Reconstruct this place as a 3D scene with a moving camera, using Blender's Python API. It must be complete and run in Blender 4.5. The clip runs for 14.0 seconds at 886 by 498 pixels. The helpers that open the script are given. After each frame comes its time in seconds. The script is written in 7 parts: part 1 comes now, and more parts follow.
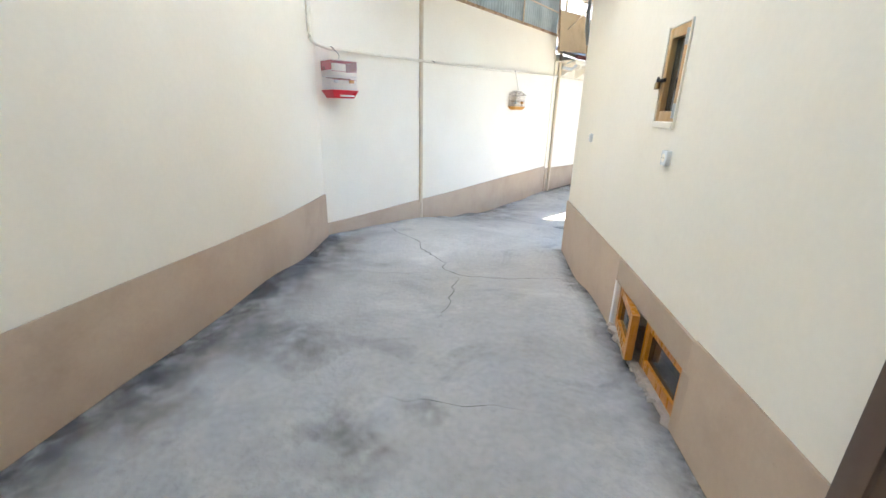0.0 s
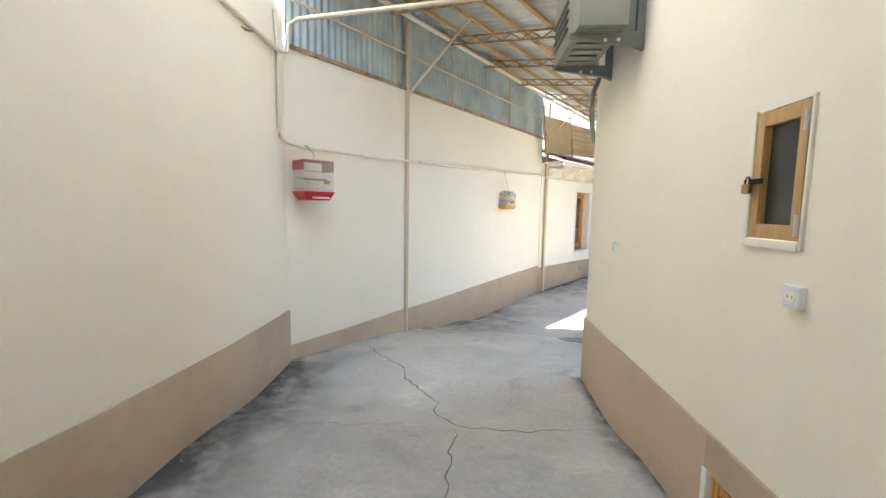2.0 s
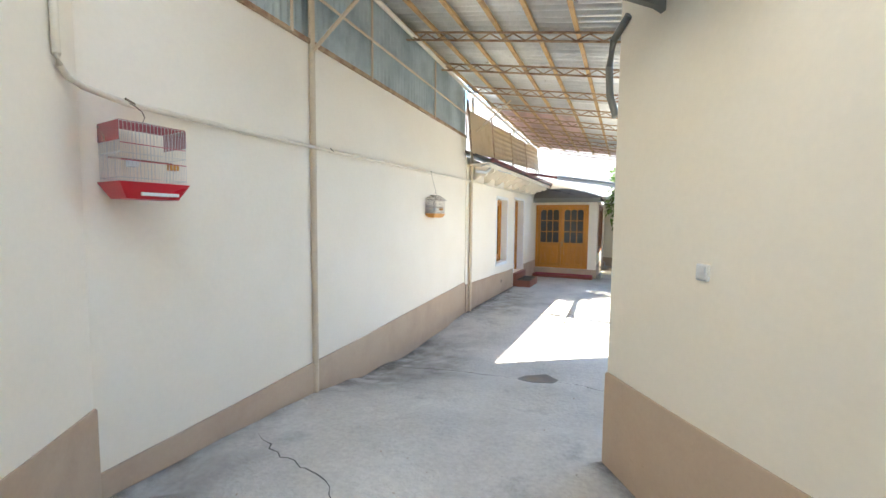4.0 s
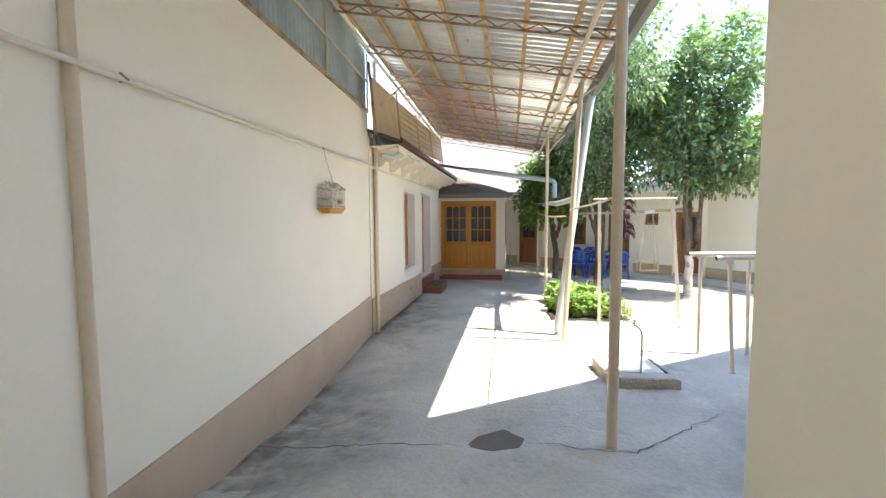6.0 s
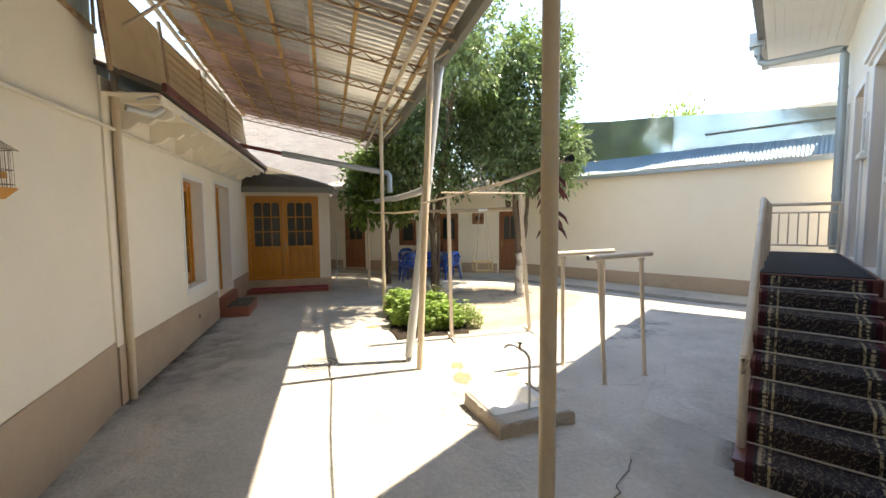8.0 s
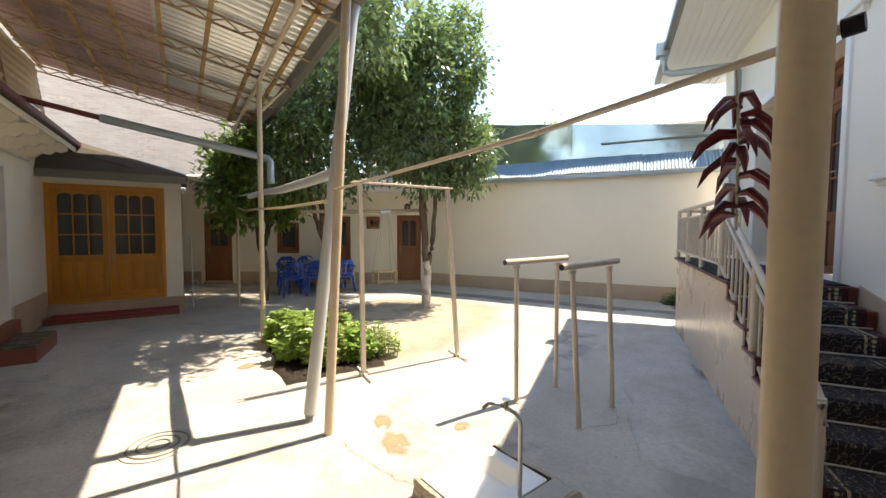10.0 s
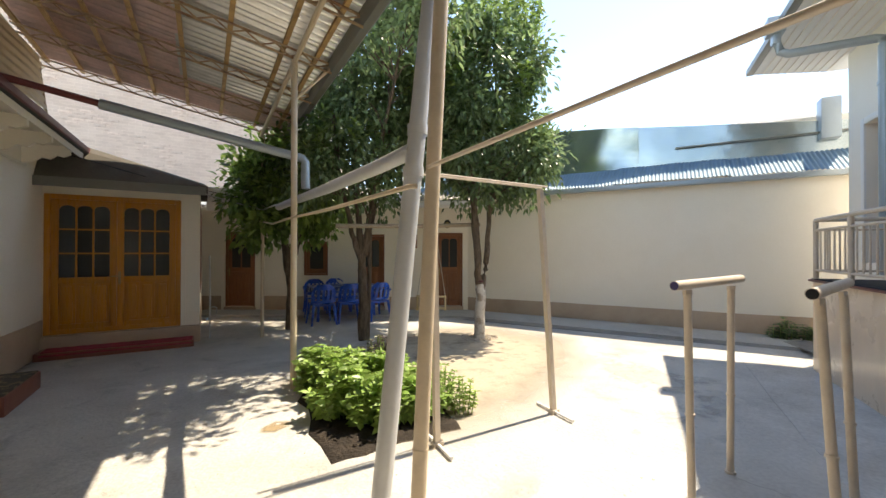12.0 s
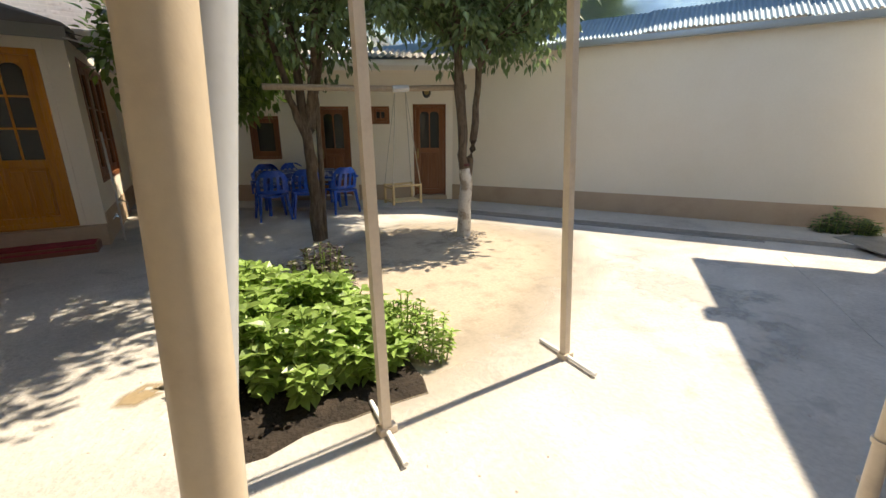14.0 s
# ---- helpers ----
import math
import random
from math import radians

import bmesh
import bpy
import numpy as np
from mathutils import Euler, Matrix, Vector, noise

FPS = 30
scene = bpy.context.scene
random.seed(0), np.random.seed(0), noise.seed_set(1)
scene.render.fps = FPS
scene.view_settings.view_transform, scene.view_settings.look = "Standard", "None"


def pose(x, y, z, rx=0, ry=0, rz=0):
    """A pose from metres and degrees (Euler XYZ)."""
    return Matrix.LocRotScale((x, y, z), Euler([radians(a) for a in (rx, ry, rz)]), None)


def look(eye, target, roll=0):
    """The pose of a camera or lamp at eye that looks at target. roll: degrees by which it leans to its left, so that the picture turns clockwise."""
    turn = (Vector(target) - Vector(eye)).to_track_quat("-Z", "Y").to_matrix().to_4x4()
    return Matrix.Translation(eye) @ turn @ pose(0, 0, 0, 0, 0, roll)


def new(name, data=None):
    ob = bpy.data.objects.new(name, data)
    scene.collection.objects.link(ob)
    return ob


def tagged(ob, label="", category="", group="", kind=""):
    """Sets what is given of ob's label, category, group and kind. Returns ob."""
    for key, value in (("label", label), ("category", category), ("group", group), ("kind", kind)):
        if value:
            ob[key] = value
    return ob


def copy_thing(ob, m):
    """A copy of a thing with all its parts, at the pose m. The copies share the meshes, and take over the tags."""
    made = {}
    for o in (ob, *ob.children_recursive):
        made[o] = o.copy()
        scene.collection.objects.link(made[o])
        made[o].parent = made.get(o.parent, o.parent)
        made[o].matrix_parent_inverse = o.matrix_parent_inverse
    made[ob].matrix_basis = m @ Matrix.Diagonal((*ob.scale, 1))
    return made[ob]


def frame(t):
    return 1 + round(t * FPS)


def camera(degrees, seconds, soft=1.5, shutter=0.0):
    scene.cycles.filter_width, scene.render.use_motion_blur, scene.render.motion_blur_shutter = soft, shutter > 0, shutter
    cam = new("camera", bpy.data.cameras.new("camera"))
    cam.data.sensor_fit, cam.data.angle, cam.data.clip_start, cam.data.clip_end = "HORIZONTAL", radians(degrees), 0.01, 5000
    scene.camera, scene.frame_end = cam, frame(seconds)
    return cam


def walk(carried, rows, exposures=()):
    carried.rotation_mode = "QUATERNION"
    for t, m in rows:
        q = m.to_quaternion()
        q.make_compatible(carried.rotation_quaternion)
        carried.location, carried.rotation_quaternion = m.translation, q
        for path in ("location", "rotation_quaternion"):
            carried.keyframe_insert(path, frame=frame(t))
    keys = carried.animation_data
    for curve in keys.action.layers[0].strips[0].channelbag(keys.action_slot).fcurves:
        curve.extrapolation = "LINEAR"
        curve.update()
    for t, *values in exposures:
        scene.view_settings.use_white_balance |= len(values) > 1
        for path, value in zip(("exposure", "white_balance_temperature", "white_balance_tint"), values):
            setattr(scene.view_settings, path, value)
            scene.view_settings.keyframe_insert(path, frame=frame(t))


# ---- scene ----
cam = camera(95.5, 14.0)
PATH = [
    (0, (-0.243, 0.195, 1.761), (-1.501, 1.61, 1.116), 1.3),
    (0.5, (-0.304, 0.228, 1.755), (-1.562, 1.654, 1.135), 1.2),
    (1, (-0.489, 0.478, 1.736), (-1.776, 1.941, 1.288), 1.1),
    (1.5, (-0.667, 0.706, 1.813), (-1.967, 2.198, 1.522), 1.0),
    (2, (-0.844, 0.802, 1.825), (-2.118, 2.33, 1.625), 1.0),
    (2.5, (-1.167, 0.976, 1.823), (-2.371, 2.565, 1.668), 0.8),
    (3, (-1.447, 1.248, 1.794), (-2.539, 2.917, 1.65), 0.8),
    (5.5, (-2.753, 2.725, 1.782), (-3.197, 4.67, 1.641), -0.1),
    (6, (-2.827, 3.149, 1.75), (-3.151, 5.117, 1.608), -0.3),
    (6.5, (-2.936, 3.478, 1.747), (-3.121, 5.465, 1.607), -0.4),
    (7, (-3.005, 3.887, 1.742), (-2.998, 5.882, 1.602), -0.5),
    (7.5, (-2.966, 4.311, 1.719), (-2.709, 6.289, 1.577), -0.7),
    (8, (-3.01, 4.671, 1.692), (-2.461, 6.589, 1.552), -0.5),
    (8.5, (-2.969, 4.994, 1.698), (-2.171, 6.821, 1.549), -0.7),
    (11, (-2.965, 6.714, 1.508), (-1.842, 8.368, 1.439), 0.4),
    (11.5, (-2.961, 7.036, 1.486), (-1.893, 8.727, 1.473), 0.4),
    (12, (-2.874, 7.418, 1.495), (-1.856, 9.14, 1.508), 0.1),
    (12.5, (-2.688, 7.76, 1.444), (-1.682, 9.489, 1.416), -0.3),
    (13, (-2.448, 8.053, 1.432), (-1.419, 9.758, 1.253), -0.7),
    (13.5, (-2.162, 8.308, 1.423), (-1.124, 9.971, 1.027), -0.6),
    (14, (-1.964, 8.589, 1.378), (-0.94, 10.217, 0.83), -0.2),
]
walk(cam, [(t, look(eye, target, roll)) for t, eye, target, roll in PATH],
     exposures=[(0, 4.45, 6300, 8), (1, 4.2, 6700, 8), (2, 4.05, 6850, 8), (3.2, 4.0, 6700, 8), (5.5, 3.75, 6400, 7), (6.5, 3.25, 7500, 9), (7.5, 2.85, 8200, 11), (8.5, 2.65, 8100, 11), (11, 2.25, 8000, 12), (12.5, 2.15, 7700, 11), (13.2, 2.1, 7800, 11), (14, 2.05, 7900, 12)])

# ---- sky, sun and exposure ----
world = bpy.data.worlds.new("sky")
scene.world = world
world.use_nodes = True
wn = world.node_tree.nodes
sky = wn.new("ShaderNodeTexSky")
sky.sky_type, sky.sun_disc = "NISHITA", False
sky.sun_elevation, sky.sun_rotation = radians(61.5), radians(90)
sky.air_density, sky.dust_density, sky.ozone_density = 1.0, 0.1, 2.2
wn["Background"].inputs[1].default_value = 0.105
world.node_tree.links.new(sky.outputs[0], wn["Background"].inputs[0])
sun_data = bpy.data.lights.new("sun", "SUN")
sun_data.energy, sun_data.angle, sun_data.color = 2.0, radians(0.53), (1.0, 0.95, 0.86)
sun = new("sun", sun_data)
sun.matrix_basis = look((12, 10, 24), (12 - math.cos(radians(61.5)), 10, 24 - math.sin(radians(61.5))))


# ---- materials ----
def lin(r, g, b):
    f = lambda c: ((c / 255 + 0.055) / 1.055) ** 2.4 if c > 10 else c / 255 / 12.92
    return f(r), f(g), f(b)


def mat(name, color, rough=0.7, metal=0.0, var=0.12, scale=3.0, fine=60.0, bump=0.15, second=None, thresh=(0.5, 0.7),
        spec=0.5, rough_var=0.12, stretch=(1, 1, 1), rand=0.0, sheen_trans=0.0, island=0.0, dist=0.004):
    """Painted or mineral surface: base colour, blotches of a second colour, fine grain, bump."""
    m = bpy.data.materials.new(name)
    m.use_nodes = True
    n, L = m.node_tree.nodes, m.node_tree.links
    b = n["Principled BSDF"]
    tc = n.new("ShaderNodeTexCoord")
    mp = n.new("ShaderNodeMapping")
    mp.inputs["Scale"].default_value = stretch
    geo = n.new("ShaderNodeNewGeometry")
    L.new(geo.outputs["Position"] if rand == 0 and island == 0 else tc.outputs["Object"], mp.inputs[0])
    big = n.new("ShaderNodeTexNoise")
    big.inputs["Scale"].default_value, big.inputs["Detail"].default_value, big.inputs["Roughness"].default_value = scale, 6, 0.62
    small = n.new("ShaderNodeTexNoise")
    small.inputs["Scale"].default_value, small.inputs["Detail"].default_value = fine, 4
    L.new(mp.outputs[0], big.inputs[0])
    L.new(mp.outputs[0], small.inputs[0])
    ramp = n.new("ShaderNodeMapRange")
    ramp.inputs[1].default_value, ramp.inputs[2].default_value = thresh
    L.new(big.outputs[0], ramp.inputs[0])
    mix = n.new("ShaderNodeMix")
    mix.data_type = "RGBA"
    second = second or tuple(c * (1 - var) for c in color)
    mix.inputs[6].default_value, mix.inputs[7].default_value = (*color, 1), (*second, 1)
    L.new(ramp.outputs[0], mix.inputs[0])
    add = n.new("ShaderNodeMath")
    add.operation = "MULTIPLY_ADD"
    L.new(small.outputs[0], add.inputs[0])
    add.inputs[1].default_value, add.inputs[2].default_value = var * 2.0, 1.0 - var
    if rand or island:
        src = n.new("ShaderNodeObjectInfo") if rand else geo
        r2 = n.new("ShaderNodeMath")
        r2.operation = "MULTIPLY_ADD"
        L.new(src.outputs["Random"] if rand else src.outputs["Random Per Island"], r2.inputs[0])
        k = rand or island
        r2.inputs[1].default_value, r2.inputs[2].default_value = 2 * k, 1 - k
        r3 = n.new("ShaderNodeMath")
        r3.operation = "MULTIPLY"
        L.new(add.outputs[0], r3.inputs[0])
        L.new(r2.outputs[0], r3.inputs[1])
        add = r3
    mul = n.new("ShaderNodeMix")
    mul.data_type, mul.blend_type = "RGBA", "MULTIPLY"
    mul.inputs[0].default_value = 1.0
    L.new(mix.outputs[2], mul.inputs[6])
    L.new(add.outputs[0], mul.inputs[7])
    L.new(mul.outputs[2], b.inputs["Base Color"])
    rr = n.new("ShaderNodeMapRange")
    rr.inputs[3].default_value, rr.inputs[4].default_value = max(0.02, rough - rough_var), min(1, rough + rough_var)
    L.new(big.outputs[0], rr.inputs[0])
    L.new(rr.outputs[0], b.inputs["Roughness"])
    b.inputs["Metallic"].default_value = metal
    b.inputs["Specular IOR Level"].default_value = spec
    if bump:
        bp = n.new("ShaderNodeBump")
        bp.inputs["Strength"].default_value, bp.inputs["Distance"].default_value = bump, dist
        sm = n.new("ShaderNodeMath")
        sm.operation = "ADD"
        L.new(big.outputs[0], sm.inputs[0])
        L.new(small.outputs[0], sm.inputs[1])
        L.new(sm.outputs[0], bp.inputs["Height"])
        L.new(bp.outputs[0], b.inputs["Normal"])
    if sheen_trans:
        tr = n.new("ShaderNodeBsdfTranslucent")
        L.new(mul.outputs[2], tr.inputs[0])
        ms = n.new("ShaderNodeMixShader")
        ms.inputs[0].default_value = sheen_trans
        L.new(b.outputs[0], ms.inputs[1])
        L.new(tr.outputs[0], ms.inputs[2])
        L.new(ms.outputs[0], n["Material Output"].inputs[0])
    return m


def wood(name, light, dark, rough=0.35, grain=(14, 14, 1.2)):
    return mat(name, light, rough, 0, 0.10, 3.0, 40, 0.06, dark, (0.35, 0.7), 0.5, 0.08, grain, rand=0.10)


def glass(name, tint, rough=0.03):
    m = bpy.data.materials.new(name)
    m.use_nodes = True
    b = m.node_tree.nodes["Principled BSDF"]
    b.inputs["Base Color"].default_value = (*tint, 1)
    b.inputs["Roughness"].default_value = rough
    b.inputs["Specular IOR Level"].default_value = 0.6
    return m


PLASTER = mat("cream_plaster", (0.895, 0.82, 0.69), 0.62, 0, 0.03, 0.9, 35, 0.16, (0.855, 0.775, 0.64), (0.42, 0.72), 0.35)
PLASTER_H = mat("white_plaster", (0.88, 0.83, 0.74), 0.6, 0, 0.02, 0.8, 40, 0.10, (0.85, 0.795, 0.70), (0.45, 0.75), 0.35)
WHITE = mat("white_paint", (0.82, 0.81, 0.78), 0.45, 0, 0.03, 2, 50, 0.06)
DADO = mat("tan_dado_paint", (0.49, 0.365, 0.255), 0.5, 0, 0.05, 1.6, 45, 0.14, (0.42, 0.30, 0.21), (0.45, 0.75), 0.4)
STAIRSIDE = mat("tan_gloss_paint", (0.80, 0.64, 0.49), 0.28, 0, 0.03, 1.5, 40, 0.03, (0.74, 0.58, 0.44))
CONCRETE = mat("worn_concrete", (0.54, 0.515, 0.472), 0.8, 0, 0.20, 1.1, 30, 0.9, (0.445, 0.425, 0.388), (0.40, 0.64), 0.35, 0.12, dist=0.012)
CONCRETE_D = mat("damp_and_shadow_concrete", (0.17, 0.165, 0.155), 0.6, 0, 0.25, 2.2, 30, 0.3, (0.27, 0.26, 0.245), (0.4, 0.62))
WALKWAY = mat("grey_walkway", (0.46, 0.44, 0.40), 0.75, 0, 0.14, 0.9, 25, 0.3, (0.38, 0.365, 0.335))
APRON = mat("lighter_concrete", (0.56, 0.545, 0.51), 0.8, 0, 0.24, 1.1, 30, 0.8, (0.42, 0.395, 0.355), (0.40, 0.64), 0.35, dist=0.010)
# moist soil, its colour taken darker to include shade from the plants
SOIL = mat("moist_shaded_soil", (0.030, 0.024, 0.019), 0.95, 0, 0.35, 6, 40, 1.0, (0.052, 0.040, 0.031), (0.45, 0.65), 0.2, dist=0.02)
CRACK = mat("crack_dirt", (0.09, 0.085, 0.08), 0.95, 0, 0.2, 8, 50, 0)
WET = mat("dark_wet_patch", (0.075, 0.072, 0.066), 0.35, 0, 0.2, 5, 30, 0.15)
STEELPAINT = mat("cream_painted_steel", (0.64, 0.52, 0.37), 0.42, 0, 0.06, 14, 60, 0.28, (0.59, 0.47, 0.33), (0.5, 0.7), 0.5, dist=0.002)
STEELPINK = mat("beige_painted_steel", (0.65, 0.55, 0.44), 0.4, 0, 0.06, 9, 55, 0.3, (0.58, 0.48, 0.38), (0.5, 0.7))
WALLPIPE = mat("cream_painted_pipe", (0.78, 0.71, 0.58), 0.4, 0, 0.04, 7, 45, 0.15, (0.71, 0.63, 0.50), (0.5, 0.7))
RUSTY = mat("rusty_painted_steel", (0.42, 0.295, 0.18), 0.6, 0, 0.15, 9, 60, 0.15, (0.26, 0.14, 0.075), (0.47, 0.62))
TANTUBE = mat("ochre_painted_purlin", (0.50, 0.32, 0.135), 0.55, 0, 0.12, 6, 60, 0.12, (0.34, 0.21, 0.10), (0.5, 0.65))
GALV = mat("galvanised_sheet", (0.80, 0.80, 0.78), 0.32, 0.75, 0.10, 1.6, 30, 0.08, (0.62, 0.62, 0.60), (0.4, 0.65), rand=0.22)
GALVPINK = mat("pinkish_aged_sheet", (0.76, 0.56, 0.53), 0.36, 0.65, 0.12, 2.2, 30, 0.05, (0.50, 0.39, 0.37), (0.4, 0.65), rand=0.08)
TIN = mat("weathered_blue_tin", (0.50, 0.57, 0.57), 0.5, 0.25, 0.12, 2.5, 40, 0.1, (0.36, 0.42, 0.43), (0.4, 0.65), rand=0.12)
BLUEROOF = mat("blue_grey_roofing", (0.19, 0.28, 0.34), 0.55, 0.2, 0.12, 2.0, 40, 0.05, (0.17, 0.26, 0.32), (0.4, 0.65))
SHINY = mat("shiny_flashing_sheet", (0.50, 0.55, 0.56), 0.18, 0.85, 0.02, 0.8, 3, 0.25, (0.34, 0.40, 0.41), (0.4, 0.65), dist=0.03, rand=0.06)
SLATE = mat("pale_slate_roofing", (0.40, 0.37, 0.335), 0.8, 0, 0.15, 3, 30, 0.2)
GREYMETAL = mat("grey_painted_metal", (0.215, 0.215, 0.19), 0.45, 0.3, 0.08, 3, 40, 0.05)
PIPEGREY = mat("grey_blue_drainpipe", (0.38, 0.43, 0.46), 0.38, 0.4, 0.06, 4, 40, 0.05)
SLEEVE = mat("grey_insulated_sleeve", (0.56, 0.57, 0.57), 0.4, 0.15, 0.06, 5, 40, 0.1)
REDPIPE = mat("dark_red_pipe", (0.16, 0.035, 0.03), 0.5, 0, 0.15, 6, 40, 0.1)
DARKROOF = mat("dark_roofing_felt", (0.15, 0.135, 0.112), 0.9, 0, 0.15, 3, 30, 0.2, (0.115, 0.10, 0.083), spec=0.1)
REDEDGE = mat("maroon_roof_edge", (0.12, 0.03, 0.03), 0.5, 0.1, 0.2, 5, 40, 0.1)
PANEL = mat("tan_corrugated_panel", (0.60, 0.46, 0.29), 0.6, 0.05, 0.1, 2.5, 40, 0.08, (0.50, 0.37, 0.22), rand=0.08)
ORANGEWOOD = wood("varnished_pine", (0.60, 0.25, 0.030), (0.46, 0.165, 0.018), 0.28)
PINE = wood("pale_varnished_pine", (0.58, 0.36, 0.155), (0.46, 0.26, 0.10), 0.4)
REDWOOD = wood("brown_varnished_wood", (0.30, 0.115, 0.045), (0.20, 0.07, 0.028), 0.38)
PALEWOOD = wood("raw_pale_wood", (0.62, 0.47, 0.25), (0.50, 0.36, 0.18), 0.6)
OLDWOOD = wood("old_grey_beam", (0.45, 0.36, 0.26), (0.33, 0.25, 0.17), 0.8)
GLASSD = glass("dark_window_glass", (0.035, 0.038, 0.036))
GLASSB = glass("blue_window_glass", (0.05, 0.09, 0.10))
MAROON = mat("maroon_floor_paint", (0.15, 0.042, 0.032), 0.4, 0, 0.12, 5, 40, 0.1, (0.11, 0.032, 0.026))
BRICKRED = mat("red_brown_step_paint", (0.26, 0.085, 0.05), 0.5, 0, 0.12, 5, 40, 0.12)
RUG = mat("dark_red_rug", (0.36, 0.04, 0.065), 0.95, 0, 0.25, 12, 120, 0.4, (0.27, 0.03, 0.045), (0.45, 0.6))
MATGREEN = mat("dark_doormat", (0.10, 0.085, 0.06), 0.95, 0, 0.4, 14, 120, 0.5, (0.25, 0.20, 0.12), (0.5, 0.6))
BLACKRUG = mat("black_landing_rug", (0.018, 0.02, 0.026), 0.95, 0, 0.25, 10, 160, 0.4)
BLUEPLASTIC = mat("blue_plastic", (0.015, 0.085, 0.46), 0.28, 0, 0.04, 4, 30, 0.02)
REDPLASTIC = mat("red_plastic", (0.60, 0.015, 0.03), 0.3, 0, 0.03, 4, 30, 0.02)
YELLOWPLASTIC = mat("amber_plastic", (0.62, 0.27, 0.035), 0.35, 0, 0.08, 4, 30, 0.02)
WIREWHITE = mat("white_wire", (0.62, 0.62, 0.60), 0.4, 0.2, 0.03, 4, 30, 0)
WIRERED = mat("red_wire", (0.45, 0.05, 0.08), 0.4, 0.1, 0.03, 4, 30, 0)
WIREDARK = mat("tarnished_wire", (0.26, 0.21, 0.16), 0.5, 0.6, 0.1, 4, 30, 0)
CERAMIC = mat("white_enamel", (0.82, 0.82, 0.80), 0.15, 0, 0.03, 4, 30, 0.02)
CHROME = mat("worn_chrome", (0.62, 0.62, 0.60), 0.22, 1.0, 0.05, 8, 40, 0.02)
BRASS = mat("dull_brass", (0.36, 0.26, 0.12), 0.35, 0.9, 0.1, 8, 40, 0.02)
BLACKMETAL = mat("black_metal", (0.02, 0.02, 0.022), 0.4, 0.3, 0.1, 8, 40, 0.02)
GATEBROWN = mat("brown_metal_gate", (0.12, 0.075, 0.05), 0.35, 0.1, 0.06, 4, 40, 0.04, (0.10, 0.06, 0.042))
ACGREY = mat("grey_green_ac_shell", (0.30, 0.305, 0.265), 0.45, 0.2, 0.05, 4, 40, 0.03)
BARK = mat("grey_brown_bark", (0.20, 0.15, 0.105), 0.9, 0, 0.35, 5, 45, 1.0, (0.11, 0.08, 0.055), (0.4, 0.6), 0.2, 0.05, (6, 6, 1.4), dist=0.012)
WHITEWASH = mat("whitewashed_bark", (0.62, 0.59, 0.53), 0.9, 0, 0.2, 7, 45, 0.9, (0.34, 0.29, 0.23), (0.5, 0.62), 0.2, dist=0.012)
LEAF = mat("dark_green_leaf", (0.22, 0.30, 0.135), 0.27, 0, 0.1, 1.2, 40, 0, (0.15, 0.22, 0.09), (0.4, 0.6), 0.5, 0.08, sheen_trans=0.5, island=0.45)
LEAF_L = mat("light_green_leaf", (0.23, 0.33, 0.075), 0.38, 0, 0.1, 1.2, 40, 0, (0.15, 0.24, 0.055), (0.4, 0.6), 0.5, 0.08, sheen_trans=0.45, island=0.4)
BASIL = mat("bright_herb_leaf", (0.34, 0.48, 0.135), 0.36, 0, 0.1, 3, 40, 0, (0.25, 0.38, 0.095), (0.4, 0.6), 0.5, 0.08, sheen_trans=0.35, island=0.3)
PURPLEBASIL = mat("purple_herb_leaf", (0.06, 0.045, 0.05), 0.45, 0, 0.1, 3, 40, 0, (0.10, 0.11, 0.04), (0.45, 0.6), 0.5, 0.08, sheen_trans=0.2, island=0.5)
CHILI = mat("dried_dark_red_chili", (0.13, 0.012, 0.022), 0.4, 0, 0.2, 8, 50, 0.1, rand=0.0, island=0.4)
PINKBRICK = mat("pinkish_rendered_brick", (0.70, 0.565, 0.465), 0.9, 0, 0.10, 2.0, 30, 0.5, (0.61, 0.475, 0.385), (0.42, 0.68), 0.2, stretch=(1, 1, 2.2), dist=0.012)


def add_courses(m):
    """Faint brick courses showing through the render."""
    n, L = m.node_tree.nodes, m.node_tree.links
    b = n["Principled BSDF"]
    geo = n.new("ShaderNodeNewGeometry")
    sep = n.new("ShaderNodeSeparateXYZ")
    cmb = n.new("ShaderNodeCombineXYZ")
    L.new(geo.outputs["Position"], sep.inputs[0])
    L.new(sep.outputs[0], cmb.inputs[0])
    L.new(sep.outputs[2], cmb.inputs[1])
    br = n.new("ShaderNodeTexBrick")
    br.inputs["Scale"].default_value = 1.0
    br.inputs["Mortar Size"].default_value, br.inputs["Mortar Smooth"].default_value = 0.009, 0.6
    br.inputs["Brick Width"].default_value, br.inputs["Row Height"].default_value = 0.26, 0.078
    br.inputs["Color1"].default_value, br.inputs["Color2"].default_value = (1, 1, 1, 1), (0.86, 0.84, 0.83, 1)
    br.inputs["Mortar"].default_value = (1.08, 1.10, 1.10, 1)
    L.new(cmb.outputs[0], br.inputs["Vector"])
    mx = n.new("ShaderNodeMix")
    mx.data_type, mx.blend_type = "RGBA", "MULTIPLY"
    mx.inputs[0].default_value = 0.6
    L.new(b.inputs["Base Color"].links[0].from_socket, mx.inputs[6])
    L.new(br.outputs["Color"], mx.inputs[7])
    L.new(mx.outputs[2], b.inputs["Base Color"])


add_courses(PINKBRICK)


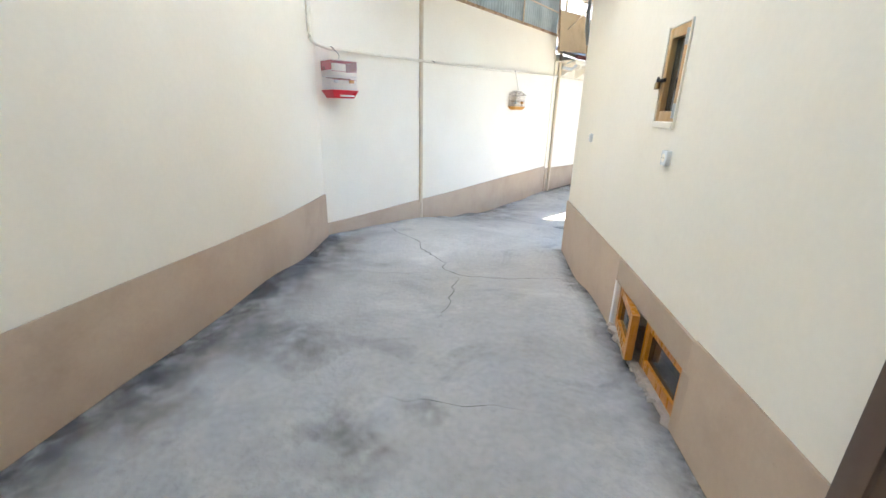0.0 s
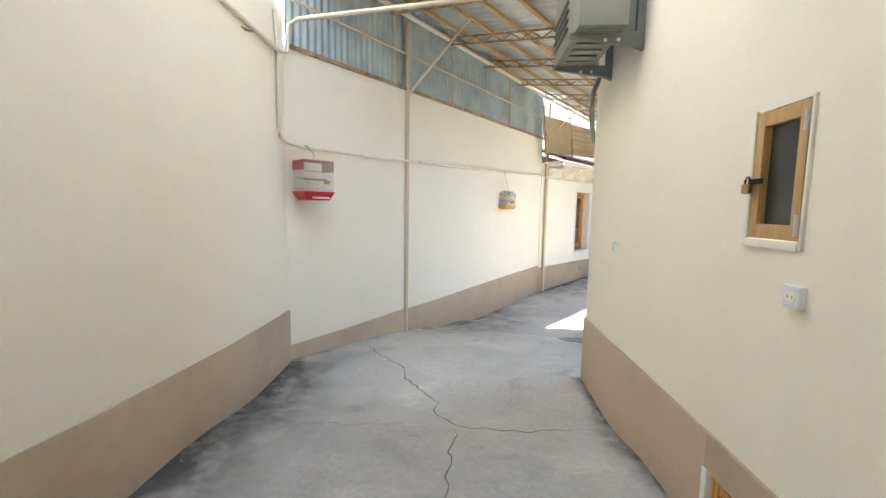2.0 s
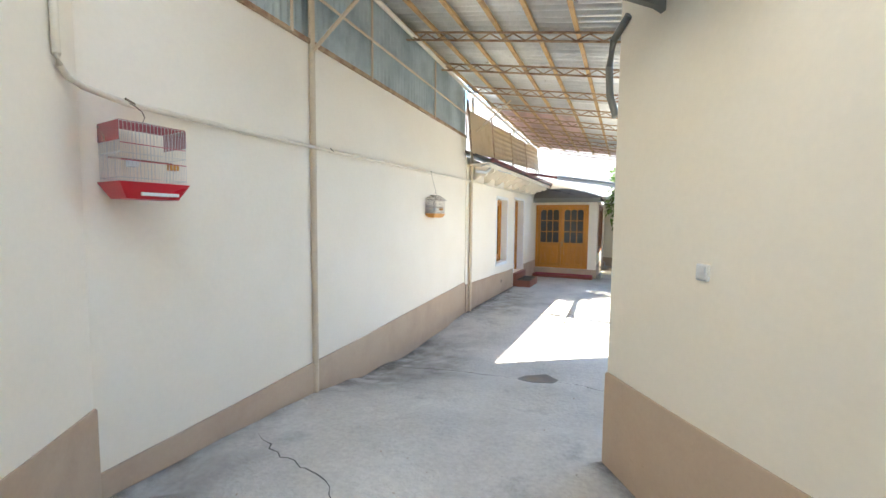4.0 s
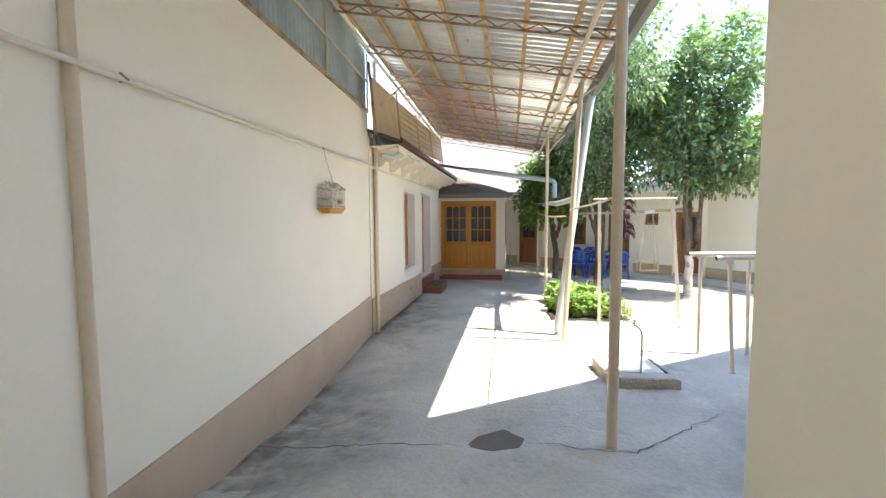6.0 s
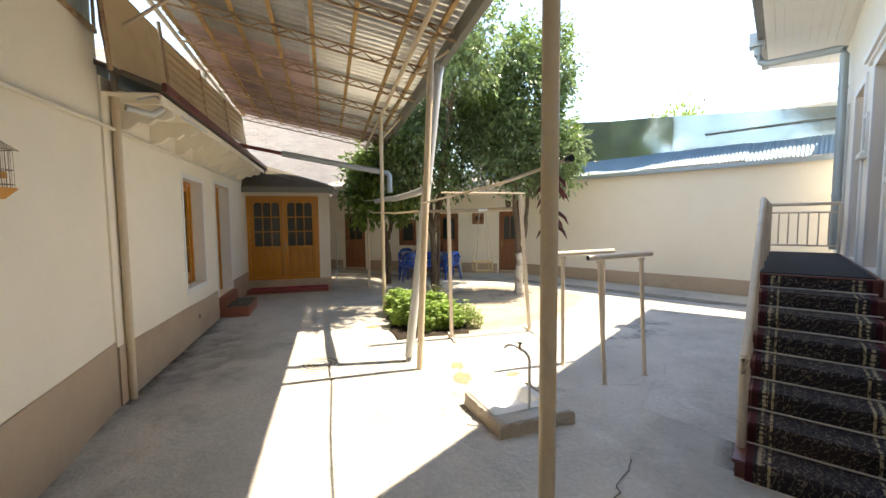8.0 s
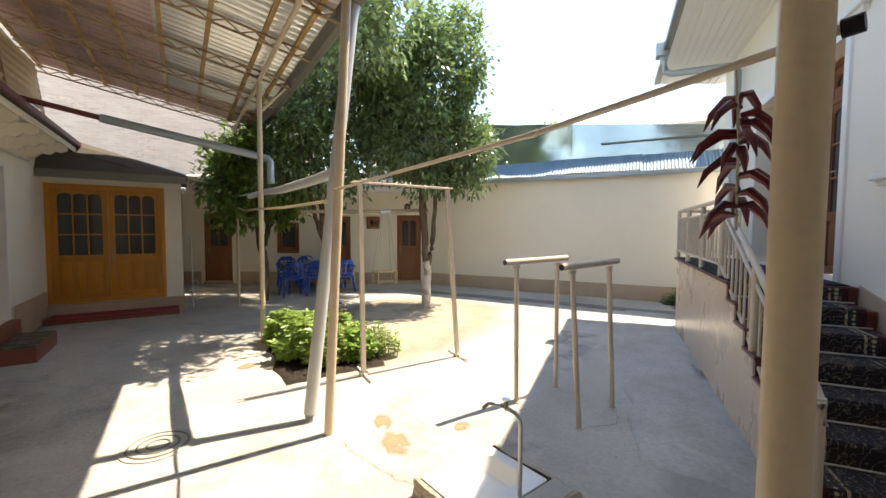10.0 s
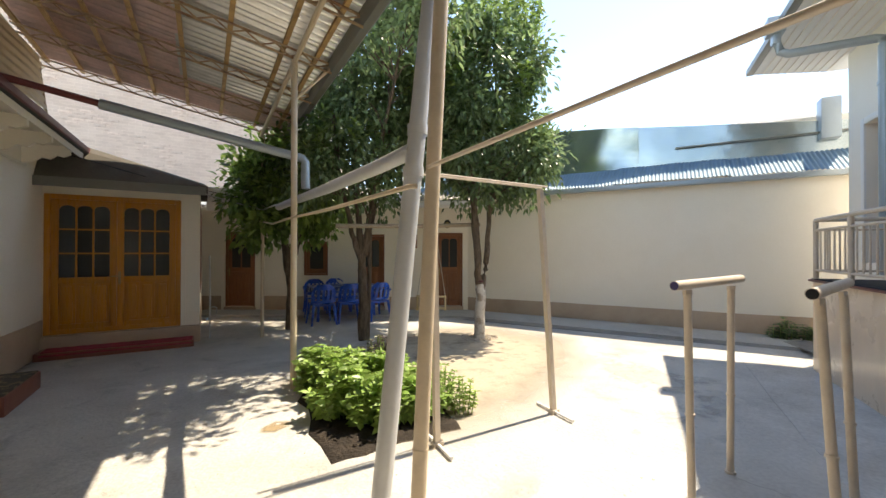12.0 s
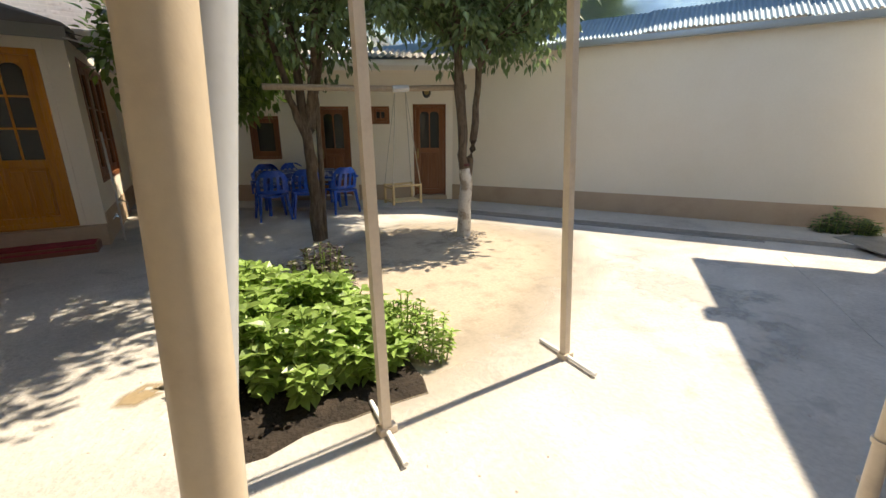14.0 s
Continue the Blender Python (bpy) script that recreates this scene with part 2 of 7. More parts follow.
def add_wear(m, dark, pale, pit):
    """Frayed dark blotches, pale scuffs and small dark pits on old concrete."""
    n, L = m.node_tree.nodes, m.node_tree.links
    b = n["Principled BSDF"]
    geo = n.new("ShaderNodeNewGeometry")
    for scale, detail, lo, hi, tone, offset in ((0.55, 12, 0.53, 0.66, dark, 3.0), (1.7, 12, 0.58, 0.70, dark, 11.0), (1.25, 12, 0.56, 0.72, pale, 27.0), (14.0, 3, 0.70, 0.76, pit, 41.0)):
        mp = n.new("ShaderNodeMapping")
        mp.inputs["Location"].default_value = (offset, offset * 0.7, 0)
        L.new(geo.outputs["Position"], mp.inputs[0])
        ns = n.new("ShaderNodeTexNoise")
        ns.inputs["Scale"].default_value, ns.inputs["Detail"].default_value, ns.inputs["Roughness"].default_value = scale, detail, 0.66
        ns.inputs["Distortion"].default_value = 0.6
        L.new(mp.outputs[0], ns.inputs[0])
        mr = n.new("ShaderNodeMapRange")
        mr.inputs[1].default_value, mr.inputs[2].default_value = lo, hi
        L.new(ns.outputs[0], mr.inputs[0])
        mx = n.new("ShaderNodeMix")
        mx.data_type, mx.blend_type = "RGBA", "MULTIPLY"
        L.new(mr.outputs[0], mx.inputs[0])
        L.new(b.inputs["Base Color"].links[0].from_socket, mx.inputs[6])
        mx.inputs[7].default_value = (*tone, 1)
        L.new(mx.outputs[2], b.inputs["Base Color"])


add_wear(CONCRETE, (0.74, 0.74, 0.74), (1.22, 1.22, 1.21), (0.62, 0.61, 0.60))
add_wear(APRON, (0.85, 0.85, 0.85), (1.12, 1.12, 1.12), (0.7, 0.7, 0.69))
add_wear(WALKWAY, (0.80, 0.80, 0.80), (1.12, 1.12, 1.12), (0.7, 0.7, 0.69))
add_wear(DADO, (0.92, 0.91, 0.90), (1.05, 1.05, 1.05), (0.90, 0.89, 0.88))
BRICKPALE = mat("pale_pinkish_brick", (0.74, 0.61, 0.51), 0.9, 0, 0.12, 8, 40, 0.4, (0.52, 0.38, 0.30), (0.4, 0.65), 0.2, rand=0.12)
ROPE = mat("pale_rope", (0.55, 0.50, 0.40), 0.9, 0, 0.15, 20, 80, 0.1)
CLOTH = mat("patterned_tablecloth", (0.36, 0.38, 0.42), 0.85, 0, 0.15, 9, 60, 0.1, (0.03, 0.05, 0.17), (0.42, 0.50))
RUBBLE = mat("rough_plaster_rubble", (0.50, 0.43, 0.35), 0.95, 0, 0.2, 12, 40, 1.0, (0.40, 0.34, 0.28), dist=0.02)


def stain_mat(name, color, scale, lo, hi, rough=0.8, most=0.7):
    """A thin film of colour: broken up by noise, clear between."""
    m = mat(name, color, rough, 0, 0.25, 4, 40, 0.2)
    n, L = m.node_tree.nodes, m.node_tree.links
    geo = n.new("ShaderNodeNewGeometry")
    ns = n.new("ShaderNodeTexNoise")
    ns.inputs["Scale"].default_value, ns.inputs["Detail"].default_value, ns.inputs["Roughness"].default_value = scale, 9, 0.68
    L.new(geo.outputs["Position"], ns.inputs[0])
    mr = n.new("ShaderNodeMapRange")
    mr.inputs[1].default_value, mr.inputs[2].default_value, mr.inputs[4].default_value = lo, hi, most
    L.new(ns.outputs[0], mr.inputs[0])
    at_ = n.new("ShaderNodeAttribute")
    at_.attribute_name = "fade"
    ml = n.new("ShaderNodeMath")
    ml.operation = "MULTIPLY"
    L.new(mr.outputs[0], ml.inputs[0])
    L.new(at_.outputs["Fac"], ml.inputs[1])
    L.new(ml.outputs[0], n["Principled BSDF"].inputs["Alpha"])
    return m


MOTTLE = stain_mat("dark_mottled_film", (0.15, 0.142, 0.132), 3.4, 0.34, 0.72, 0.8, 0.55)
GREYFILM = stain_mat("grey_thin_film", (0.17, 0.163, 0.152), 1.3, 0.12, 0.62, 0.75, 0.20)
DIRTFILM = stain_mat("dry_sandy_soil_film", (0.43, 0.36, 0.27), 1.9, 0.16, 0.46, 0.95, 1.0)
DARKBAND = stain_mat("dark_band_film", (0.085, 0.08, 0.074), 7.0, 0.30, 0.62, 0.9, 0.95)
OCHRE = stain_mat("ochre_rust_film", (0.33, 0.25, 0.145), 9.0, 0.40, 0.46, 0.7, 0.9)
BLOTCH = stain_mat("dark_blotch_film", (0.15, 0.145, 0.138), 6.0, 0.40, 0.66, 0.8, 0.42)
PALEDUST = stain_mat("pale_cement_film", (0.50, 0.485, 0.45), 1.4, 0.48, 0.60)


def carpet_mat():
    """Dark stair runner with pale scroll-like flecks; the borders are meshes of their own."""
    m = mat("dark_patterned_carpet", (0.020, 0.014, 0.017), 0.95, 0, 0.3, 16, 160, 0.4, (0.03, 0.018, 0.02))
    n, L = m.node_tree.nodes, m.node_tree.links
    b = n["Principled BSDF"]
    tc = n.new("ShaderNodeTexCoord")
    wv = n.new("ShaderNodeTexWave")
    wv.wave_type = "RINGS"
    wv.inputs["Scale"].default_value, wv.inputs["Distortion"].default_value = 7.5, 11.0
    wv.inputs["Detail"].default_value, wv.inputs["Detail Scale"].default_value = 3, 3.0
    L.new(tc.outputs["Object"], wv.inputs[0])
    rp = n.new("ShaderNodeMapRange")
    rp.inputs[1].default_value, rp.inputs[2].default_value = 0.90, 0.98
    L.new(wv.outputs[1], rp.inputs[0])
    mx = n.new("ShaderNodeMix")
    mx.data_type = "RGBA"
    old = b.inputs["Base Color"].links[0].from_socket
    L.new(rp.outputs[0], mx.inputs[0])
    L.new(old, mx.inputs[6])
    mx.inputs[7].default_value = (0.17, 0.15, 0.12, 1)
    L.new(mx.outputs[2], b.inputs["Base Color"])
    return m


CARPET = carpet_mat()
CARPETEDGE = mat("cream_carpet_border", (0.40, 0.34, 0.22), 0.95, 0, 0.35, 30, 150, 0.3, (0.05, 0.03, 0.03), (0.5, 0.56))


def chain_mat():
    """Cream chain links on a dark ground."""
    m = mat("cream_chain_border", (0.045, 0.03, 0.032), 0.95, 0, 0.2, 14, 120, 0.3)
    n, L = m.node_tree.nodes, m.node_tree.links
    b = n["Principled BSDF"]
    tc = n.new("ShaderNodeTexCoord")
    vo = n.new("ShaderNodeTexVoronoi")
    vo.inputs["Scale"].default_value, vo.inputs["Randomness"].default_value = 32.0, 0.25
    L.new(tc.outputs["Object"], vo.inputs["Vector"])
    mr = n.new("ShaderNodeMapRange")
    mr.inputs[1].default_value, mr.inputs[2].default_value = 0.50, 0.40
    L.new(vo.outputs["Distance"], mr.inputs[0])
    mx = n.new("ShaderNodeMix")
    mx.data_type = "RGBA"
    L.new(mr.outputs[0], mx.inputs[0])
    L.new(b.inputs["Base Color"].links[0].from_socket, mx.inputs[6])
    mx.inputs[7].default_value = (0.42, 0.37, 0.26, 1)
    L.new(mx.outputs[2], b.inputs["Base Color"])
    return m


CARPETCHAIN = chain_mat()
CARPETRED = mat("maroon_carpet_edge", (0.06, 0.008, 0.014), 0.95, 0, 0.2, 14, 120, 0.3)


# ---- mesh helpers ----
def box(bm, x0, x1, y0, y1, z0, z1, m=None, bev=0.0):
    vs = [bm.verts.new((x, y, z)) for x in (x0, x1) for y in (y0, y1) for z in (z0, z1)]
    fs = [bm.faces.new([vs[i] for i in q]) for q in ((0, 1, 3, 2), (4, 6, 7, 5), (0, 4, 5, 1), (2, 3, 7, 6), (0, 2, 6, 4), (1, 5, 7, 3))]
    if bev:
        es = {e for f in fs for e in f.edges}
        r = bmesh.ops.bevel(bm, geom=list(es), offset=bev, segments=2, profile=0.6, affect="EDGES")
        vs = list({v for f in r["faces"] for v in f.verts} | {v for v in vs if v.is_valid})
    if m is not None:
        bmesh.ops.transform(bm, matrix=m, verts=vs)
    return bm


def tube(bm, pts, r, seg=10, caps=True, radii=None):
    """A round tube along a polyline."""
    pts = [Vector(p) for p in pts]
    rings = []
    for i, p in enumerate(pts):
        d = (pts[min(i + 1, len(pts) - 1)] - pts[max(i - 1, 0)]).normalized()
        a = d.cross(Vector((0, 0, 1)) if abs(d.z) < 0.95 else Vector((1, 0, 0))).normalized()
        b = d.cross(a)
        rad = radii[i] if radii else r
        rings.append([bm.verts.new(p + (a * math.cos(2 * math.pi * k / seg) + b * math.sin(2 * math.pi * k / seg)) * rad) for k in range(seg)])
    for q, s in zip(rings, rings[1:]):
        for k in range(seg):
            bm.faces.new((q[k], q[(k + 1) % seg], s[(k + 1) % seg], s[k]))
    if caps:
        bm.faces.new(rings[0])
        bm.faces.new(list(reversed(rings[-1])))
    return bm


def prism(bm, poly, z0, z1):
    """An upright prism over a plan polygon."""
    a = [bm.verts.new((x, y, z0)) for x, y in poly]
    b = [bm.verts.new((x, y, z1)) for x, y in poly]
    bm.faces.new(list(reversed(a)))
    bm.faces.new(b)
    for i in range(len(poly)):
        j = (i + 1) % len(poly)
        bm.faces.new((a[i], a[j], b[j], b[i]))
    return bm


def smooth_arc(p, q, r, n=5):
    return [tuple(Vector(p).lerp(Vector(q), i / n)) for i in range(n + 1)]


def finish(name, bm, material, smooth=None):
    bmesh.ops.recalc_face_normals(bm, faces=bm.faces)
    me = bpy.data.meshes.new(name)
    bm.to_mesh(me)
    bm.free()
    me.materials.append(material)
    if smooth:
        me.shade_smooth()
        me.set_sharp_from_angle(angle=radians(smooth))
    return me


def part(name, bm, material, parent=None, label="", smooth=40):
    ob = new(name, finish(name, bm, material, smooth))
    if parent is not None:
        ob.parent = parent
    if label:
        ob["label"] = label
    return ob


def thing(name, label, category, m=None, group="", kind=""):
    ob = new(name)
    if m is not None:
        ob.matrix_basis = m
    return tagged(ob, label, category, group, kind)


def solid(name, bm, material, label, category, kind="structure", smooth=30, m=None):
    ob = part(name, bm, material, None, "", smooth)
    if m is not None:
        ob.matrix_basis = m
    return tagged(ob, label, category, "", kind)


def B(*args, **kw):
    return box(bmesh.new(), *args, **kw)


def T(*args, **kw):
    return tube(bmesh.new(), *args, **kw)


def basis(origin, xdir, z=0.0):
    """A pose with its x axis along xdir in plan, y to its left."""
    d = Vector((*xdir, 0)).normalized()
    m = Matrix(((d.x, -d.y, 0, origin[0]), (d.y, d.x, 0, origin[1]), (0, 0, 1, z), (0, 0, 0, 1)))
    return m


def corrugated(bm, origin, along, across, length, width, period=0.076, depth=0.009, nlen=2, steps=8, wobble=0.0):
    """A sheet whose ribs run along 'along'; 'across' is the width's direction."""
    o, a, c = Vector(origin), Vector(along).normalized(), Vector(across).normalized()
    nrm = a.cross(c).normalized()
    n = max(4, int(width / period * steps))
    rows = []
    for i in range(nlen):
        f = i / (nlen - 1)
        row = []
        for k in range(n + 1):
            w = width * k / n
            d = depth * math.sin(2 * math.pi * w / period) + (wobble * noise.noise(Vector((w * 2.3, f * 2.1, o.y))) if wobble else 0)
            row.append(bm.verts.new(o + a * length * f + c * w + nrm * d))
        rows.append(row)
    for r, s in zip(rows, rows[1:]):
        for k in range(n):
            bm.faces.new((r[k], r[k + 1], s[k + 1], s[k]))
    return bm


def wall(name, p0, p1, z0, z1, thick, material, label, openings=(), kind="structure"):
    """A wall from p0 to p1 in plan; its face lies on that line, its thickness to the right of it. Openings: (from, to, low, high)."""
    p0, p1 = Vector(p0), Vector(p1)
    length = (p1 - p0).length
    m = basis(p0, p1 - p0)
    xs = sorted({0.0, length, *[o[0] for o in openings], *[o[1] for o in openings]})
    zs = sorted({z0, z1, *[o[2] for o in openings], *[o[3] for o in openings]})
    bm = bmesh.new()
    cache = {}

    def v(x, y, z):
        key = (round(x, 4), y, round(z, 4))
        if key not in cache:
            cache[key] = bm.verts.new((x, y, z))
        return cache[key]

    full = lambda i, k: 0 <= i < len(xs) - 1 and 0 <= k < len(zs) - 1 and not any(
        o[0] - 1e-4 < xs[i] and xs[i + 1] < o[1] + 1e-4 and o[2] - 1e-4 < zs[k] and zs[k + 1] < o[3] + 1e-4 for o in openings)
    for i in range(len(xs) - 1):
        for k in range(len(zs) - 1):
            if not full(i, k):
                continue
            a, b, c, d = xs[i], xs[i + 1], zs[k], zs[k + 1]
            t = -thick
            bm.faces.new((v(a, 0, c), v(b, 0, c), v(b, 0, d), v(a, 0, d)))
            bm.faces.new((v(a, t, c), v(a, t, d), v(b, t, d), v(b, t, c)))
            if not full(i - 1, k):
                bm.faces.new((v(a, 0, c), v(a, 0, d), v(a, t, d), v(a, t, c)))
            if not full(i + 1, k):
                bm.faces.new((v(b, 0, c), v(b, t, c), v(b, t, d), v(b, 0, d)))
            if not full(i, k - 1):
                bm.faces.new((v(a, 0, c), v(a, t, c), v(b, t, c), v(b, 0, c)))
            if not full(i, k + 1):
                bm.faces.new((v(a, 0, d), v(b, 0, d), v(b, t, d), v(a, t, d)))
    return solid(name, bm, material, label, "wall", kind, None, m)


def dado(name, pts, proud, label, material, step=0.12, foot=-0.3, gaps=()):
    """The painted skirting band: pts are (x, y, top); it stands proud to the left of the line. gaps: (from, to) along it."""
    bm = bmesh.new()
    run, cols = 0.0, []
    for (x0, y0, t0), (x1, y1, t1) in zip(pts, pts[1:]):
        d = Vector((x1 - x0, y1 - y0))
        nrm = Vector((-d.y, d.x)).normalized() * proud
        n = max(1, int(d.length / step))
        for i in range(n + (1 if (x1, y1, t1) == tuple(pts[-1]) else 0)):
            f = i / n
            p = Vector((x0, y0)) + d * f
            wob = noise.noise(Vector((run + d.length * f, 3.1, pts[0][0]))) * 0.008
            cols.append((run + d.length * f, p, nrm, t0 + (t1 - t0) * f + wob, noise.noise(Vector(((run + d.length * f) * 3, 7.7, 0))) * 0.003))
        run += d.length
    prev = None
    for s, p, nrm, top, w in cols:
        if any(a < s < b for a, b in gaps):
            prev = None
            continue
        o = nrm.normalized() * (proud + w)
        ring = [bm.verts.new(c) for c in ((p.x - nrm.x, p.y - nrm.y, foot), (p.x + o.x, p.y + o.y, foot), (p.x + o.x, p.y + o.y, top - 0.012),
                                          (p.x + o.x * 0.6, p.y + o.y * 0.6, top), (p.x - nrm.x, p.y - nrm.y, top))]
        if prev:
            for k in range(5):
                bm.faces.new((prev[k], prev[(k + 1) % 5], ring[(k + 1) % 5], ring[k]))
        else:
            bm.faces.new(ring)
        prev = ring
    if prev:
        bm.faces.new(list(reversed(prev)))
    return solid(name, bm, material, label, "skirting", "structure", 50)


# ---- the plan ----
RC = (-2.14, 4.41)                      # the house's corner at the end of the passage
U, V = (0.83, 0.558), (-0.558, 0.83)    # along the house's front, and out of it
D = (0.578, -0.816)                     # along the passage, back to the street
HOUSE = basis(RC, U)
PASS = basis((RC[0], RC[1]), D)         # x back along the passage; y points into the house
CORNER = (2.75, 15.70)                  # where the long side wall meets the back building
BACKDIR = (-0.863, 0.505)
BACK = basis(CORNER, BACKDIR)
SIDEDIR = (0.488, -0.873)

LEVELS = ((-0.2, 0.2, 0.41), (-0.94, 2.71, 0.39), (-0.3, 1.8, 0.42), (-2.14, 4.41, 0.28), (-4.59, 2.86, 0.24), (-4.66, 3.5, 0.22), (-4.68, 4.1, 0.19), (-4.70, 4.6, 0.16),
          (-4.73, 5.0, 0.09), (-4.76, 5.55, 0.0), (-4.81, 6.6, -0.08), (-4.87, 7.7, -0.06), (-4.9, 8.8, -0.03), (-2.04, 6.3, 0.0), (-3.5, 6.45, 0.0), (-2.2, 5.4, 0.12),
          (-3.4, 5.4, 0.10), (-3.4, 4.2, 0.22), (-3.2, 1.1, 0.345), (-2.4, 0.0, 0.36), (-0.9, 5.6, 0.05), (-2.0, 9.0, 0.0), (0.0, 8.5, 0.0), (-3.0, 12, 0.0), (1.0, 7.5, 0.0),
          (-0.4, 6.6, 0.02), (-3.5, 7.8, -0.02), (0.5, -2, 0.42), (-2, -3, 0.4))


def ground_z(x, y):
    if y > 9.2 or x > 2:
        return 0.0
    s = w = 0.0
    for a, b, c in LEVELS:
        k = 1 / ((x - a) ** 2 + (y - b) ** 2 + 0.05) ** 2
        s, w = s + k * c, w + k
    f = min(1.0, max(0.0, 9.2 - y))
    return s / w * f


def ground():
    bm = bmesh.new()
    xs = [-300, -60, -12] + [-7 + 0.2 * i for i in range(76)] + [16, 60, 300]
    ys = [-300, -60, -10] + [-4 + 0.2 * i for i in range(128)] + [30, 60, 300]
    g = [[bm.verts.new((x, y, ground_z(x, y) if abs(x) < 9 and -5 < y < 22 else (0.4 if y < 0 else 0.0))) for y in ys] for x in xs]
    for i in range(len(xs) - 1):
        for k in range(len(ys) - 1):
            bm.faces.new((g[i][k], g[i + 1][k], g[i + 1][k + 1], g[i][k + 1]))
    solid("ground", bm, CONCRETE, "worn grey concrete yard with stains and cracks", "ground", "structure", 60)


ground()


def patch(name, poly, material, label, lift=0.004, category="stain", rough=0.0, seed=0, kind="structure", n=5, dome=0.0):
    """A thin irregular layer lying on the ground."""
    bm = bmesh.new()
    pts = []
    for i, (x0, y0) in enumerate(poly):
        x1, y1 = poly[(i + 1) % len(poly)]
        for k in range(n):
            f = k / n
            x, y = x0 + (x1 - x0) * f, y0 + (y1 - y0) * f
            pts.append((x + rough * noise.noise(Vector((x * 4, y * 4, seed))), y + rough * noise.noise(Vector((x * 4, y * 4, seed + 9)))))
    cx, cy = sum(p[0] for p in pts) / len(pts), sum(p[1] for p in pts) / len(pts)
    rings = []
    for f, h in ((1.0, -0.012), (0.985, 0.0), (0.9, 0.3), (0.7, 0.8), (0.45, 1.0), (0.2, 1.0)):
        rings.append([bm.verts.new((cx + (x - cx) * f, cy + (y - cy) * f,
                                    ground_z(cx + (x - cx) * f, cy + (y - cy) * f) + lift + (h * dome * (0.6 + 0.8 * noise.noise(Vector((x * f * 2, y * f * 2, 1)))) if h > 0 else h))) for x, y in pts])
    for r, s in zip(rings, rings[1:]):
        for k in range(len(pts)):
            bm.faces.new((r[k], r[(k + 1) % len(pts)], s[(k + 1) % len(pts)], s[k]))
    bm.faces.new(rings[-1])
    return solid(name, bm, material, label, category, kind, 60)


def film(name, poly, material, label, lift=0.003, rings=7):
    """A film of colour on the ground that fades out towards its rim."""
    pts = []
    for i, (x0, y0) in enumerate(poly):
        x1, y1 = poly[(i + 1) % len(poly)]
        pts += [(x0 + (x1 - x0) * k / 6, y0 + (y1 - y0) * k / 6) for k in range(6)]
    cx, cy = sum(p[0] for p in pts) / len(pts), sum(p[1] for p in pts) / len(pts)
    vs, fs, fade = [], [], []
    n = len(pts)
    for r in range(rings):
        f = 1 - r / rings
        for x, y in pts:
            px, py = cx + (x - cx) * f, cy + (y - cy) * f
            vs.append((px, py, ground_z(px, py) + lift))
            fade.append(min(1.0, r / (rings * 0.45)))
    vs.append((cx, cy, ground_z(cx, cy) + lift))
    fade.append(1.0)
    for r in range(rings - 1):
        for k in range(n):
            j = (k + 1) % n
            fs.append((r * n + k, r * n + j, (r + 1) * n + j, (r + 1) * n + k))
    fs += [((rings - 1) * n + k, (rings - 1) * n + (k + 1) % n, rings * n) for k in range(n)]
    me = bpy.data.meshes.new(name)
    me.from_pydata(vs, [], fs)
    me.materials.append(material)
    me.attributes.new("fade", "FLOAT", "POINT").data.foreach_set("value", fade)
    return tagged(new(name, me), label, "stain", "", "structure")


def wall_foot_band(pts, width, material, label, lift=0.0035):
    """A dark band along the foot of a wall: strongest at the wall, fading out over the ground."""
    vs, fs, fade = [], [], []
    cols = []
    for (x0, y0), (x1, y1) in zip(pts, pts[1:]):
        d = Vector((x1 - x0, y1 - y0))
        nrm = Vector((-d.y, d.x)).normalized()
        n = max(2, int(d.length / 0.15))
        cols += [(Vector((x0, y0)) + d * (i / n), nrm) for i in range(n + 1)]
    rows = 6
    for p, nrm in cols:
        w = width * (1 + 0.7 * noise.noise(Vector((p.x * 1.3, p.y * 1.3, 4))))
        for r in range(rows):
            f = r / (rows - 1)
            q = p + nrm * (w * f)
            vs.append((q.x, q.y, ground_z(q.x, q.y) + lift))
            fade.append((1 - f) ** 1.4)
    for i in range(len(cols) - 1):
        for r in range(rows - 1):
            a = i * rows + r
            fs.append((a, a + rows, a + rows + 1, a + 1))
    me = bpy.data.meshes.new("wall_foot_band")
    me.from_pydata(vs, [], fs)
    me.materials.append(material)
    me.attributes.new("fade", "FLOAT", "POINT").data.foreach_set("value", fade)
    return tagged(new("foot_band", me), label, "stain", "", "structure")


# ---- large structure: walls ----
def at(m, *p):
    return m @ Vector(p)


def line(o, d, k):
    return (o[0] + d[0] * k, o[1] + d[1] * k)


wall("wall_boundary", (-4.92, 9.0), (-4.62, 2.70), -0.4, 3.36, 0.35, PLASTER, "cream painted plaster boundary wall with pipes along it")
wall("wall_left_house", (-4.9, 15.36), (-4.9, 9.0), -0.4, 3.0, 0.45, PLASTER, "cream plaster house wall with deep white window reveals",
     [(15.36 - 11.86, 15.36 - 10.98, 0.76, 2.32), (15.36 - 13.62, 15.36 - 12.62, 0.36, 2.38)])
wall("wall_passage_right", line(RC, D, 7.0), RC, -0.4, 4.55, 0.4, PLASTER, "cream plaster passage wall with a small window and a low cellar window",
     [(7 - 2.33, 7 - 2.09, 1.735, 2.19), (7 - 2.95, 7 - 1.99, 0.42, 0.73)])
HW = [(2.55, 3.70, 2.02, 3.35), (4.85 - 0.38, 5.70 - 0.38, 1.15, 3.28), (6.36 - 0.38, 7.18 - 0.38, 1.15, 3.28), (8.06 - 0.38, 8.66 - 0.38, 1.35, 3.28)]
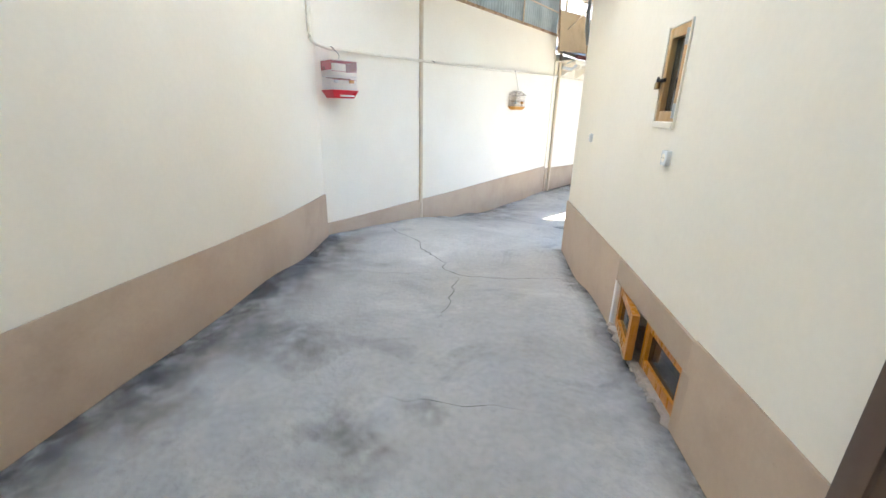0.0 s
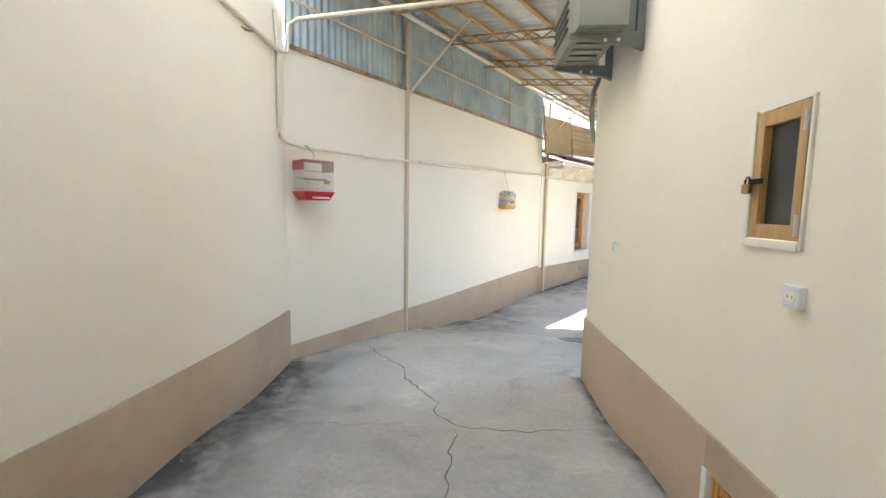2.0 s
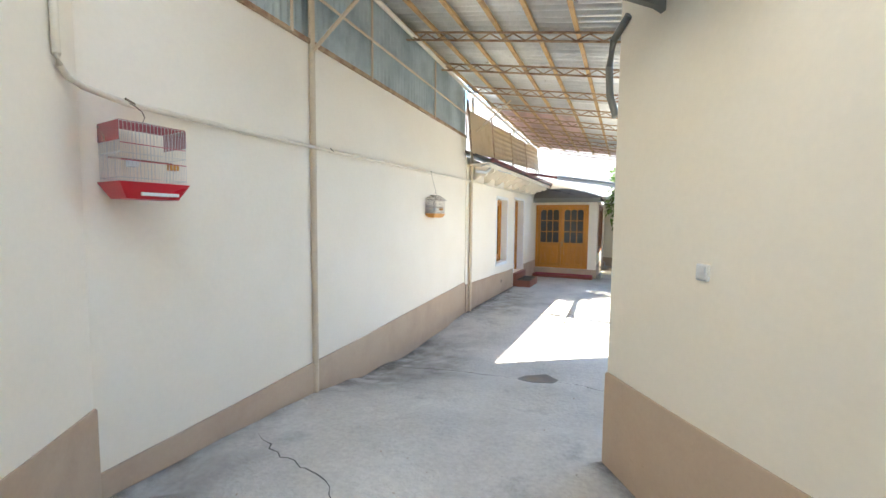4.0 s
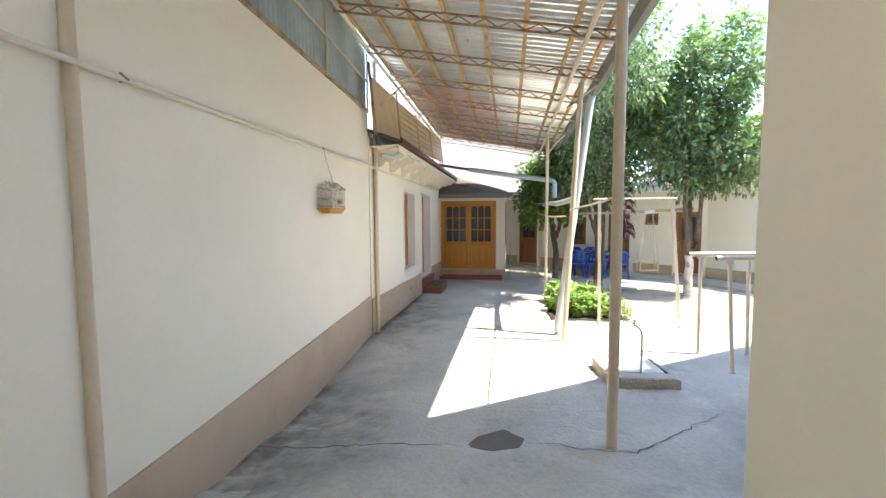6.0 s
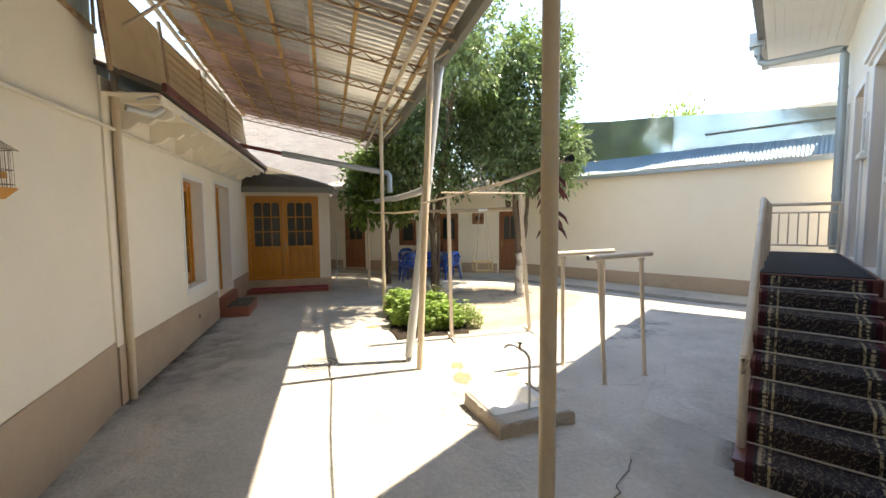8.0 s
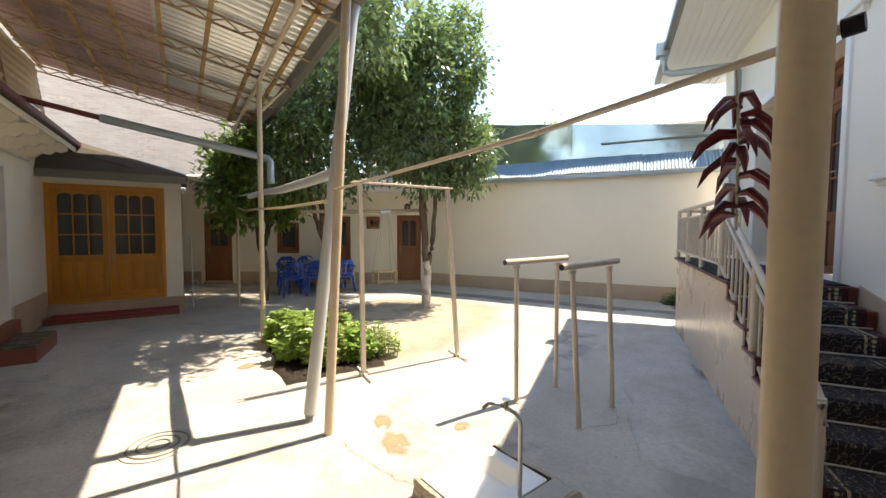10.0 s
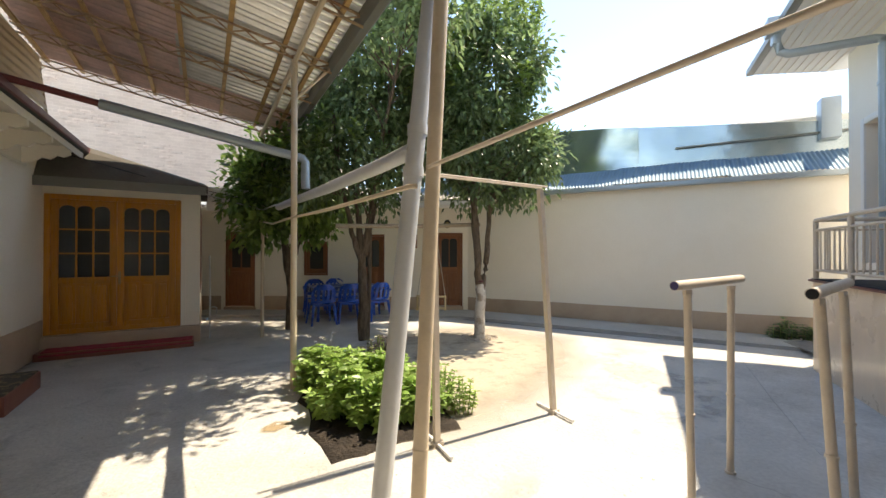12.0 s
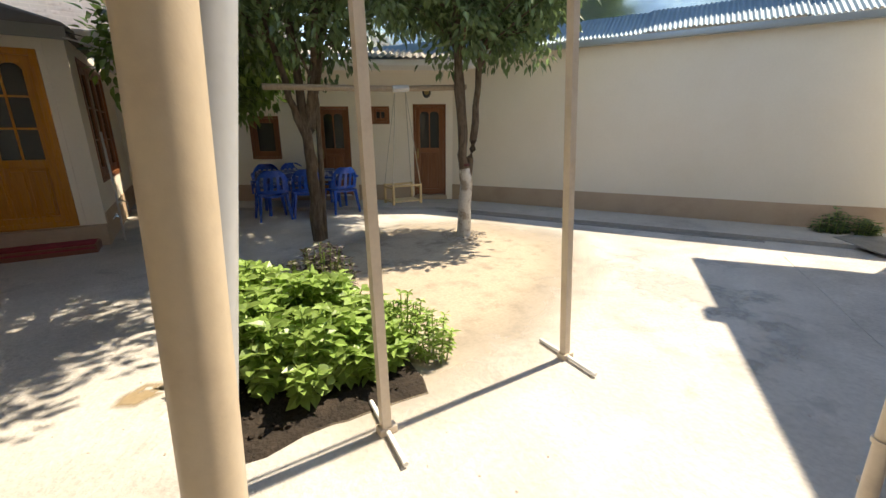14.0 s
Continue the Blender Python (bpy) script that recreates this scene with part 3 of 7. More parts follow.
wall("wall_house_front", line(RC, U, 0.38), line(RC, U, 9.15), -0.4, 4.55, 0.4, PLASTER_H, "white plaster house front with deep door reveals", HW)
wall("wall_side", line(CORNER, SIDEDIR, 7.6), CORNER, -0.4, 2.80, 0.3, PLASTER, "long plain cream yard wall under a metal roof edge")
wall("wall_back", CORNER, line(CORNER, BACKDIR, 6.6), -0.4, 2.75, 0.35, PLASTER, "cream plaster back building with brown doors",
     [(0.14, 0.80, 0.14, 1.96), (1.27, 1.64, 1.58, 1.92), (2.08, 2.74, 0.14, 1.92), (3.48, 4.08, 0.90, 1.74), (5.28, 6.02, 0.12, 1.97)])
wall("wall_porch_side", (-2.95, 19.2), (-2.95, 15.362), -0.4, 2.52, 0.2, PLASTER, "cream plaster porch side wall with a wooden window", [(1.35, 3.35, 0.75, 2.35)])
wall("wall_porch_front", (-3.152, 15.36), (-4.9, 15.36), 0.0, 2.52, 0.25, PLASTER, "cream plaster porch front round double doors", [(0.064, 1.735, 0.265, 2.335)])
wall("wall_street", line((-3, -4.0), (0.816, 0.578), -3), line((-3, -4.0), (0.816, 0.578), 9), -0.4, 3.4, 0.3, PLASTER, "plain plaster wall across the street")
# unseen tall wall, added only to block the sun from the passage
wall("wall_sun_blocker", line(line(RC, D, 7.2), (0.816, 0.578), 0.02), line(line(RC, D, 0.05), (0.816, 0.578), 0.02), 4.55, 10.2, 0.35, PLASTER, "unseen plain wall added to keep the sun out of the passage")

bm = bmesh.new()
face_line = [(-1.55, -1.4), (-2.38, -0.05), (-3.16, 1.10), (-3.83, 1.96), (-4.33, 2.57), (-4.59, 2.87)]
prism(bm, face_line + [(-5.2, 2.87), (-5.2, -1.4)], -0.4, 7.5)
solid("wall_passage_left", bm, PLASTER, "slightly bowed cream plaster passage wall", "wall", smooth=25)

wall("wall_gateway", (-1.40, -1.315), (0.81, 0.25), 0.0, 4.5, 0.3, PLASTER, "plain plaster wall round the open gateway", [(0.25, 2.62, 0.3, 2.62)])
wall("wall_neighbour_brick", (1.0, 20.2), (-11.0, 20.2), -0.4, 7.2, 0.3, PINKBRICK, "high pinkish rendered brick wall of the neighbouring building")
wall("wall_house_end", line(RC, U, 9.15), line(line(RC, U, 9.15), V, -6), -0.4, 4.55, 0.3, PLASTER_H, "plain white plaster end wall of the house")

# painted bands along the foot of the walls
dado("baseboard_boundary", [(-4.92, 9.0, 0.60), (-4.82, 7.0, 0.52), (-4.71, 4.72, 0.44), (-4.62, 2.88, 0.39)], 0.014, "tan painted band at the foot of the boundary wall", DADO)
dado("baseboard_left_house", [(-4.9, 15.35, 0.50), (-4.9, 12.0, 0.50), (-4.9, 9.0, 0.55)], 0.014, "tan painted band at the foot of the house wall", DADO, gaps=((1.72, 2.76),))
lp = [(x, y) for x, y in reversed(face_line)]
dado("baseboard_passage_left", [(x, y, z) for (x, y), z in zip(lp, (0.775, 0.785, 0.80, 0.85, 0.90, 0.93))], 0.016, "tan painted band along the passage wall", DADO)
dado("baseboard_passage_right", [(*line(RC, D, 7.0), 0.95), (*line(RC, D, 3.5), 0.90), (*line(RC, D, 2.0), 0.885), (*RC, 0.86)], 0.016, "tan painted band round the cellar window", DADO, gaps=((7 - 2.96, 7 - 1.97),), step=0.03)
bm = bmesh.new()
box(bm, 1.93, 3.01, -0.016, 0.016, 0.735, 0.888)
box(bm, 1.93, 3.01, -0.010, 0.016, -0.3, 0.40)
box(bm, 2.952, 3.02, -0.0175, 0.016, 0.38, 0.737)
solid("trim_cellar_window", bm, DADO, "tan painted band above and below the cellar window", "skirting", m=PASS, smooth=None)
dado("baseboard_house_front", [(*RC, 0.86), (*line(RC, U, 2.3), 0.80), (*line(RC, U, 2.9), 0.86), (*line(RC, U, 3.8), 1.02), (*line(RC, U, 4.45), 1.17)], 0.014, "tan painted band along the stairs", DADO)
dado("baseboard_side", [(*line(CORNER, SIDEDIR, 7.4), 0.40), (*CORNER, 0.37)], 0.014, "tan painted band along the yard wall", DADO)
dado("baseboard_back", [(*CORNER, 0.36), (*line(CORNER, BACKDIR, 6.6), 0.40)], 0.012, "brown painted band along the back building", DADO, gaps=((0.10, 0.84), (2.04, 2.78), (5.24, 6.06)))
dado("baseboard_porch_side", [(-2.95, 19.1, 0.40), (-2.95, 15.40, 0.40)], 0.012, "brown painted band along the porch", DADO)
bm = bmesh.new()
box(bm, -4.885, -2.935, 15.22, 15.62, -0.2, 0.262, bev=0.012)
solid("porch_plinth", bm, DADO, "low tan painted plinth under the double doors", "plinth")

# ceilings of rooms behind openings, dark and plain
for nm, (x0, x1, y0, y1, z0, z1), mm in (("left_house_room", (-8, -5.36, 8.6, 15.3, 0, 3.0), None),):
    bm = bmesh.new()
    box(bm, x0, x1, y0, y1, z1, z1 + 0.1)
    solid("ceiling_left_house", bm, PLASTER, "plain plaster ceiling behind the windows", "ceiling")

# unseen ceiling, added to hold skylight off the near passage walls
bm = bmesh.new()
box(bm, 2.45, 7.6, -3.6, 0.02, 4.5, 4.62)
solid("ceiling_sky_blocker", bm, PLASTER, "unseen plain ceiling added to cut skylight on the near passage walls", "ceiling", m=PASS)

# ground layers: walkway and its painted edge shadow, soil, stains
inner = [line(line(CORNER, SIDEDIR, k), (-0.873, -0.488), 0.98) for k in (0.6, 7.2)]
bm = bmesh.new()
prism(bm, [line(CORNER, SIDEDIR, 7.3), CORNER, line(CORNER, BACKDIR, 6.5), line(line(CORNER, BACKDIR, 6.5), (-0.505, -0.863), 0.85), line(line(CORNER, BACKDIR, 0.35), (-0.505, -0.863), 0.92), inner[0], inner[1]], -0.2, 0.055)
solid("pavement", bm, WALKWAY, "raised grey concrete walkway along the yard walls", "walkway")
c0 = line(line(CORNER, SIDEDIR, 0.4), (-0.873, -0.488), 1.00)
c1 = line(line(CORNER, SIDEDIR, 5.2), (-0.873, -0.488), 1.00)
e = (-0.873 * 0.10, -0.488 * 0.10)
# dark strip painted in for the shadow under the walkway's edge
patch("walkway_edge_shadow", [c0, c1, (c1[0] + e[0], c1[1] + e[1]), (c0[0] + e[0], c0[1] + e[1])], CONCRETE_D, "dark strip painted as the shadow of the walkway's edge", 0.006, "drain", 0.01)
film("soil_patch", [(-1.6, 9.9), (-0.30, 9.95), (0.50, 10.4), (1.7, 11.0), (2.75, 12.2), (2.4, 14.0), (1.0, 14.6), (-0.3, 14.0), (-1.4, 13.3), (-2.3, 12.4)], DIRTFILM,
     "dry sandy bare soil beside the planted bed", 0.006, 12)
patch("planting_bed", [(-2.12, 10.28), (-1.0, 10.27), (-0.85, 10.9), (-1.15, 12.0), (-1.35, 12.7), (-2.0, 12.4)], SOIL, "moist soil of the herb bed, darkened with plant shade", 0.012, "soil", 0.11, 5, n=8, dome=0.035)
patch("wet_patch", [(-3.12, 6.12), (-2.92, 6.02), (-2.72, 6.14), (-2.68, 6.26), (-2.88, 6.36), (-3.05, 6.28)], WET, "dark wet patch on the concrete", 0.004, "stain", 0.06, 7)
for x, y, r, g in ((-1.60, 9.04, 0.10, 0.17), (-1.66, 8.68, 0.13, 0.22), (-2.35, 11.1, 0.15, 0.13), (-1.1, 8.62, 0.10, 0.08)):
    film("ochre_stain", [(x - r, y - g * 0.5), (x - r * 0.2, y - g), (x + r * 0.8, y - g * 0.4), (x + r, y + g * 0.5), (x + 0.1 * r, y + g), (x - r * 0.8, y + g * 0.3)], OCHRE, "small ochre stain on the concrete", 0.004)
patch("cement_repair", [(-0.84, 9.35), (-0.70, 8.70), (-1.28, 8.55), (-1.40, 9.22)], APRON, "smooth repaired square of pale cement", 0.003, "repair", 0.03, 17, n=8)
patch("house_apron", [line(line(RC, U, 3.0), V, 0.84), line(line(RC, U, 8.4), V, 0.84), line(line(RC, U, 8.2), V, 1.58), line(line(RC, U, 5.2), V, 1.68), line(line(RC, U, 3.2), V, 1.62)], APRON,
      "lighter concrete strip along the stairs", 0.005, "walkway", 0.05, 11, n=6)


def crack(pts, width=0.010, seed=1):
    rnd = random.Random(seed)
    bm = bmesh.new()
    fine = []
    for (x0, y0), (x1, y1) in zip(pts, pts[1:]):
        n = max(2, int(math.hypot(x1 - x0, y1 - y0) / 0.06))
        for i in range(n):
            f = i / n
            fine.append((x0 + (x1 - x0) * f + rnd.uniform(-0.02, 0.02), y0 + (y1 - y0) * f + rnd.uniform(-0.02, 0.02)))
    prev = None
    for i, (x, y) in enumerate(fine):
        a = fine[min(i + 1, len(fine) - 1)]
        b = fine[max(i - 1, 0)]
        d = Vector((a[0] - b[0], a[1] - b[1])).normalized()
        w = width * rnd.uniform(0.35, 1.0) * min(1, (len(fine) - i) / 6, (i + 1) / 4)
        pair = [bm.verts.new((x - d.y * w * k, y + d.x * w * k, ground_z(x, y) + 0.009)) for k in (0.5, -0.5)]
        if prev:
            bm.faces.new((prev[0], prev[1], pair[1], pair[0]))
        prev = pair
    solid("ground_crack", bm, CRACK, "thin dark crack in the concrete", "crack", smooth=None)


# ---- openings: doors and windows ----
def leaf(parent, x0, x1, z0, z1, y, material, glazed_from, cols, rows, panels, arch=True, label="", name="door_leaf", pane_mat=None, th=0.045):
    """A wooden leaf standing in the plane y, facing +y: glazed above, panelled below."""
    st = 0.085 if x1 - x0 > 0.45 else 0.055
    bm = bmesh.new()
    y0, y1 = y - th, y
    box(bm, x0, x0 + st, y0, y1, z0, z1, bev=0.004)
    box(bm, x1 - st, x1, y0, y1, z0, z1, bev=0.004)
    box(bm, x0 + st, x1 - st, y0, y1 - 0.002, z1 - st, z1, bev=0.004)
    box(bm, x0 + st, x1 - st, y0, y1 - 0.002, z0, z0 + st * 1.3, bev=0.004)
    gx0, gx1, gz0, gz1 = x0 + st, x1 - st, z0 + glazed_from, z1 - st
    if panels:
        box(bm, gx0, gx1, y0, y1 - 0.002, gz0 - 0.09, gz0, bev=0.004)
    mw = 0.022
    for i in range(1, cols):
        cx = gx0 + (gx1 - gx0) * i / cols
        box(bm, cx - mw / 2, cx + mw / 2, y0 + 0.006, y1 - 0.006, gz0, gz1)
    for k in range(1, rows):
        cz = gz0 + (gz1 - gz0) * k / rows
        box(bm, gx0, gx1, y0 + 0.007, y1 - 0.008, cz - mw / 2, cz + mw / 2)
    if arch:
        for i in range(cols):
            a, b = gx0 + (gx1 - gx0) * i / cols, gx0 + (gx1 - gx0) * (i + 1) / cols
            n, h = 8, min(0.07, (b - a) * 0.4)
            for q in range(n):
                fa, fb = q / n, (q + 1) / n
                za, zb = (gz1 - h + h * math.sqrt(max(0.0, 1 - (2 * f - 1) ** 2)) for f in (fa, fb))
                vs = [bm.verts.new((a + (b - a) * f, yy, zz)) for yy in (y0 + 0.008, y1 - 0.010) for f, zz in ((fa, za), (fb, zb), (fb, gz1), (fa, gz1))]
                for qd in ((0, 1, 2, 3), (7, 6, 5, 4), (0, 4, 5, 1)):
                    bm.faces.new([vs[j] for j in qd])
    lf = part(name, bm, material, parent, label)
    for i in range(cols):
        for k in range(rows):
            a, b = gx0 + (gx1 - gx0) * i / cols, gx0 + (gx1 - gx0) * (i + 1) / cols
            c, d = gz0 + (gz1 - gz0) * k / rows, gz0 + (gz1 - gz0) * (k + 1) / rows
            part("pane", B(a, b, y0 + 0.018, y0 + 0.024, c, d), pane_mat or GLASSD, lf, smooth=None)
    if panels:
        part("backing", B(gx0 - 0.004, gx1 + 0.004, y0 + 0.004, y0 + 0.014, z0 + st, gz0 - 0.05), material, lf, smooth=None)
        for i in range(panels):
            a = gx0 + (gx1 - gx0) * i / panels + 0.006
            b = gx0 + (gx1 - gx0) * (i + 1) / panels - 0.006
            c, d = z0 + st * 1.3 + 0.01, gz0 - 0.10
            bm = bmesh.new()
            box(bm, a, b, y0 + 0.0145, y1 - 0.022, c, d)
            box(bm, a + 0.03, b - 0.03, y0 + 0.012, y1 - 0.006, c + 0.035, d - 0.035, bev=0.010)
            part("panel", bm, material, lf)
    return lf


def frame_bars(parent, x0, x1, z0, z1, y0, y1, w, material, name="frame", low=True, label=""):
    bm = bmesh.new()
    box(bm, x0, x0 + w, y0, y1, z0, z1, bev=0.004)
    box(bm, x1 - w, x1, y0, y1, z0, z1, bev=0.004)
    box(bm, x0 + w, x1 - w, y0, y1 - 0.002, z1 - w, z1, bev=0.004)
    if low:
        box(bm, x0 + w, x1 - w, y0, y1 - 0.002, z0, z0 + w, bev=0.004)
    return part(name, bm, material, parent, label)


def lever(parent, x, z, y, material=CHROME, name="handle"):
    bm = bmesh.new()
    box(bm, x - 0.018, x + 0.018, y, y + 0.008, z - 0.10, z + 0.10, bev=0.003)
    tube(bm, [(x, y + 0.006, z + 0.03), (x, y + 0.05, z + 0.03), (x + 0.012, y + 0.055, z + 0.03), (x + 0.10, y + 0.052, z + 0.028)], 0.009, 8)
    return part(name, bm, material, parent, "metal lever handle")


PORCH = basis((-3.152, 15.36), (-1, 0))
d = thing("door_1", "closed varnished pine double doors with arched panes", "door", PORCH, kind="structure")
frame_bars(d, 0.068, 1.731, 0.268, 2.332, -0.12, 0.012, 0.07, ORANGEWOOD)
lf = leaf(d, 0.140, 0.898, 0.30, 2.26, -0.010, ORANGEWOOD, 0.80, 3, 3, 3)
lf2 = leaf(d, 0.902, 1.660, 0.30, 2.26, -0.010, ORANGEWOOD, 0.80, 3, 3, 3)
lever(lf, 0.865, 1.08, -0.010, BRASS)

PSIDE = basis((-2.95, 19.2), (0, -1))
w = thing("window_porch", "brown varnished wooden porch window with panelled apron", "window", PSIDE, kind="structure")
frame_bars(w, 1.35, 3.35, 0.75, 2.35, -0.15, 0.010, 0.07, REDWOOD)
for i in range(3):
    leaf(w, 1.42 + i * 0.613, 1.42 + (i + 1) * 0.613 - 0.006, 0.82, 2.28, -0.02, REDWOOD, 0.06, 1, 3, 0, False, name="sash")


def back_door(n, a, b, z0, z1, label):
    t = thing("door_%d" % n, label, "door", BACK, kind="structure")
    frame_bars(t, a, b, z0, z1, -0.16, -0.02, 0.05, REDWOOD, low=False)
    lf = leaf(t, a + 0.052, b - 0.052, z0 + 0.02, z1 - 0.052, -0.05, REDWOOD, 0.95, 2, 1, 2, True)
    bm = bmesh.new()
    box(bm, a + 0.14, b - 0.14, -0.058, -0.044, z0 + 0.80, z0 + 0.84, bev=0.004)
    part("rail", bm, REDWOOD, lf)
    lever(lf, b - 0.085, z0 + 0.86, -0.05, BRASS)
    bm = bmesh.new()
    box(bm, a - 0.02, b + 0.02, -0.34, 0.03, 0.0, z0 + 0.004, bev=0.01)
    solid("door_sill_%d" % n, bm, DADO, "low tan painted doorstep", "doorstep", m=BACK)


back_door(2, 0.14, 0.80, 0.14, 1.96, "closed brown wooden door with two arched panes")
back_door(3, 2.08, 2.74, 0.14, 1.92, "closed brown wooden door under the tree")
back_door(4, 5.28, 6.02, 0.12, 1.97, "closed brown panelled wooden door beside the porch")
for n, a, b, z0, z1, lab in ((5, 1.27, 1.64, 1.58, 1.92, "small high brown-framed window"), (6, 3.48, 4.08, 0.90, 1.74, "dark window with a brown wooden frame")):
    t = thing("window_%d" % n, lab, "window", BACK, kind="structure")
    frame_bars(t, a, b, z0, z1, -0.14, -0.03, 0.045, REDWOOD)
    leaf(t, a + 0.047, b - 0.047, z0 + 0.047, z1 - 0.047, -0.06, REDWOOD, 0.05, 2 if n == 5 else 1, 1, 0, False, name="sash")

# window and door in the left house
LH = basis((-4.9, 15.36), (0, -1))
t = thing("window_1", "varnished pine window in a deep white reveal", "window", LH, kind="structure")
a, b = 15.36 - 11.86, 15.36 - 10.98
frame_bars(t, a + 0.004, b - 0.004, 0.77, 2.31, -0.25, -0.15, 0.06, ORANGEWOOD)
leaf(t, a + 0.066, b - 0.066, 0.83, 2.25, -0.17, ORANGEWOOD, 0.06, 2, 3, 0, False, name="sash")
bm = bmesh.new()
box(bm, a, b, -0.15, 0.016, 0.752, 0.768, bev=0.004)
part("window_sill", bm, WHITE, t, "white painted sill")
bm = bmesh.new()
for q in ((a - 0.055, a, 0.70, 2.38), (b, b + 0.055, 0.70, 2.38)):
    box(bm, q[0], q[1], -0.01, 0.010, q[2], q[3])
box(bm, a, b, -0.01, 0.009, 2.32, 2.38)
box(bm, a, b, -0.01, 0.009, 0.70, 0.75)
part("reveal_trim", bm, WHITE, t, "white painted surround")
bm = bmesh.new()
box(bm, a - 0.001, a + 0.003, -0.15, 0.004, 0.768, 2.32)
box(bm, b - 0.003, b + 0.001, -0.15, 0.004, 0.768, 2.32)
box(bm, a + 0.003, b - 0.003, -0.15, 0.004, 2.314, 2.321)
part("reveal", bm, WHITE, t, "white painted reveal")
t = thing("door_5", "varnished pine door set deep in a white reveal", "door", LH, kind="structure")
a, b = 15.36 - 13.62, 15.36 - 12.62
frame_bars(t, a + 0.004, b - 0.004, 0.36, 2.37, -0.27, -0.17, 0.06, ORANGEWOOD, low=False)
lf = leaf(t, a + 0.066, b - 0.066, 0.38, 2.31, -0.19, ORANGEWOOD, 0.85, 2, 3, 2)
bm = bmesh.new()
for q in ((a - 0.05, a), (b, b + 0.05)):
    box(bm, q[0], q[1], -0.01, 0.010, 0.36, 2.44)
box(bm, a, b, -0.01, 0.009, 2.38, 2.44)
part("reveal_trim", bm, WHITE, t, "white painted surround")
bm = bmesh.new()
box(bm, a - 0.001, a + 0.003, -0.17, 0.004, 0.36, 2.38)
box(bm, b - 0.003, b + 0.001, -0.17, 0.004, 0.36, 2.38)
part("reveal", bm, WHITE, t, "white painted reveal")
s = thing("doorstep", "two red-brown painted concrete doorsteps", "steps", LH)
part("step", B(a - 0.03, b + 0.04, -0.40, 0.10, 0.0, 0.355, bev=0.012), BRICKRED, s)
part("step", B(a + 0.14, b + 0.08, 0.10, 0.48, -0.02, 0.18, bev=0.012), BRICKRED, s)
bm = bmesh.new()
box(bm, a + 0.18, b + 0.06, 0.12, 0.47, 0.180, 0.196, bev=0.004)
mt = part("doormat", bm, MATGREEN)
mt.matrix_basis = LH
tagged(mt, "worn dark doormat lying on the lower step", "doormat")


# house front: doors and windows, seen at a slant
def house_opening(n, s0, s1, z0, z1, kind_, label):
    nm = ("door_%d" if kind_ == "door" else "window_%d") % n
    t = thing(nm, label, kind_, HOUSE, kind="structure")
    frame_bars(t, s0 + 0.004, s1 - 0.004, z0 + 0.002, z1 - 0.004, -0.27, -0.17, 0.06, REDWOOD, low=kind_ == "window")
    if kind_ == "door":
        mid, top = (s0 + s1) / 2, z1 - 0.42
        for q, r in ((s0 + 0.066, mid - 0.002), (mid + 0.002, s1 - 0.066)):
            lf = leaf(t, q, r, z0 + 0.02, top, -0.19, REDWOOD, 0.62, 1, 3, 1)
        lever(lf, mid + 0.04, z0 + 1.0, -0.19)
        leaf(t, s0 + 0.066, s1 - 0.066, top + 0.05, z1 - 0.066, -0.19, REDWOOD, 0.05, 2, 1, 0, True, name="transom")
        part("transom_rail", B(s0 + 0.066, s1 - 0.066, -0.25, -0.18, top + 0.002, top + 0.048, bev=0.003), REDWOOD, t)
    else:
        leaf(t, s0 + 0.066, (s0 + s1) / 2, z0 + 0.06, z1 - 0.06, -0.19, REDWOOD, 0.06, 1, 3, 0, False, name="sash", pane_mat=GLASSB)
        leaf(t, (s0 + s1) / 2 + 0.004, s1 - 0.066, z0 + 0.06, z1 - 0.06, -0.19, REDWOOD, 0.06, 1, 3, 0, False, name="sash", pane_mat=GLASSB)
    bm = bmesh.new()
    for q in ((s0 - 0.09, s0), (s1, s1 + 0.09)):
        box(bm, q[0], q[1], -0.01, 0.022, z0, z1 + 0.09, bev=0.006)
    box(bm, s0, s1, -0.01, 0.020, z1, z1 + 0.09, bev=0.006)
    part("surround", bm, WHITE, t, "white moulded surround")
    if kind_ == "window" and s1 < 5:
        bm = bmesh.new()
        box(bm, s0 - 0.16, s1 + 0.16, -0.02, 0.09, z0 - 0.05, z0 - 0.002, bev=0.008)
        box(bm, s0 - 0.12, s1 + 0.12, -0.02, 0.06, z0 - 0.09, z0 - 0.05, bev=0.008)
        part("window_sill", bm, WHITE, t, "white moulded sill")


house_opening(7, 2.93, 4.08, 2.02, 3.35, "window", "brown wooden window in a white moulded surround")
house_opening(8, 4.85, 5.70, 1.15, 3.28, "door", "brown wooden double door in a deep white reveal")
house_opening(9, 6.36, 7.18, 1.15, 3.28, "door", "brown wooden double door with a glazed transom")
house_opening(10, 8.06, 8.66, 1.35, 3.28, "window", "tall brown wooden window in a white reveal")
bm = bmesh.new()
box(bm, 4.50, 6.05, -0.01, 0.075, 3.40, 3.46, bev=0.01)
box(bm, 4.54, 6.01, -0.01, 0.045, 3.36, 3.40, bev=0.006)
solid("trim_door_head", bm, WHITE, "white moulded ledge over the house door", "moulding", m=HOUSE)
t = thing("meter_window", "small glazed niche with a white frame and sill", "niche", HOUSE)
frame_bars(t, 5.96, 6.24, 2.42, 2.86, -0.01, 0.03, 0.04, WHITE)
part("pane", B(6.0, 6.2, -0.005, 0.012, 2.46, 2.82), GLASSB, t, smooth=None)
part("sill", B(5.92, 6.28, -0.01, 0.07, 2.36, 2.42, bev=0.008), WHITE, t)

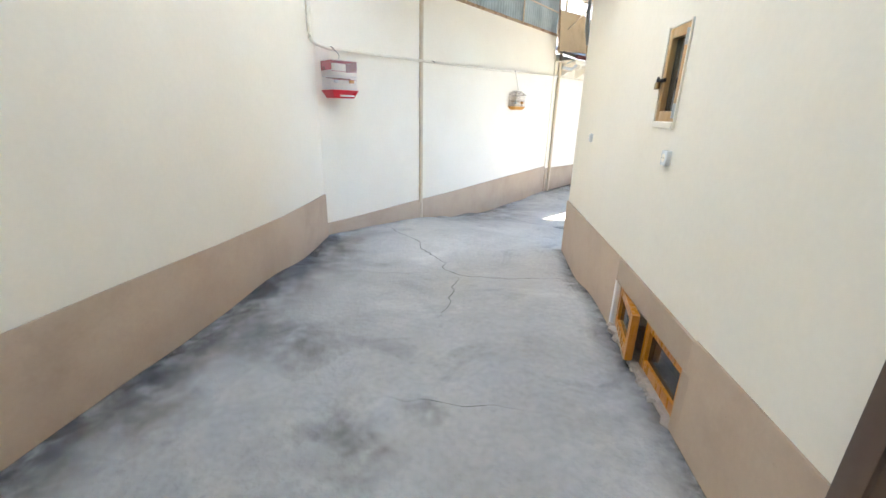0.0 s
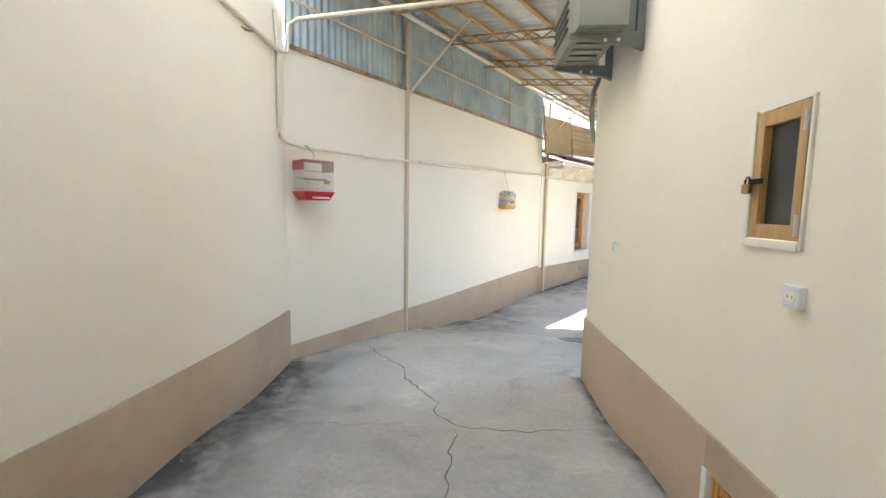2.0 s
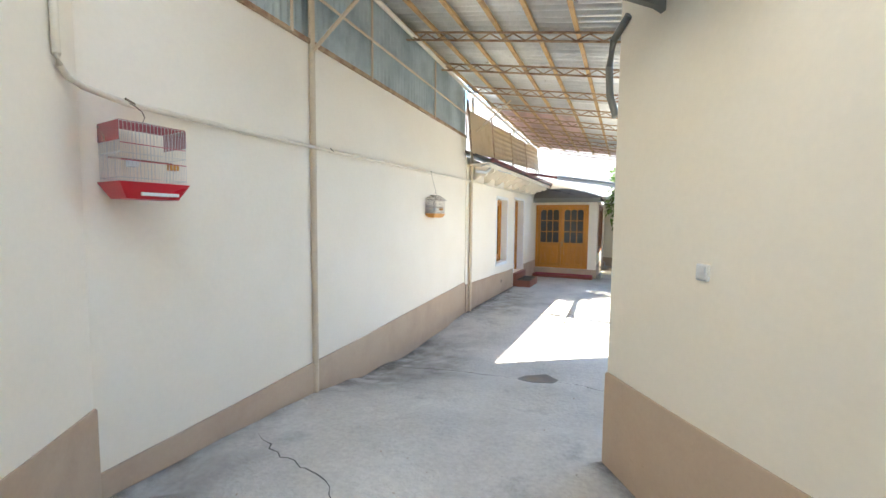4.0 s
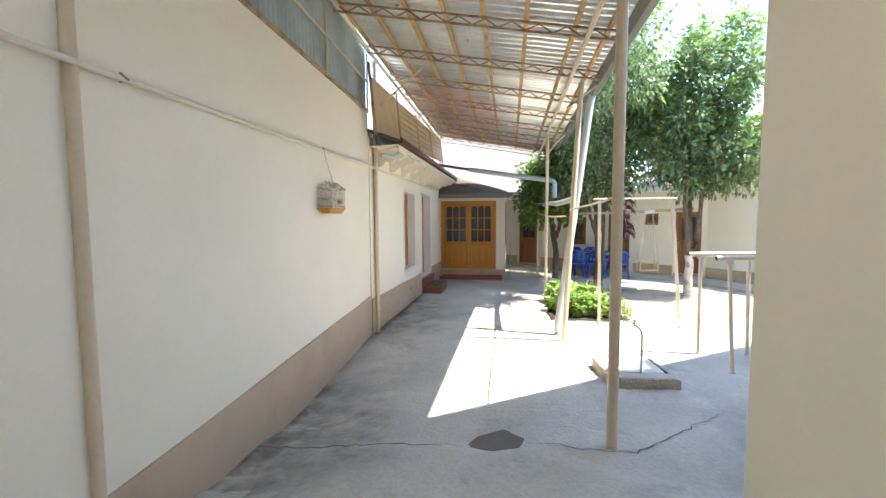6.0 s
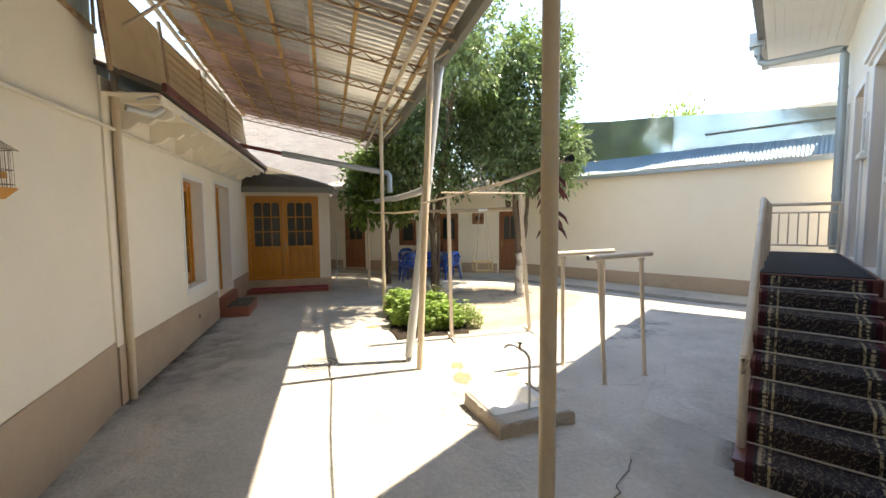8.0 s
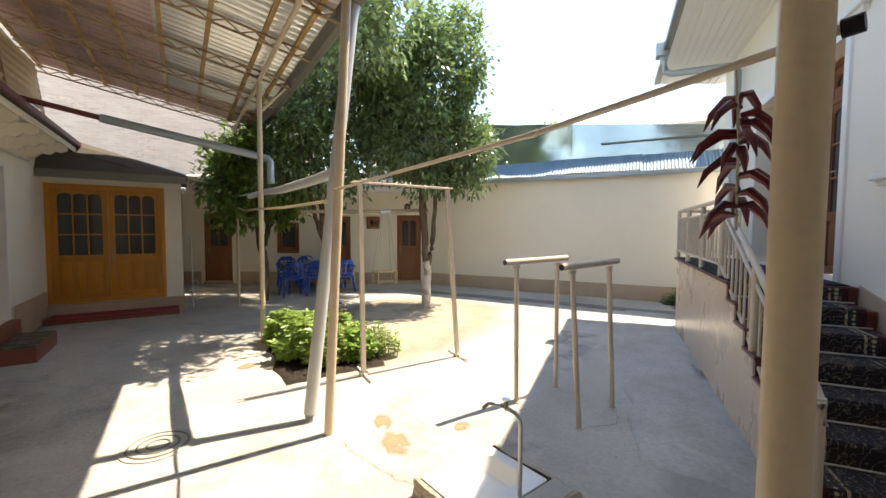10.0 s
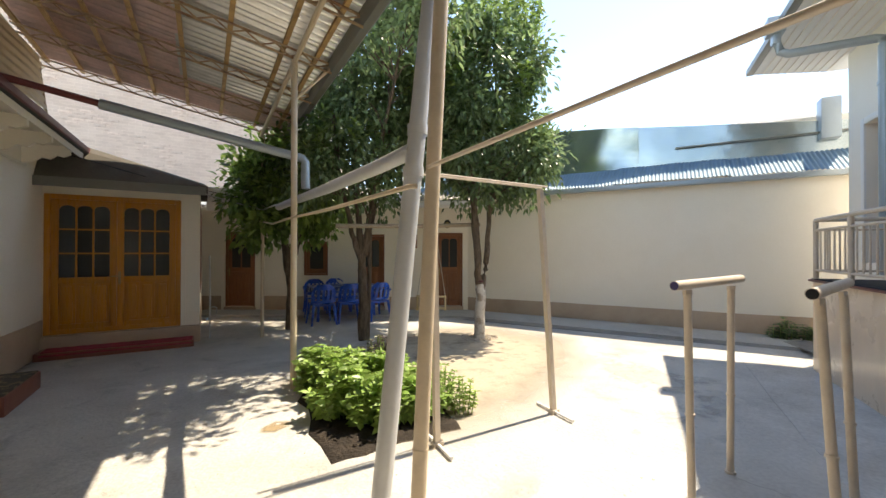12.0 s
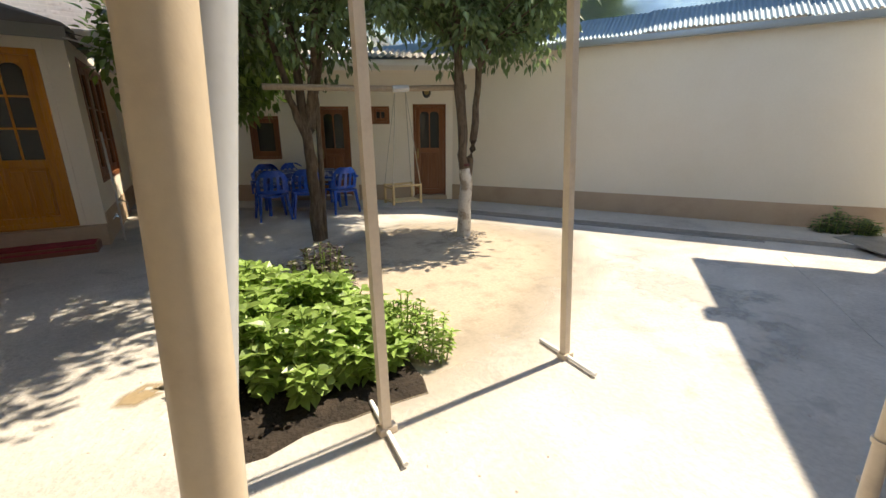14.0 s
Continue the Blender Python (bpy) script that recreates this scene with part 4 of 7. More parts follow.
# small window and cellar window in the passage wall (x back along the passage, y into the house)
t = thing("window_2", "small pine window with a padlock in a pale plaster surround", "window", PASS, kind="structure")
sx0, sx1, sz0, sz1 = 2.094, 2.326, 1.739, 2.186
bm = bmesh.new()
w_ = 0.036
box(bm, sx0, sx0 + w_, -0.004, 0.03, sz0, sz1, bev=0.003)
box(bm, sx1 - w_, sx1, -0.004, 0.03, sz0, sz1, bev=0.003)
box(bm, sx0 + w_, sx1 - w_, -0.003, 0.03, sz1 - 0.05, sz1, bev=0.003)
box(bm, sx0 + w_, sx1 - w_, -0.003, 0.03, sz0, sz0 + 0.05, bev=0.003)
sash = part("sash", bm, PINE, t)
part("pane", B(sx0 + w_, sx1 - w_, 0.024, 0.028, sz0 + 0.05, sz1 - 0.05), GLASSD, sash, smooth=None)
for z in (1.79, 2.12):
    part("hinge", T([(sx1 + 0.002, -0.012, z - 0.035), (sx1 + 0.002, -0.012, z + 0.035)], 0.007, 8), WIREWHITE, sash, "white painted hinge")
bm = bmesh.new()
for q in ((sx0 - 0.028, sx0 - 0.002, sz0 - 0.03, sz1 + 0.01), (sx1 + 0.012, sx1 + 0.024, sz0 - 0.03, sz1 + 0.01)):
    box(bm, q[0], q[1], -0.010, 0.01, q[2], q[3], bev=0.004)
box(bm, sx0 - 0.002, sx1 + 0.012, -0.014, 0.01, sz0 - 0.034, sz0 - 0.002, bev=0.005)
part("surround", bm, PLASTER, t, "pale plaster surround")
p = thing("padlock", "old brass padlock hanging on the small window", "padlock", PASS @ Matrix.Translation((2.098, -0.026, 1.935)))
part("body", B(-0.020, 0.020, -0.009, 0.009, -0.036, 0.0, bev=0.005), BRASS, p)
part("shackle", T([(-0.012, 0, -0.004), (-0.012, 0, 0.014), (-0.006, 0, 0.024), (0.006, 0, 0.024), (0.012, 0, 0.014), (0.012, 0, -0.004)], 0.004, 8), BLACKMETAL, p)
part("hasp", B(-0.016, 0.05, 0.010, 0.024, -0.002, 0.018, bev=0.003), BLACKMETAL, p)
part("peg", T([(0.225, 0.045, 0.28), (0.225, 0.03, 0.28)], 0.004, 8), BLACKMETAL, p)

t = thing("window_3", "low two-leaf pine cellar window, one leaf ajar", "window", PASS, kind="structure")


def cellar_leaf(m, w, h, label):
    bm = bmesh.new()
    f = 0.055
    box(bm, 0, f, -0.02, 0.02, 0, h, m, 0.0)
    box(bm, w - f, w, -0.02, 0.02, 0, h, m, 0.0)
    box(bm, f, w - f, -0.018, 0.018, 0, f, m, 0.0)
    box(bm, f, w - f, -0.018, 0.018, h - f, h, m, 0.0)
    lf = part("sash", bm, ORANGEWOOD, t, label)
    part("pane", box(bmesh.new(), f, w - f, 0.0, 0.004, f, h - f, m), GLASSD, lf, smooth=None)


cellar_leaf(Matrix.Translation((2.46, 0.035, 0.435)), 0.48, 0.285, "closed pine sash")
cellar_leaf(Matrix.Translation((2.0, 0.03, 0.435)) @ pose(0, 0, 0, 0, 0, -9), 0.45, 0.285, "pine sash standing ajar")
bm = bmesh.new()
box(bm, 1.955, 1.989, -0.018, 0.10, 0.40, 0.735, bev=0.004)
part("jamb", bm, WHITE, t, "white plastered jamb")
bm = bmesh.new()
rnd = random.Random(4)
for i in range(46):
    x = 1.97 + 0.98 * i / 46
    r = rnd.uniform(0.008, 0.024)
    box(bm, -r, r, -r, r, -r * 0.6, r * 0.6, Matrix.Translation((x, rnd.uniform(-0.022, 0.01), 0.412 + rnd.uniform(-0.02, 0.012))) @ pose(0, 0, 0, rnd.uniform(-25, 25), rnd.uniform(-25, 25), rnd.uniform(0, 90)), 0.006)
box(bm, 1.98, 2.96, -0.02, 0.2, 0.36, 0.425)
part("sill", bm, RUBBLE, t, "broken rough plaster sill")
bm = bmesh.new()
box(bm, 1.9, 3.05, 0.40, 0.45, 0.2, 0.95)
part("backing", bm, BLACKMETAL, t, "dark cellar behind")

for s_, z_ in ((2.35, 1.565), (0.68, 1.57)):
    k = thing("light_switch", "white plastic socket plate on the wall", "socket", PASS @ Matrix.Translation((s_, 0, z_)))
    part("plate", B(-0.034, 0.034, -0.024 if s_ > 1 else -0.010, 0.004, -0.037, 0.037, bev=0.006), CERAMIC, k)
    if s_ > 1:
        part("socket_face", T([(0, -0.020, 0), (0, -0.0255, 0)], 0.021, 16), PLASTER, k)
        for dx in (-0.009, 0.009):
            part("slot", T([(dx, -0.0250, 0), (dx, -0.0265, 0)], 0.0028, 8), BLACKMETAL, k)
    else:
        part("rocker", B(-0.022, 0.022, -0.020, -0.010, -0.028, 0.028, bev=0.003), CERAMIC, k)

# brown gate leaf standing open beside the passage wall
GATE = basis((-0.075, 1.04), D, 0.0)
g = thing("metal_gate", "open brown metal gate leaf with a chrome lever handle", "gate", GATE)
part("leaf_panel", B(0.0, 1.02, -0.002, 0.035, 0.46, 2.5, bev=0.003), GATEBROWN, g)
bm = bmesh.new()
for x in (0.0, 0.085, 0.96):
    box(bm, x, x + 0.05, -0.022, -0.003, 0.46, 2.5, bev=0.004)
box(bm, 0.05, 0.085, -0.012, -0.003, 0.46, 2.5)
for z in (0.46, 1.2, 2.44):
    box(bm, 0.136, 0.958, -0.020, -0.003, z, z + 0.06, bev=0.004)
part("gate_frame", bm, GATEBROWN, g)
bm = bmesh.new()
box(bm, 0.052, 0.080, -0.028, -0.022, 1.51, 1.71, bev=0.002)
tube(bm, [(0.066, -0.025, 1.66), (0.066, -0.048, 1.66), (0.078, -0.055, 1.67), (0.17, -0.053, 1.695)], 0.0085, 10)
tube(bm, [(0.066, -0.026, 1.555), (0.066, -0.036, 1.555)], 0.011, 12)
part("handle", bm, CHROME, g, "chrome lever handle")

film("dark_film", [(-5.3, 3.0), (-4.6, 1.6), (-3.9, 0.7), (-3.0, -0.9), (-1.9, -0.3), (-2.3, 0.9), (-2.95, 1.95), (-3.6, 2.9), (-4.4, 3.6)], MOTTLE, "dark mould stain along the passage wall")
# blotchy films that darken the concrete beside the left walls
film("dark_film", [(-5.5, 4.6), (-5.5, 7.6), (-4.4, 7.5), (-3.6, 6.6), (-3.5, 5.6), (-4.2, 4.8)], MOTTLE, "dark blotchy film on the concrete under the canopy")
film("dark_film", [(-5.4, 8.2), (-5.4, 12.4), (-4.1, 12.2), (-3.8, 9.0)], MOTTLE, "dark blotchy film on the concrete along the house")
film("dark_film", [(-1.6, 5.6), (-0.6, 6.2), (0.6, 7.4), (0.2, 8.0), (-1.2, 7.0)], GREYFILM, "faint dark film by the stairs")
film("cement_patch", [(-2.0, 7.2), (-0.6, 7.9), (-0.8, 9.6), (-1.9, 9.9), (-3.2, 9.0), (-3.3, 7.6)], PALEDUST, "pale cement patches on the concrete", 0.0022)
film("cement_patch", [(0.2, 8.6), (2.2, 9.6), (3.4, 10.4), (2.4, 12.0), (0.6, 10.4)], PALEDUST, "pale cement patches on the concrete", 0.0022)

# ground darkened towards the foot of walls and stairs
wall_foot_band([(x, y) for x, y in reversed(face_line)], 0.42, DARKBAND, "dark band along the foot of the passage wall")
wall_foot_band([(-4.92, 9.0), (-4.62, 2.88)], 0.24, MOTTLE, "dark band along the foot of the boundary wall")
wall_foot_band([line(RC, D, 7.0), RC], 0.16, DARKBAND, "dark band along the foot of the house wall")
wall_foot_band([(-4.9, 15.3), (-4.9, 9.0)], 0.22, DARKBAND, "dark band along the foot of the left house")
wall_foot_band([line(line(RC, U, 7.7), V, 0.86), line(line(RC, U, 2.6), V, 0.86)][::-1], 0.14, DARKBAND, "dark band along the foot of the stairs")
rnd = random.Random(12)
bm = bmesh.new()
for i in range(90):
    x, y = rnd.uniform(-2.0, -1.1), rnd.uniform(10.36, 11.1)
    r = rnd.uniform(0.004, 0.013)
    box(bm, -r, r, -r, r, -r * 0.6, r * 0.6, Matrix.Translation((x, y, 0.028)) @ pose(0, 0, 0, rnd.uniform(-30, 30), rnd.uniform(-30, 30), rnd.uniform(0, 90)), r * 0.35)
solid("soil_clods", bm, SOIL, "loose dark soil clods in the herb bed", "soil", "stuff")
bm = bmesh.new()
for i in range(260):
    x, y = rnd.uniform(-4.6, 2.0), rnd.uniform(0.8, 12.5)
    if x > -2.2 and y < 5 or x > 0.4 and y < 8.6:
        continue
    r = rnd.uniform(0.002, 0.006)
    box(bm, -r, r, -r, r, -r * 0.5, r * 0.5, Matrix.Translation((x, y, ground_z(x, y) + r * 0.3)) @ pose(0, 0, 0, rnd.uniform(-30, 30), rnd.uniform(-30, 30), rnd.uniform(0, 90)))
solid("ground_litter", bm, RUBBLE, "tiny pale crumbs and dry leaf bits on the concrete", "litter", "stuff", None)
# broad grey film that darkens the passage floor
film("passage_film", [(-4.2, 2.9), (-3.4, 1.7), (-2.4, -0.2), (-1.4, -1.2), (0.3, -0.6), (0.3, 0.8), (-0.8, 2.3), (-1.9, 3.9), (-3.2, 3.7)], GREYFILM, "thin grey film darkening the whole passage floor", 0.008, 9)


# ---- canopy over the yard's edge ----
def roof_z(x, y):
    return 4.28 - 0.015 * (y - 5) - 0.18 * (x + 4.75)


CAN_Y0, CAN_Y1 = 2.92, 15.15
can = thing("yard_canopy", "corrugated sheet canopy on painted steel posts and trusses", "canopy")
n_sheets = 11
for i in range(n_sheets):
    y0 = CAN_Y0 + (CAN_Y1 - CAN_Y0) * i / n_sheets - 0.03
    y1 = CAN_Y0 + (CAN_Y1 - CAN_Y0) * (i + 1) / n_sheets + 0.03
    for j, (xa, xb) in enumerate(((-4.88, -3.10), (-3.18, -1.62))):
        if y0 < 4.9 and j:
            xb = -2.30
        bm = bmesh.new()
        lift = 0.012 * ((i + j) % 2) + 0.014 * (1 - j)
        o = (xa, y0, roof_z(xa, y0) + 0.085 + lift)
        corrugated(bm, o, (1, 0, -0.18), (0, 1, -0.015), (xb - xa) * 1.016, y1 - y0, 0.125, 0.032, 5, 10, 0.008)
        part("roof_sheet", bm, GALVPINK if (y0 > 10.6 and j == 0) or y0 > 13.4 else GALV, can, smooth=60)
for x in (-4.80, -4.42, -3.99, -3.56, -3.12, -2.66, -2.14, -1.80):
    ya = CAN_Y0 if x < -2.3 else 5.2
    bm = bmesh.new()
    box(bm, -0.023, 0.023, 0, CAN_Y1 - ya, -0.024, 0.012, Matrix.Translation((x, ya, roof_z(x, ya) + 0.045)) @ pose(0, 0, 0, -math.degrees(math.atan(0.015)), 0, 0))
    part("purlin", bm, TANTUBE, can, "ochre painted steel purlin", smooth=None)
for y in (3.3, 4.38, 5.5, 6.6, 7.72, 8.85, 9.92, 10.95, 12.02, 13.05, 14.02, 15.0):
    bm = bmesh.new()
    xe = -1.66 if y > 5 else -2.32
    p = lambda x, dz: (x, y, roof_z(x, y) + dz)
    tube(bm, [p(-4.85, 0.012), p(xe, 0.012)], 0.013, 6)
    tube(bm, [p(-4.85, -0.085), p(xe + 0.02, -0.085)], 0.013, 6)
    n = 22
    for k in range(n):
        xa = -4.83 + (xe + 4.83) * k / n
        xb = -4.83 + (xe + 4.83) * (k + 1) / n
        tube(bm, [p(xa, -0.08 if k % 2 else 0.0), p(xb, 0.0 if k % 2 else -0.08)], 0.009, 5, False)
    part("truss", bm, RUSTY, can, "rusty cream painted lattice truss")
bm = bmesh.new()
tube(bm, [(-4.575, CAN_Y0, roof_z(-4.575, CAN_Y0) - 0.02), (-4.865, 9.0, roof_z(-4.865, 9.0) - 0.03), (-4.865, CAN_Y1, roof_z(-4.865, CAN_Y1) - 0.06)], 0.030, 10)
part("edge_beam", bm, WALLPIPE, can, "pale cream edge beam")
bm = bmesh.new()
tube(bm, [(-2.04, 5.0, roof_z(-2.04, 5.0) - 0.12), (-2.04, CAN_Y1, roof_z(-2.04, CAN_Y1) - 0.12)], 0.028, 8)
part("edge_beam", bm, STEELPAINT, can)
# gutter along the low edge
bm = bmesh.new()
ga, gb = 5.15, CAN_Y1 + 0.05
prof = [(-0.075, 0.05), (-0.07, -0.03), (-0.04, -0.075), (0.03, -0.08), (0.065, -0.04), (0.075, 0.06), (0.068, 0.06), (0.058, -0.035), (0.03, -0.072), (-0.035, -0.068), (-0.062, -0.026), (-0.067, 0.05)]
ra = [bm.verts.new((-1.60 + a, ga, roof_z(-1.5, ga) + 0.03 + b)) for a, b in prof]
rb = [bm.verts.new((-1.60 + a, gb, roof_z(-1.5, gb) + 0.03 + b)) for a, b in prof]
for k in range(len(prof)):
    bm.faces.new((ra[k], ra[(k + 1) % len(prof)], rb[(k + 1) % len(prof)], rb[k]))
bm.faces.new(ra)
bm.faces.new(list(reversed(rb)))
part("gutter", bm, GREYMETAL, can, "dark grey metal gutter")


def post(x, y, r, label, top=None, z0=None, mat_=STEELPAINT, brace=None, lean=0.0):
    z0 = ground_z(x, y) if z0 is None else z0
    z1 = (roof_z(x, y) - 0.10) if top is None else top
    t = thing("canopy_post", label, "post", Matrix.Translation((x, y, z0)), "canopy posts")
    h = z1 - z0
    bm = bmesh.new()
    tube(bm, [(0, 0, -0.02), (lean * h * 0.55, 0, h * 0.55), (lean * h, 0, h)], r, 14)
    part("shaft", bm, mat_, t)
    part("weld_collar", T([(lean * h * 0.16, 0, h * 0.16 - 0.008), (lean * h * 0.16, 0, h * 0.16 + 0.008)], r * 1.07, 14), mat_, t)
    if brace:
        for dx, dy, lo, hi in brace:
            part("brace", T([(0, 0, lo - z0), (dx, dy, hi - z0)], 0.017, 8), mat_, t)
    return t


post(-4.70, 4.65, 0.030, "cream painted steel post beside the boundary wall", brace=((0.95, 0.05, 3.28, 4.0),))
post(-4.86, 9.15, 0.034, "cream painted steel post at the house corner", brace=((0.75, 0.0, 3.42, 4.0),))
for y in (12.0, 14.85):
    post(-4.82, y, 0.03, "cream painted steel post standing on the eave", z0=3.0)
post(-2.04, 6.30, 0.040, "round cream painted steel post near the stairs")
post(-2.04, 9.08, 0.036, "round cream painted steel post beside the drainpipe", brace=((0.42, 0.05, 3.3, 3.62),), lean=0.05)
post(-2.04, 12.03, 0.034, "round cream painted steel post beside the bed", brace=((0.40, 0.0, 3.15, 3.6),))
post(-2.01, 15.08, 0.030, "thin cream painted steel post at the far end")

# ribbed tin above the boundary wall
def wx(y):
    return -4.92 + (9.0 - y) * 0.0476


tin = thing("tin_screen", "weathered blue-grey corrugated tin above the wall", "screen")
ys = [2.95, 3.75, 4.62, 5.65, 6.6, 7.45, 8.2, 8.98]
for i, (a, b) in enumerate(zip(ys, ys[1:])):
    bm = bmesh.new()
    za = 3.36 + 0.02 * math.sin(i * 2.3)
    corrugated(bm, (wx(a) - 0.02 - 0.006 * (i % 2), a - 0.02, za), (0, 0, 1), (wx(b) - wx(a), b - a + 0.03, 0), roof_z(-4.85, a) + 0.13 - za, b - a + 0.03, 0.085, 0.010, 4, 8, 0.012)
    part("tin_sheet", bm, TIN, tin, smooth=60)
bm = bmesh.new()
tube(bm, [(wx(2.95) + 0.02, 2.95, 3.80), (wx(8.98) + 0.02, 8.98, 3.78)], 0.014, 6)
part("rail", bm, STEELPAINT, tin)
bm = bmesh.new()
box(bm, -0.012, 0.012, 0, 6.05, -0.02, 0.02, Matrix.Translation((wx(2.95) + 0.012, 2.95, 3.365)) @ pose(0, 0, 0, 0, 0, math.degrees(math.atan(0.0476))))
part("lower_batten", bm, RUSTY, tin)
for y in (4.4, 5.65, 7.45, 8.95):
    part("upright", T([(wx(y) + 0.02, y, 3.36), (wx(y) + 0.02, y, roof_z(-4.85, y) - 0.06)], 0.014, 6), STEELPAINT, tin)

# left house: eave with rafters, maroon edge, tan panels above
eave = thing("left_eave", "cream painted eave rafters under a maroon roof edge", "eave", kind="structure")
bm = bmesh.new()
vs = [bm.verts.new(c) for c in ((-4.40, 8.95, 2.88), (-4.40, 15.45, 2.96), (-6.6, 15.45, 3.75), (-6.6, 8.95, 3.70), (-4.40, 8.95, 2.93), (-4.40, 15.45, 3.01), (-6.6, 15.45, 3.80), (-6.6, 8.95, 3.75))]
for q in ((0, 1, 2, 3), (4, 7, 6, 5), (0, 4, 5, 1), (1, 5, 6, 2), (2, 6, 7, 3), (3, 7, 4, 0)):
    bm.faces.new([vs[i] for i in q])
part("roof_slab", bm, DARKROOF, eave, "dark roofing", smooth=None)
bm = bmesh.new()
box(bm, -0.02, 0.02, 0, 6.55, -0.035, 0.04, Matrix.Translation((-4.385, 8.92, 2.91)) @ pose(0, 0, 0, 0.7, 0, 0), 0.008)
part("roof_edge", bm, REDEDGE, eave, "maroon painted roof edge")
bm = bmesh.new()
box(bm, -0.012, 0.012, 0, 6.35, -0.05, 0.03, Matrix.Translation((-4.44, 9.0, 2.83)) @ pose(0, 0, 0, 0.7, 0, 0), 0.004)
box(bm, -0.23, 0.21, 0, 6.35, -0.006, 0.006, Matrix.Translation((-4.665, 9.0, 2.865)) @ pose(0, 0, 0, 0.7, -2, 0))
part("soffit_board", bm, PLASTER, eave, "cream soffit boards")
for i in range(8):
    y = 9.28 + i * 0.76
    bm = bmesh.new()
    out = [(0, 0.06), (0.47, 0.05), (0.47, -0.05), (0.40, -0.09), (0.33, -0.075), (0.27, -0.13), (0.18, -0.115), (0.11, -0.18), (0, -0.20)]
    a = [bm.verts.new((-4.902 + p[0], y - 0.03, 2.775 + i * 0.008 + p[1])) for p in out]
    b = [bm.verts.new((-4.902 + p[0], y + 0.03, 2.775 + i * 0.008 + p[1])) for p in out]
    bm.faces.new(a)
    bm.faces.new(list(reversed(b)))
    for k in range(len(out)):
        bm.faces.new((a[k], a[(k + 1) % len(out)], b[(k + 1) % len(out)], b[k]))
    part("rafter_end", bm, PLASTER, eave, smooth=None)
bm = bmesh.new()
tube(bm, [(-4.62, 8.98, 2.80), (-4.50, 9.05, 2.86), (-4.42, 9.6, 2.78), (-4.40, 10.3, 2.80)], 0.012, 6)
tube(bm, [(-4.70, 8.95, 2.72), (-4.55, 9.1, 2.70), (-4.5, 9.2, 2.78)], 0.03, 8)
part("loose_cable", bm, SLEEVE, eave)

pan = thing("tan_screen", "tan ribbed metal panels standing above the eave", "screen")
ys = [8.72, 10.1, 11.6, 13.1, 14.72]
for i, (a, b) in enumerate(zip(ys, ys[1:])):
    bm = bmesh.new()
    za, zb = 3.02 + 0.09 * i, 3.02 + 0.09 * (i + 1)
    top = 3.78 + 0.06 * i
    corrugated(bm, (-4.72 + 0.01 * (i % 2), a, za), (0, b - a, zb - za), (-0.10, 0, 1), math.hypot(b - a, zb - za), top - za + 0.02, 0.11 if i else 0.5, 0.010 if i else 0.003, 4, 8, 0.02)
    part("panel_sheet", bm, PANEL, pan, smooth=60)
for y in ys:
    k = (y - 8.72) / 1.5
    part("stanchion", T([(-4.70, y, 2.96 + 0.07 * k), (-4.80, y + 0.03, 3.98)], 0.022, 4), RUSTY, pan)

# right house: eave, soffit, gutter, downpipe
bm = bmesh.new()
prof = [(-0.02, 4.47), (0.96, 4.60), (1.02, 4.60), (1.02, 4.74), (-0.5, 5.25), (-0.5, 4.47)]
a = [bm.verts.new((-0.9, p[0], p[1])) for p in prof]
b = [bm.verts.new((9.78, p[0], p[1])) for p in prof]
for k in range(len(prof)):
    bm.faces.new((a[k], a[(k + 1) % len(prof)], b[(k + 1) % len(prof)], b[k]))
bm.faces.new(a)
bm.faces.new(list(reversed(b)))
he = solid("house_eave", bm, WHITE, "deep white boarded eave of the house", "eave", m=HOUSE, smooth=None)
bm = bmesh.new()
for k in range(9):
    w = 0.06 + k * 0.105
    box(bm, -0.85, 9.76, w - 0.003, w + 0.003, 4.47 + w * 0.132 - 0.014, 4.47 + w * 0.132 + 0.002)
part("board_joint", bm, PLASTER_H, he)
gut = thing("roof_gutter", "grey metal roof gutter with a square outlet and a downpipe", "gutter", HOUSE)
bm = bmesh.new()
box(bm, -0.9, 9.80, 1.022, 1.13, 4.60, 4.70, bev=0.012)
part("trough", bm, GREYMETAL, gut)
bm = bmesh.new()
box(bm, 8.0, 8.22, 1.04, 1.24, 4.52, 4.74, bev=0.012)
box(bm, 8.05, 8.17, 1.08, 1.18, 4.38, 4.54, bev=0.02)
part("hopper", bm, PIPEGREY, gut)
bm = bmesh.new()
tube(bm, [(8.1, 1.13, 4.44), (8.1, 1.08, 4.27), (8.08, 1.0, 4.22), (8.0, 0.16, 4.20), (7.98, 0.10, 4.18), (7.97, 0.09, 4.10), (7.97, 0.09, 1.2)], 0.055, 12)
tube(bm, [(7.97, 0.09, 3.60), (7.97, 0.09, 3.64)], 0.064, 12)
tube(bm, [(7.97, 0.09, 2.0), (7.97, 0.09, 2.04)], 0.064, 12)
part("downpipe", bm, PIPEGREY, gut)
lampt = thing("wall_lamp", "white round wall lamp over the house window", "lamp", HOUSE @ Matrix.Translation((4.35, 0.0, 3.72)))
part("base", T([(0, 0.0, 0), (0, 0.03, 0)], 0.09, 16), BLACKMETAL, lampt)
part("shade", T([(0, 0.025, 0), (0, 0.06, 0), (0, 0.085, 0)], 0.085, 16, True, [0.085, 0.08, 0.05]), CERAMIC, lampt)

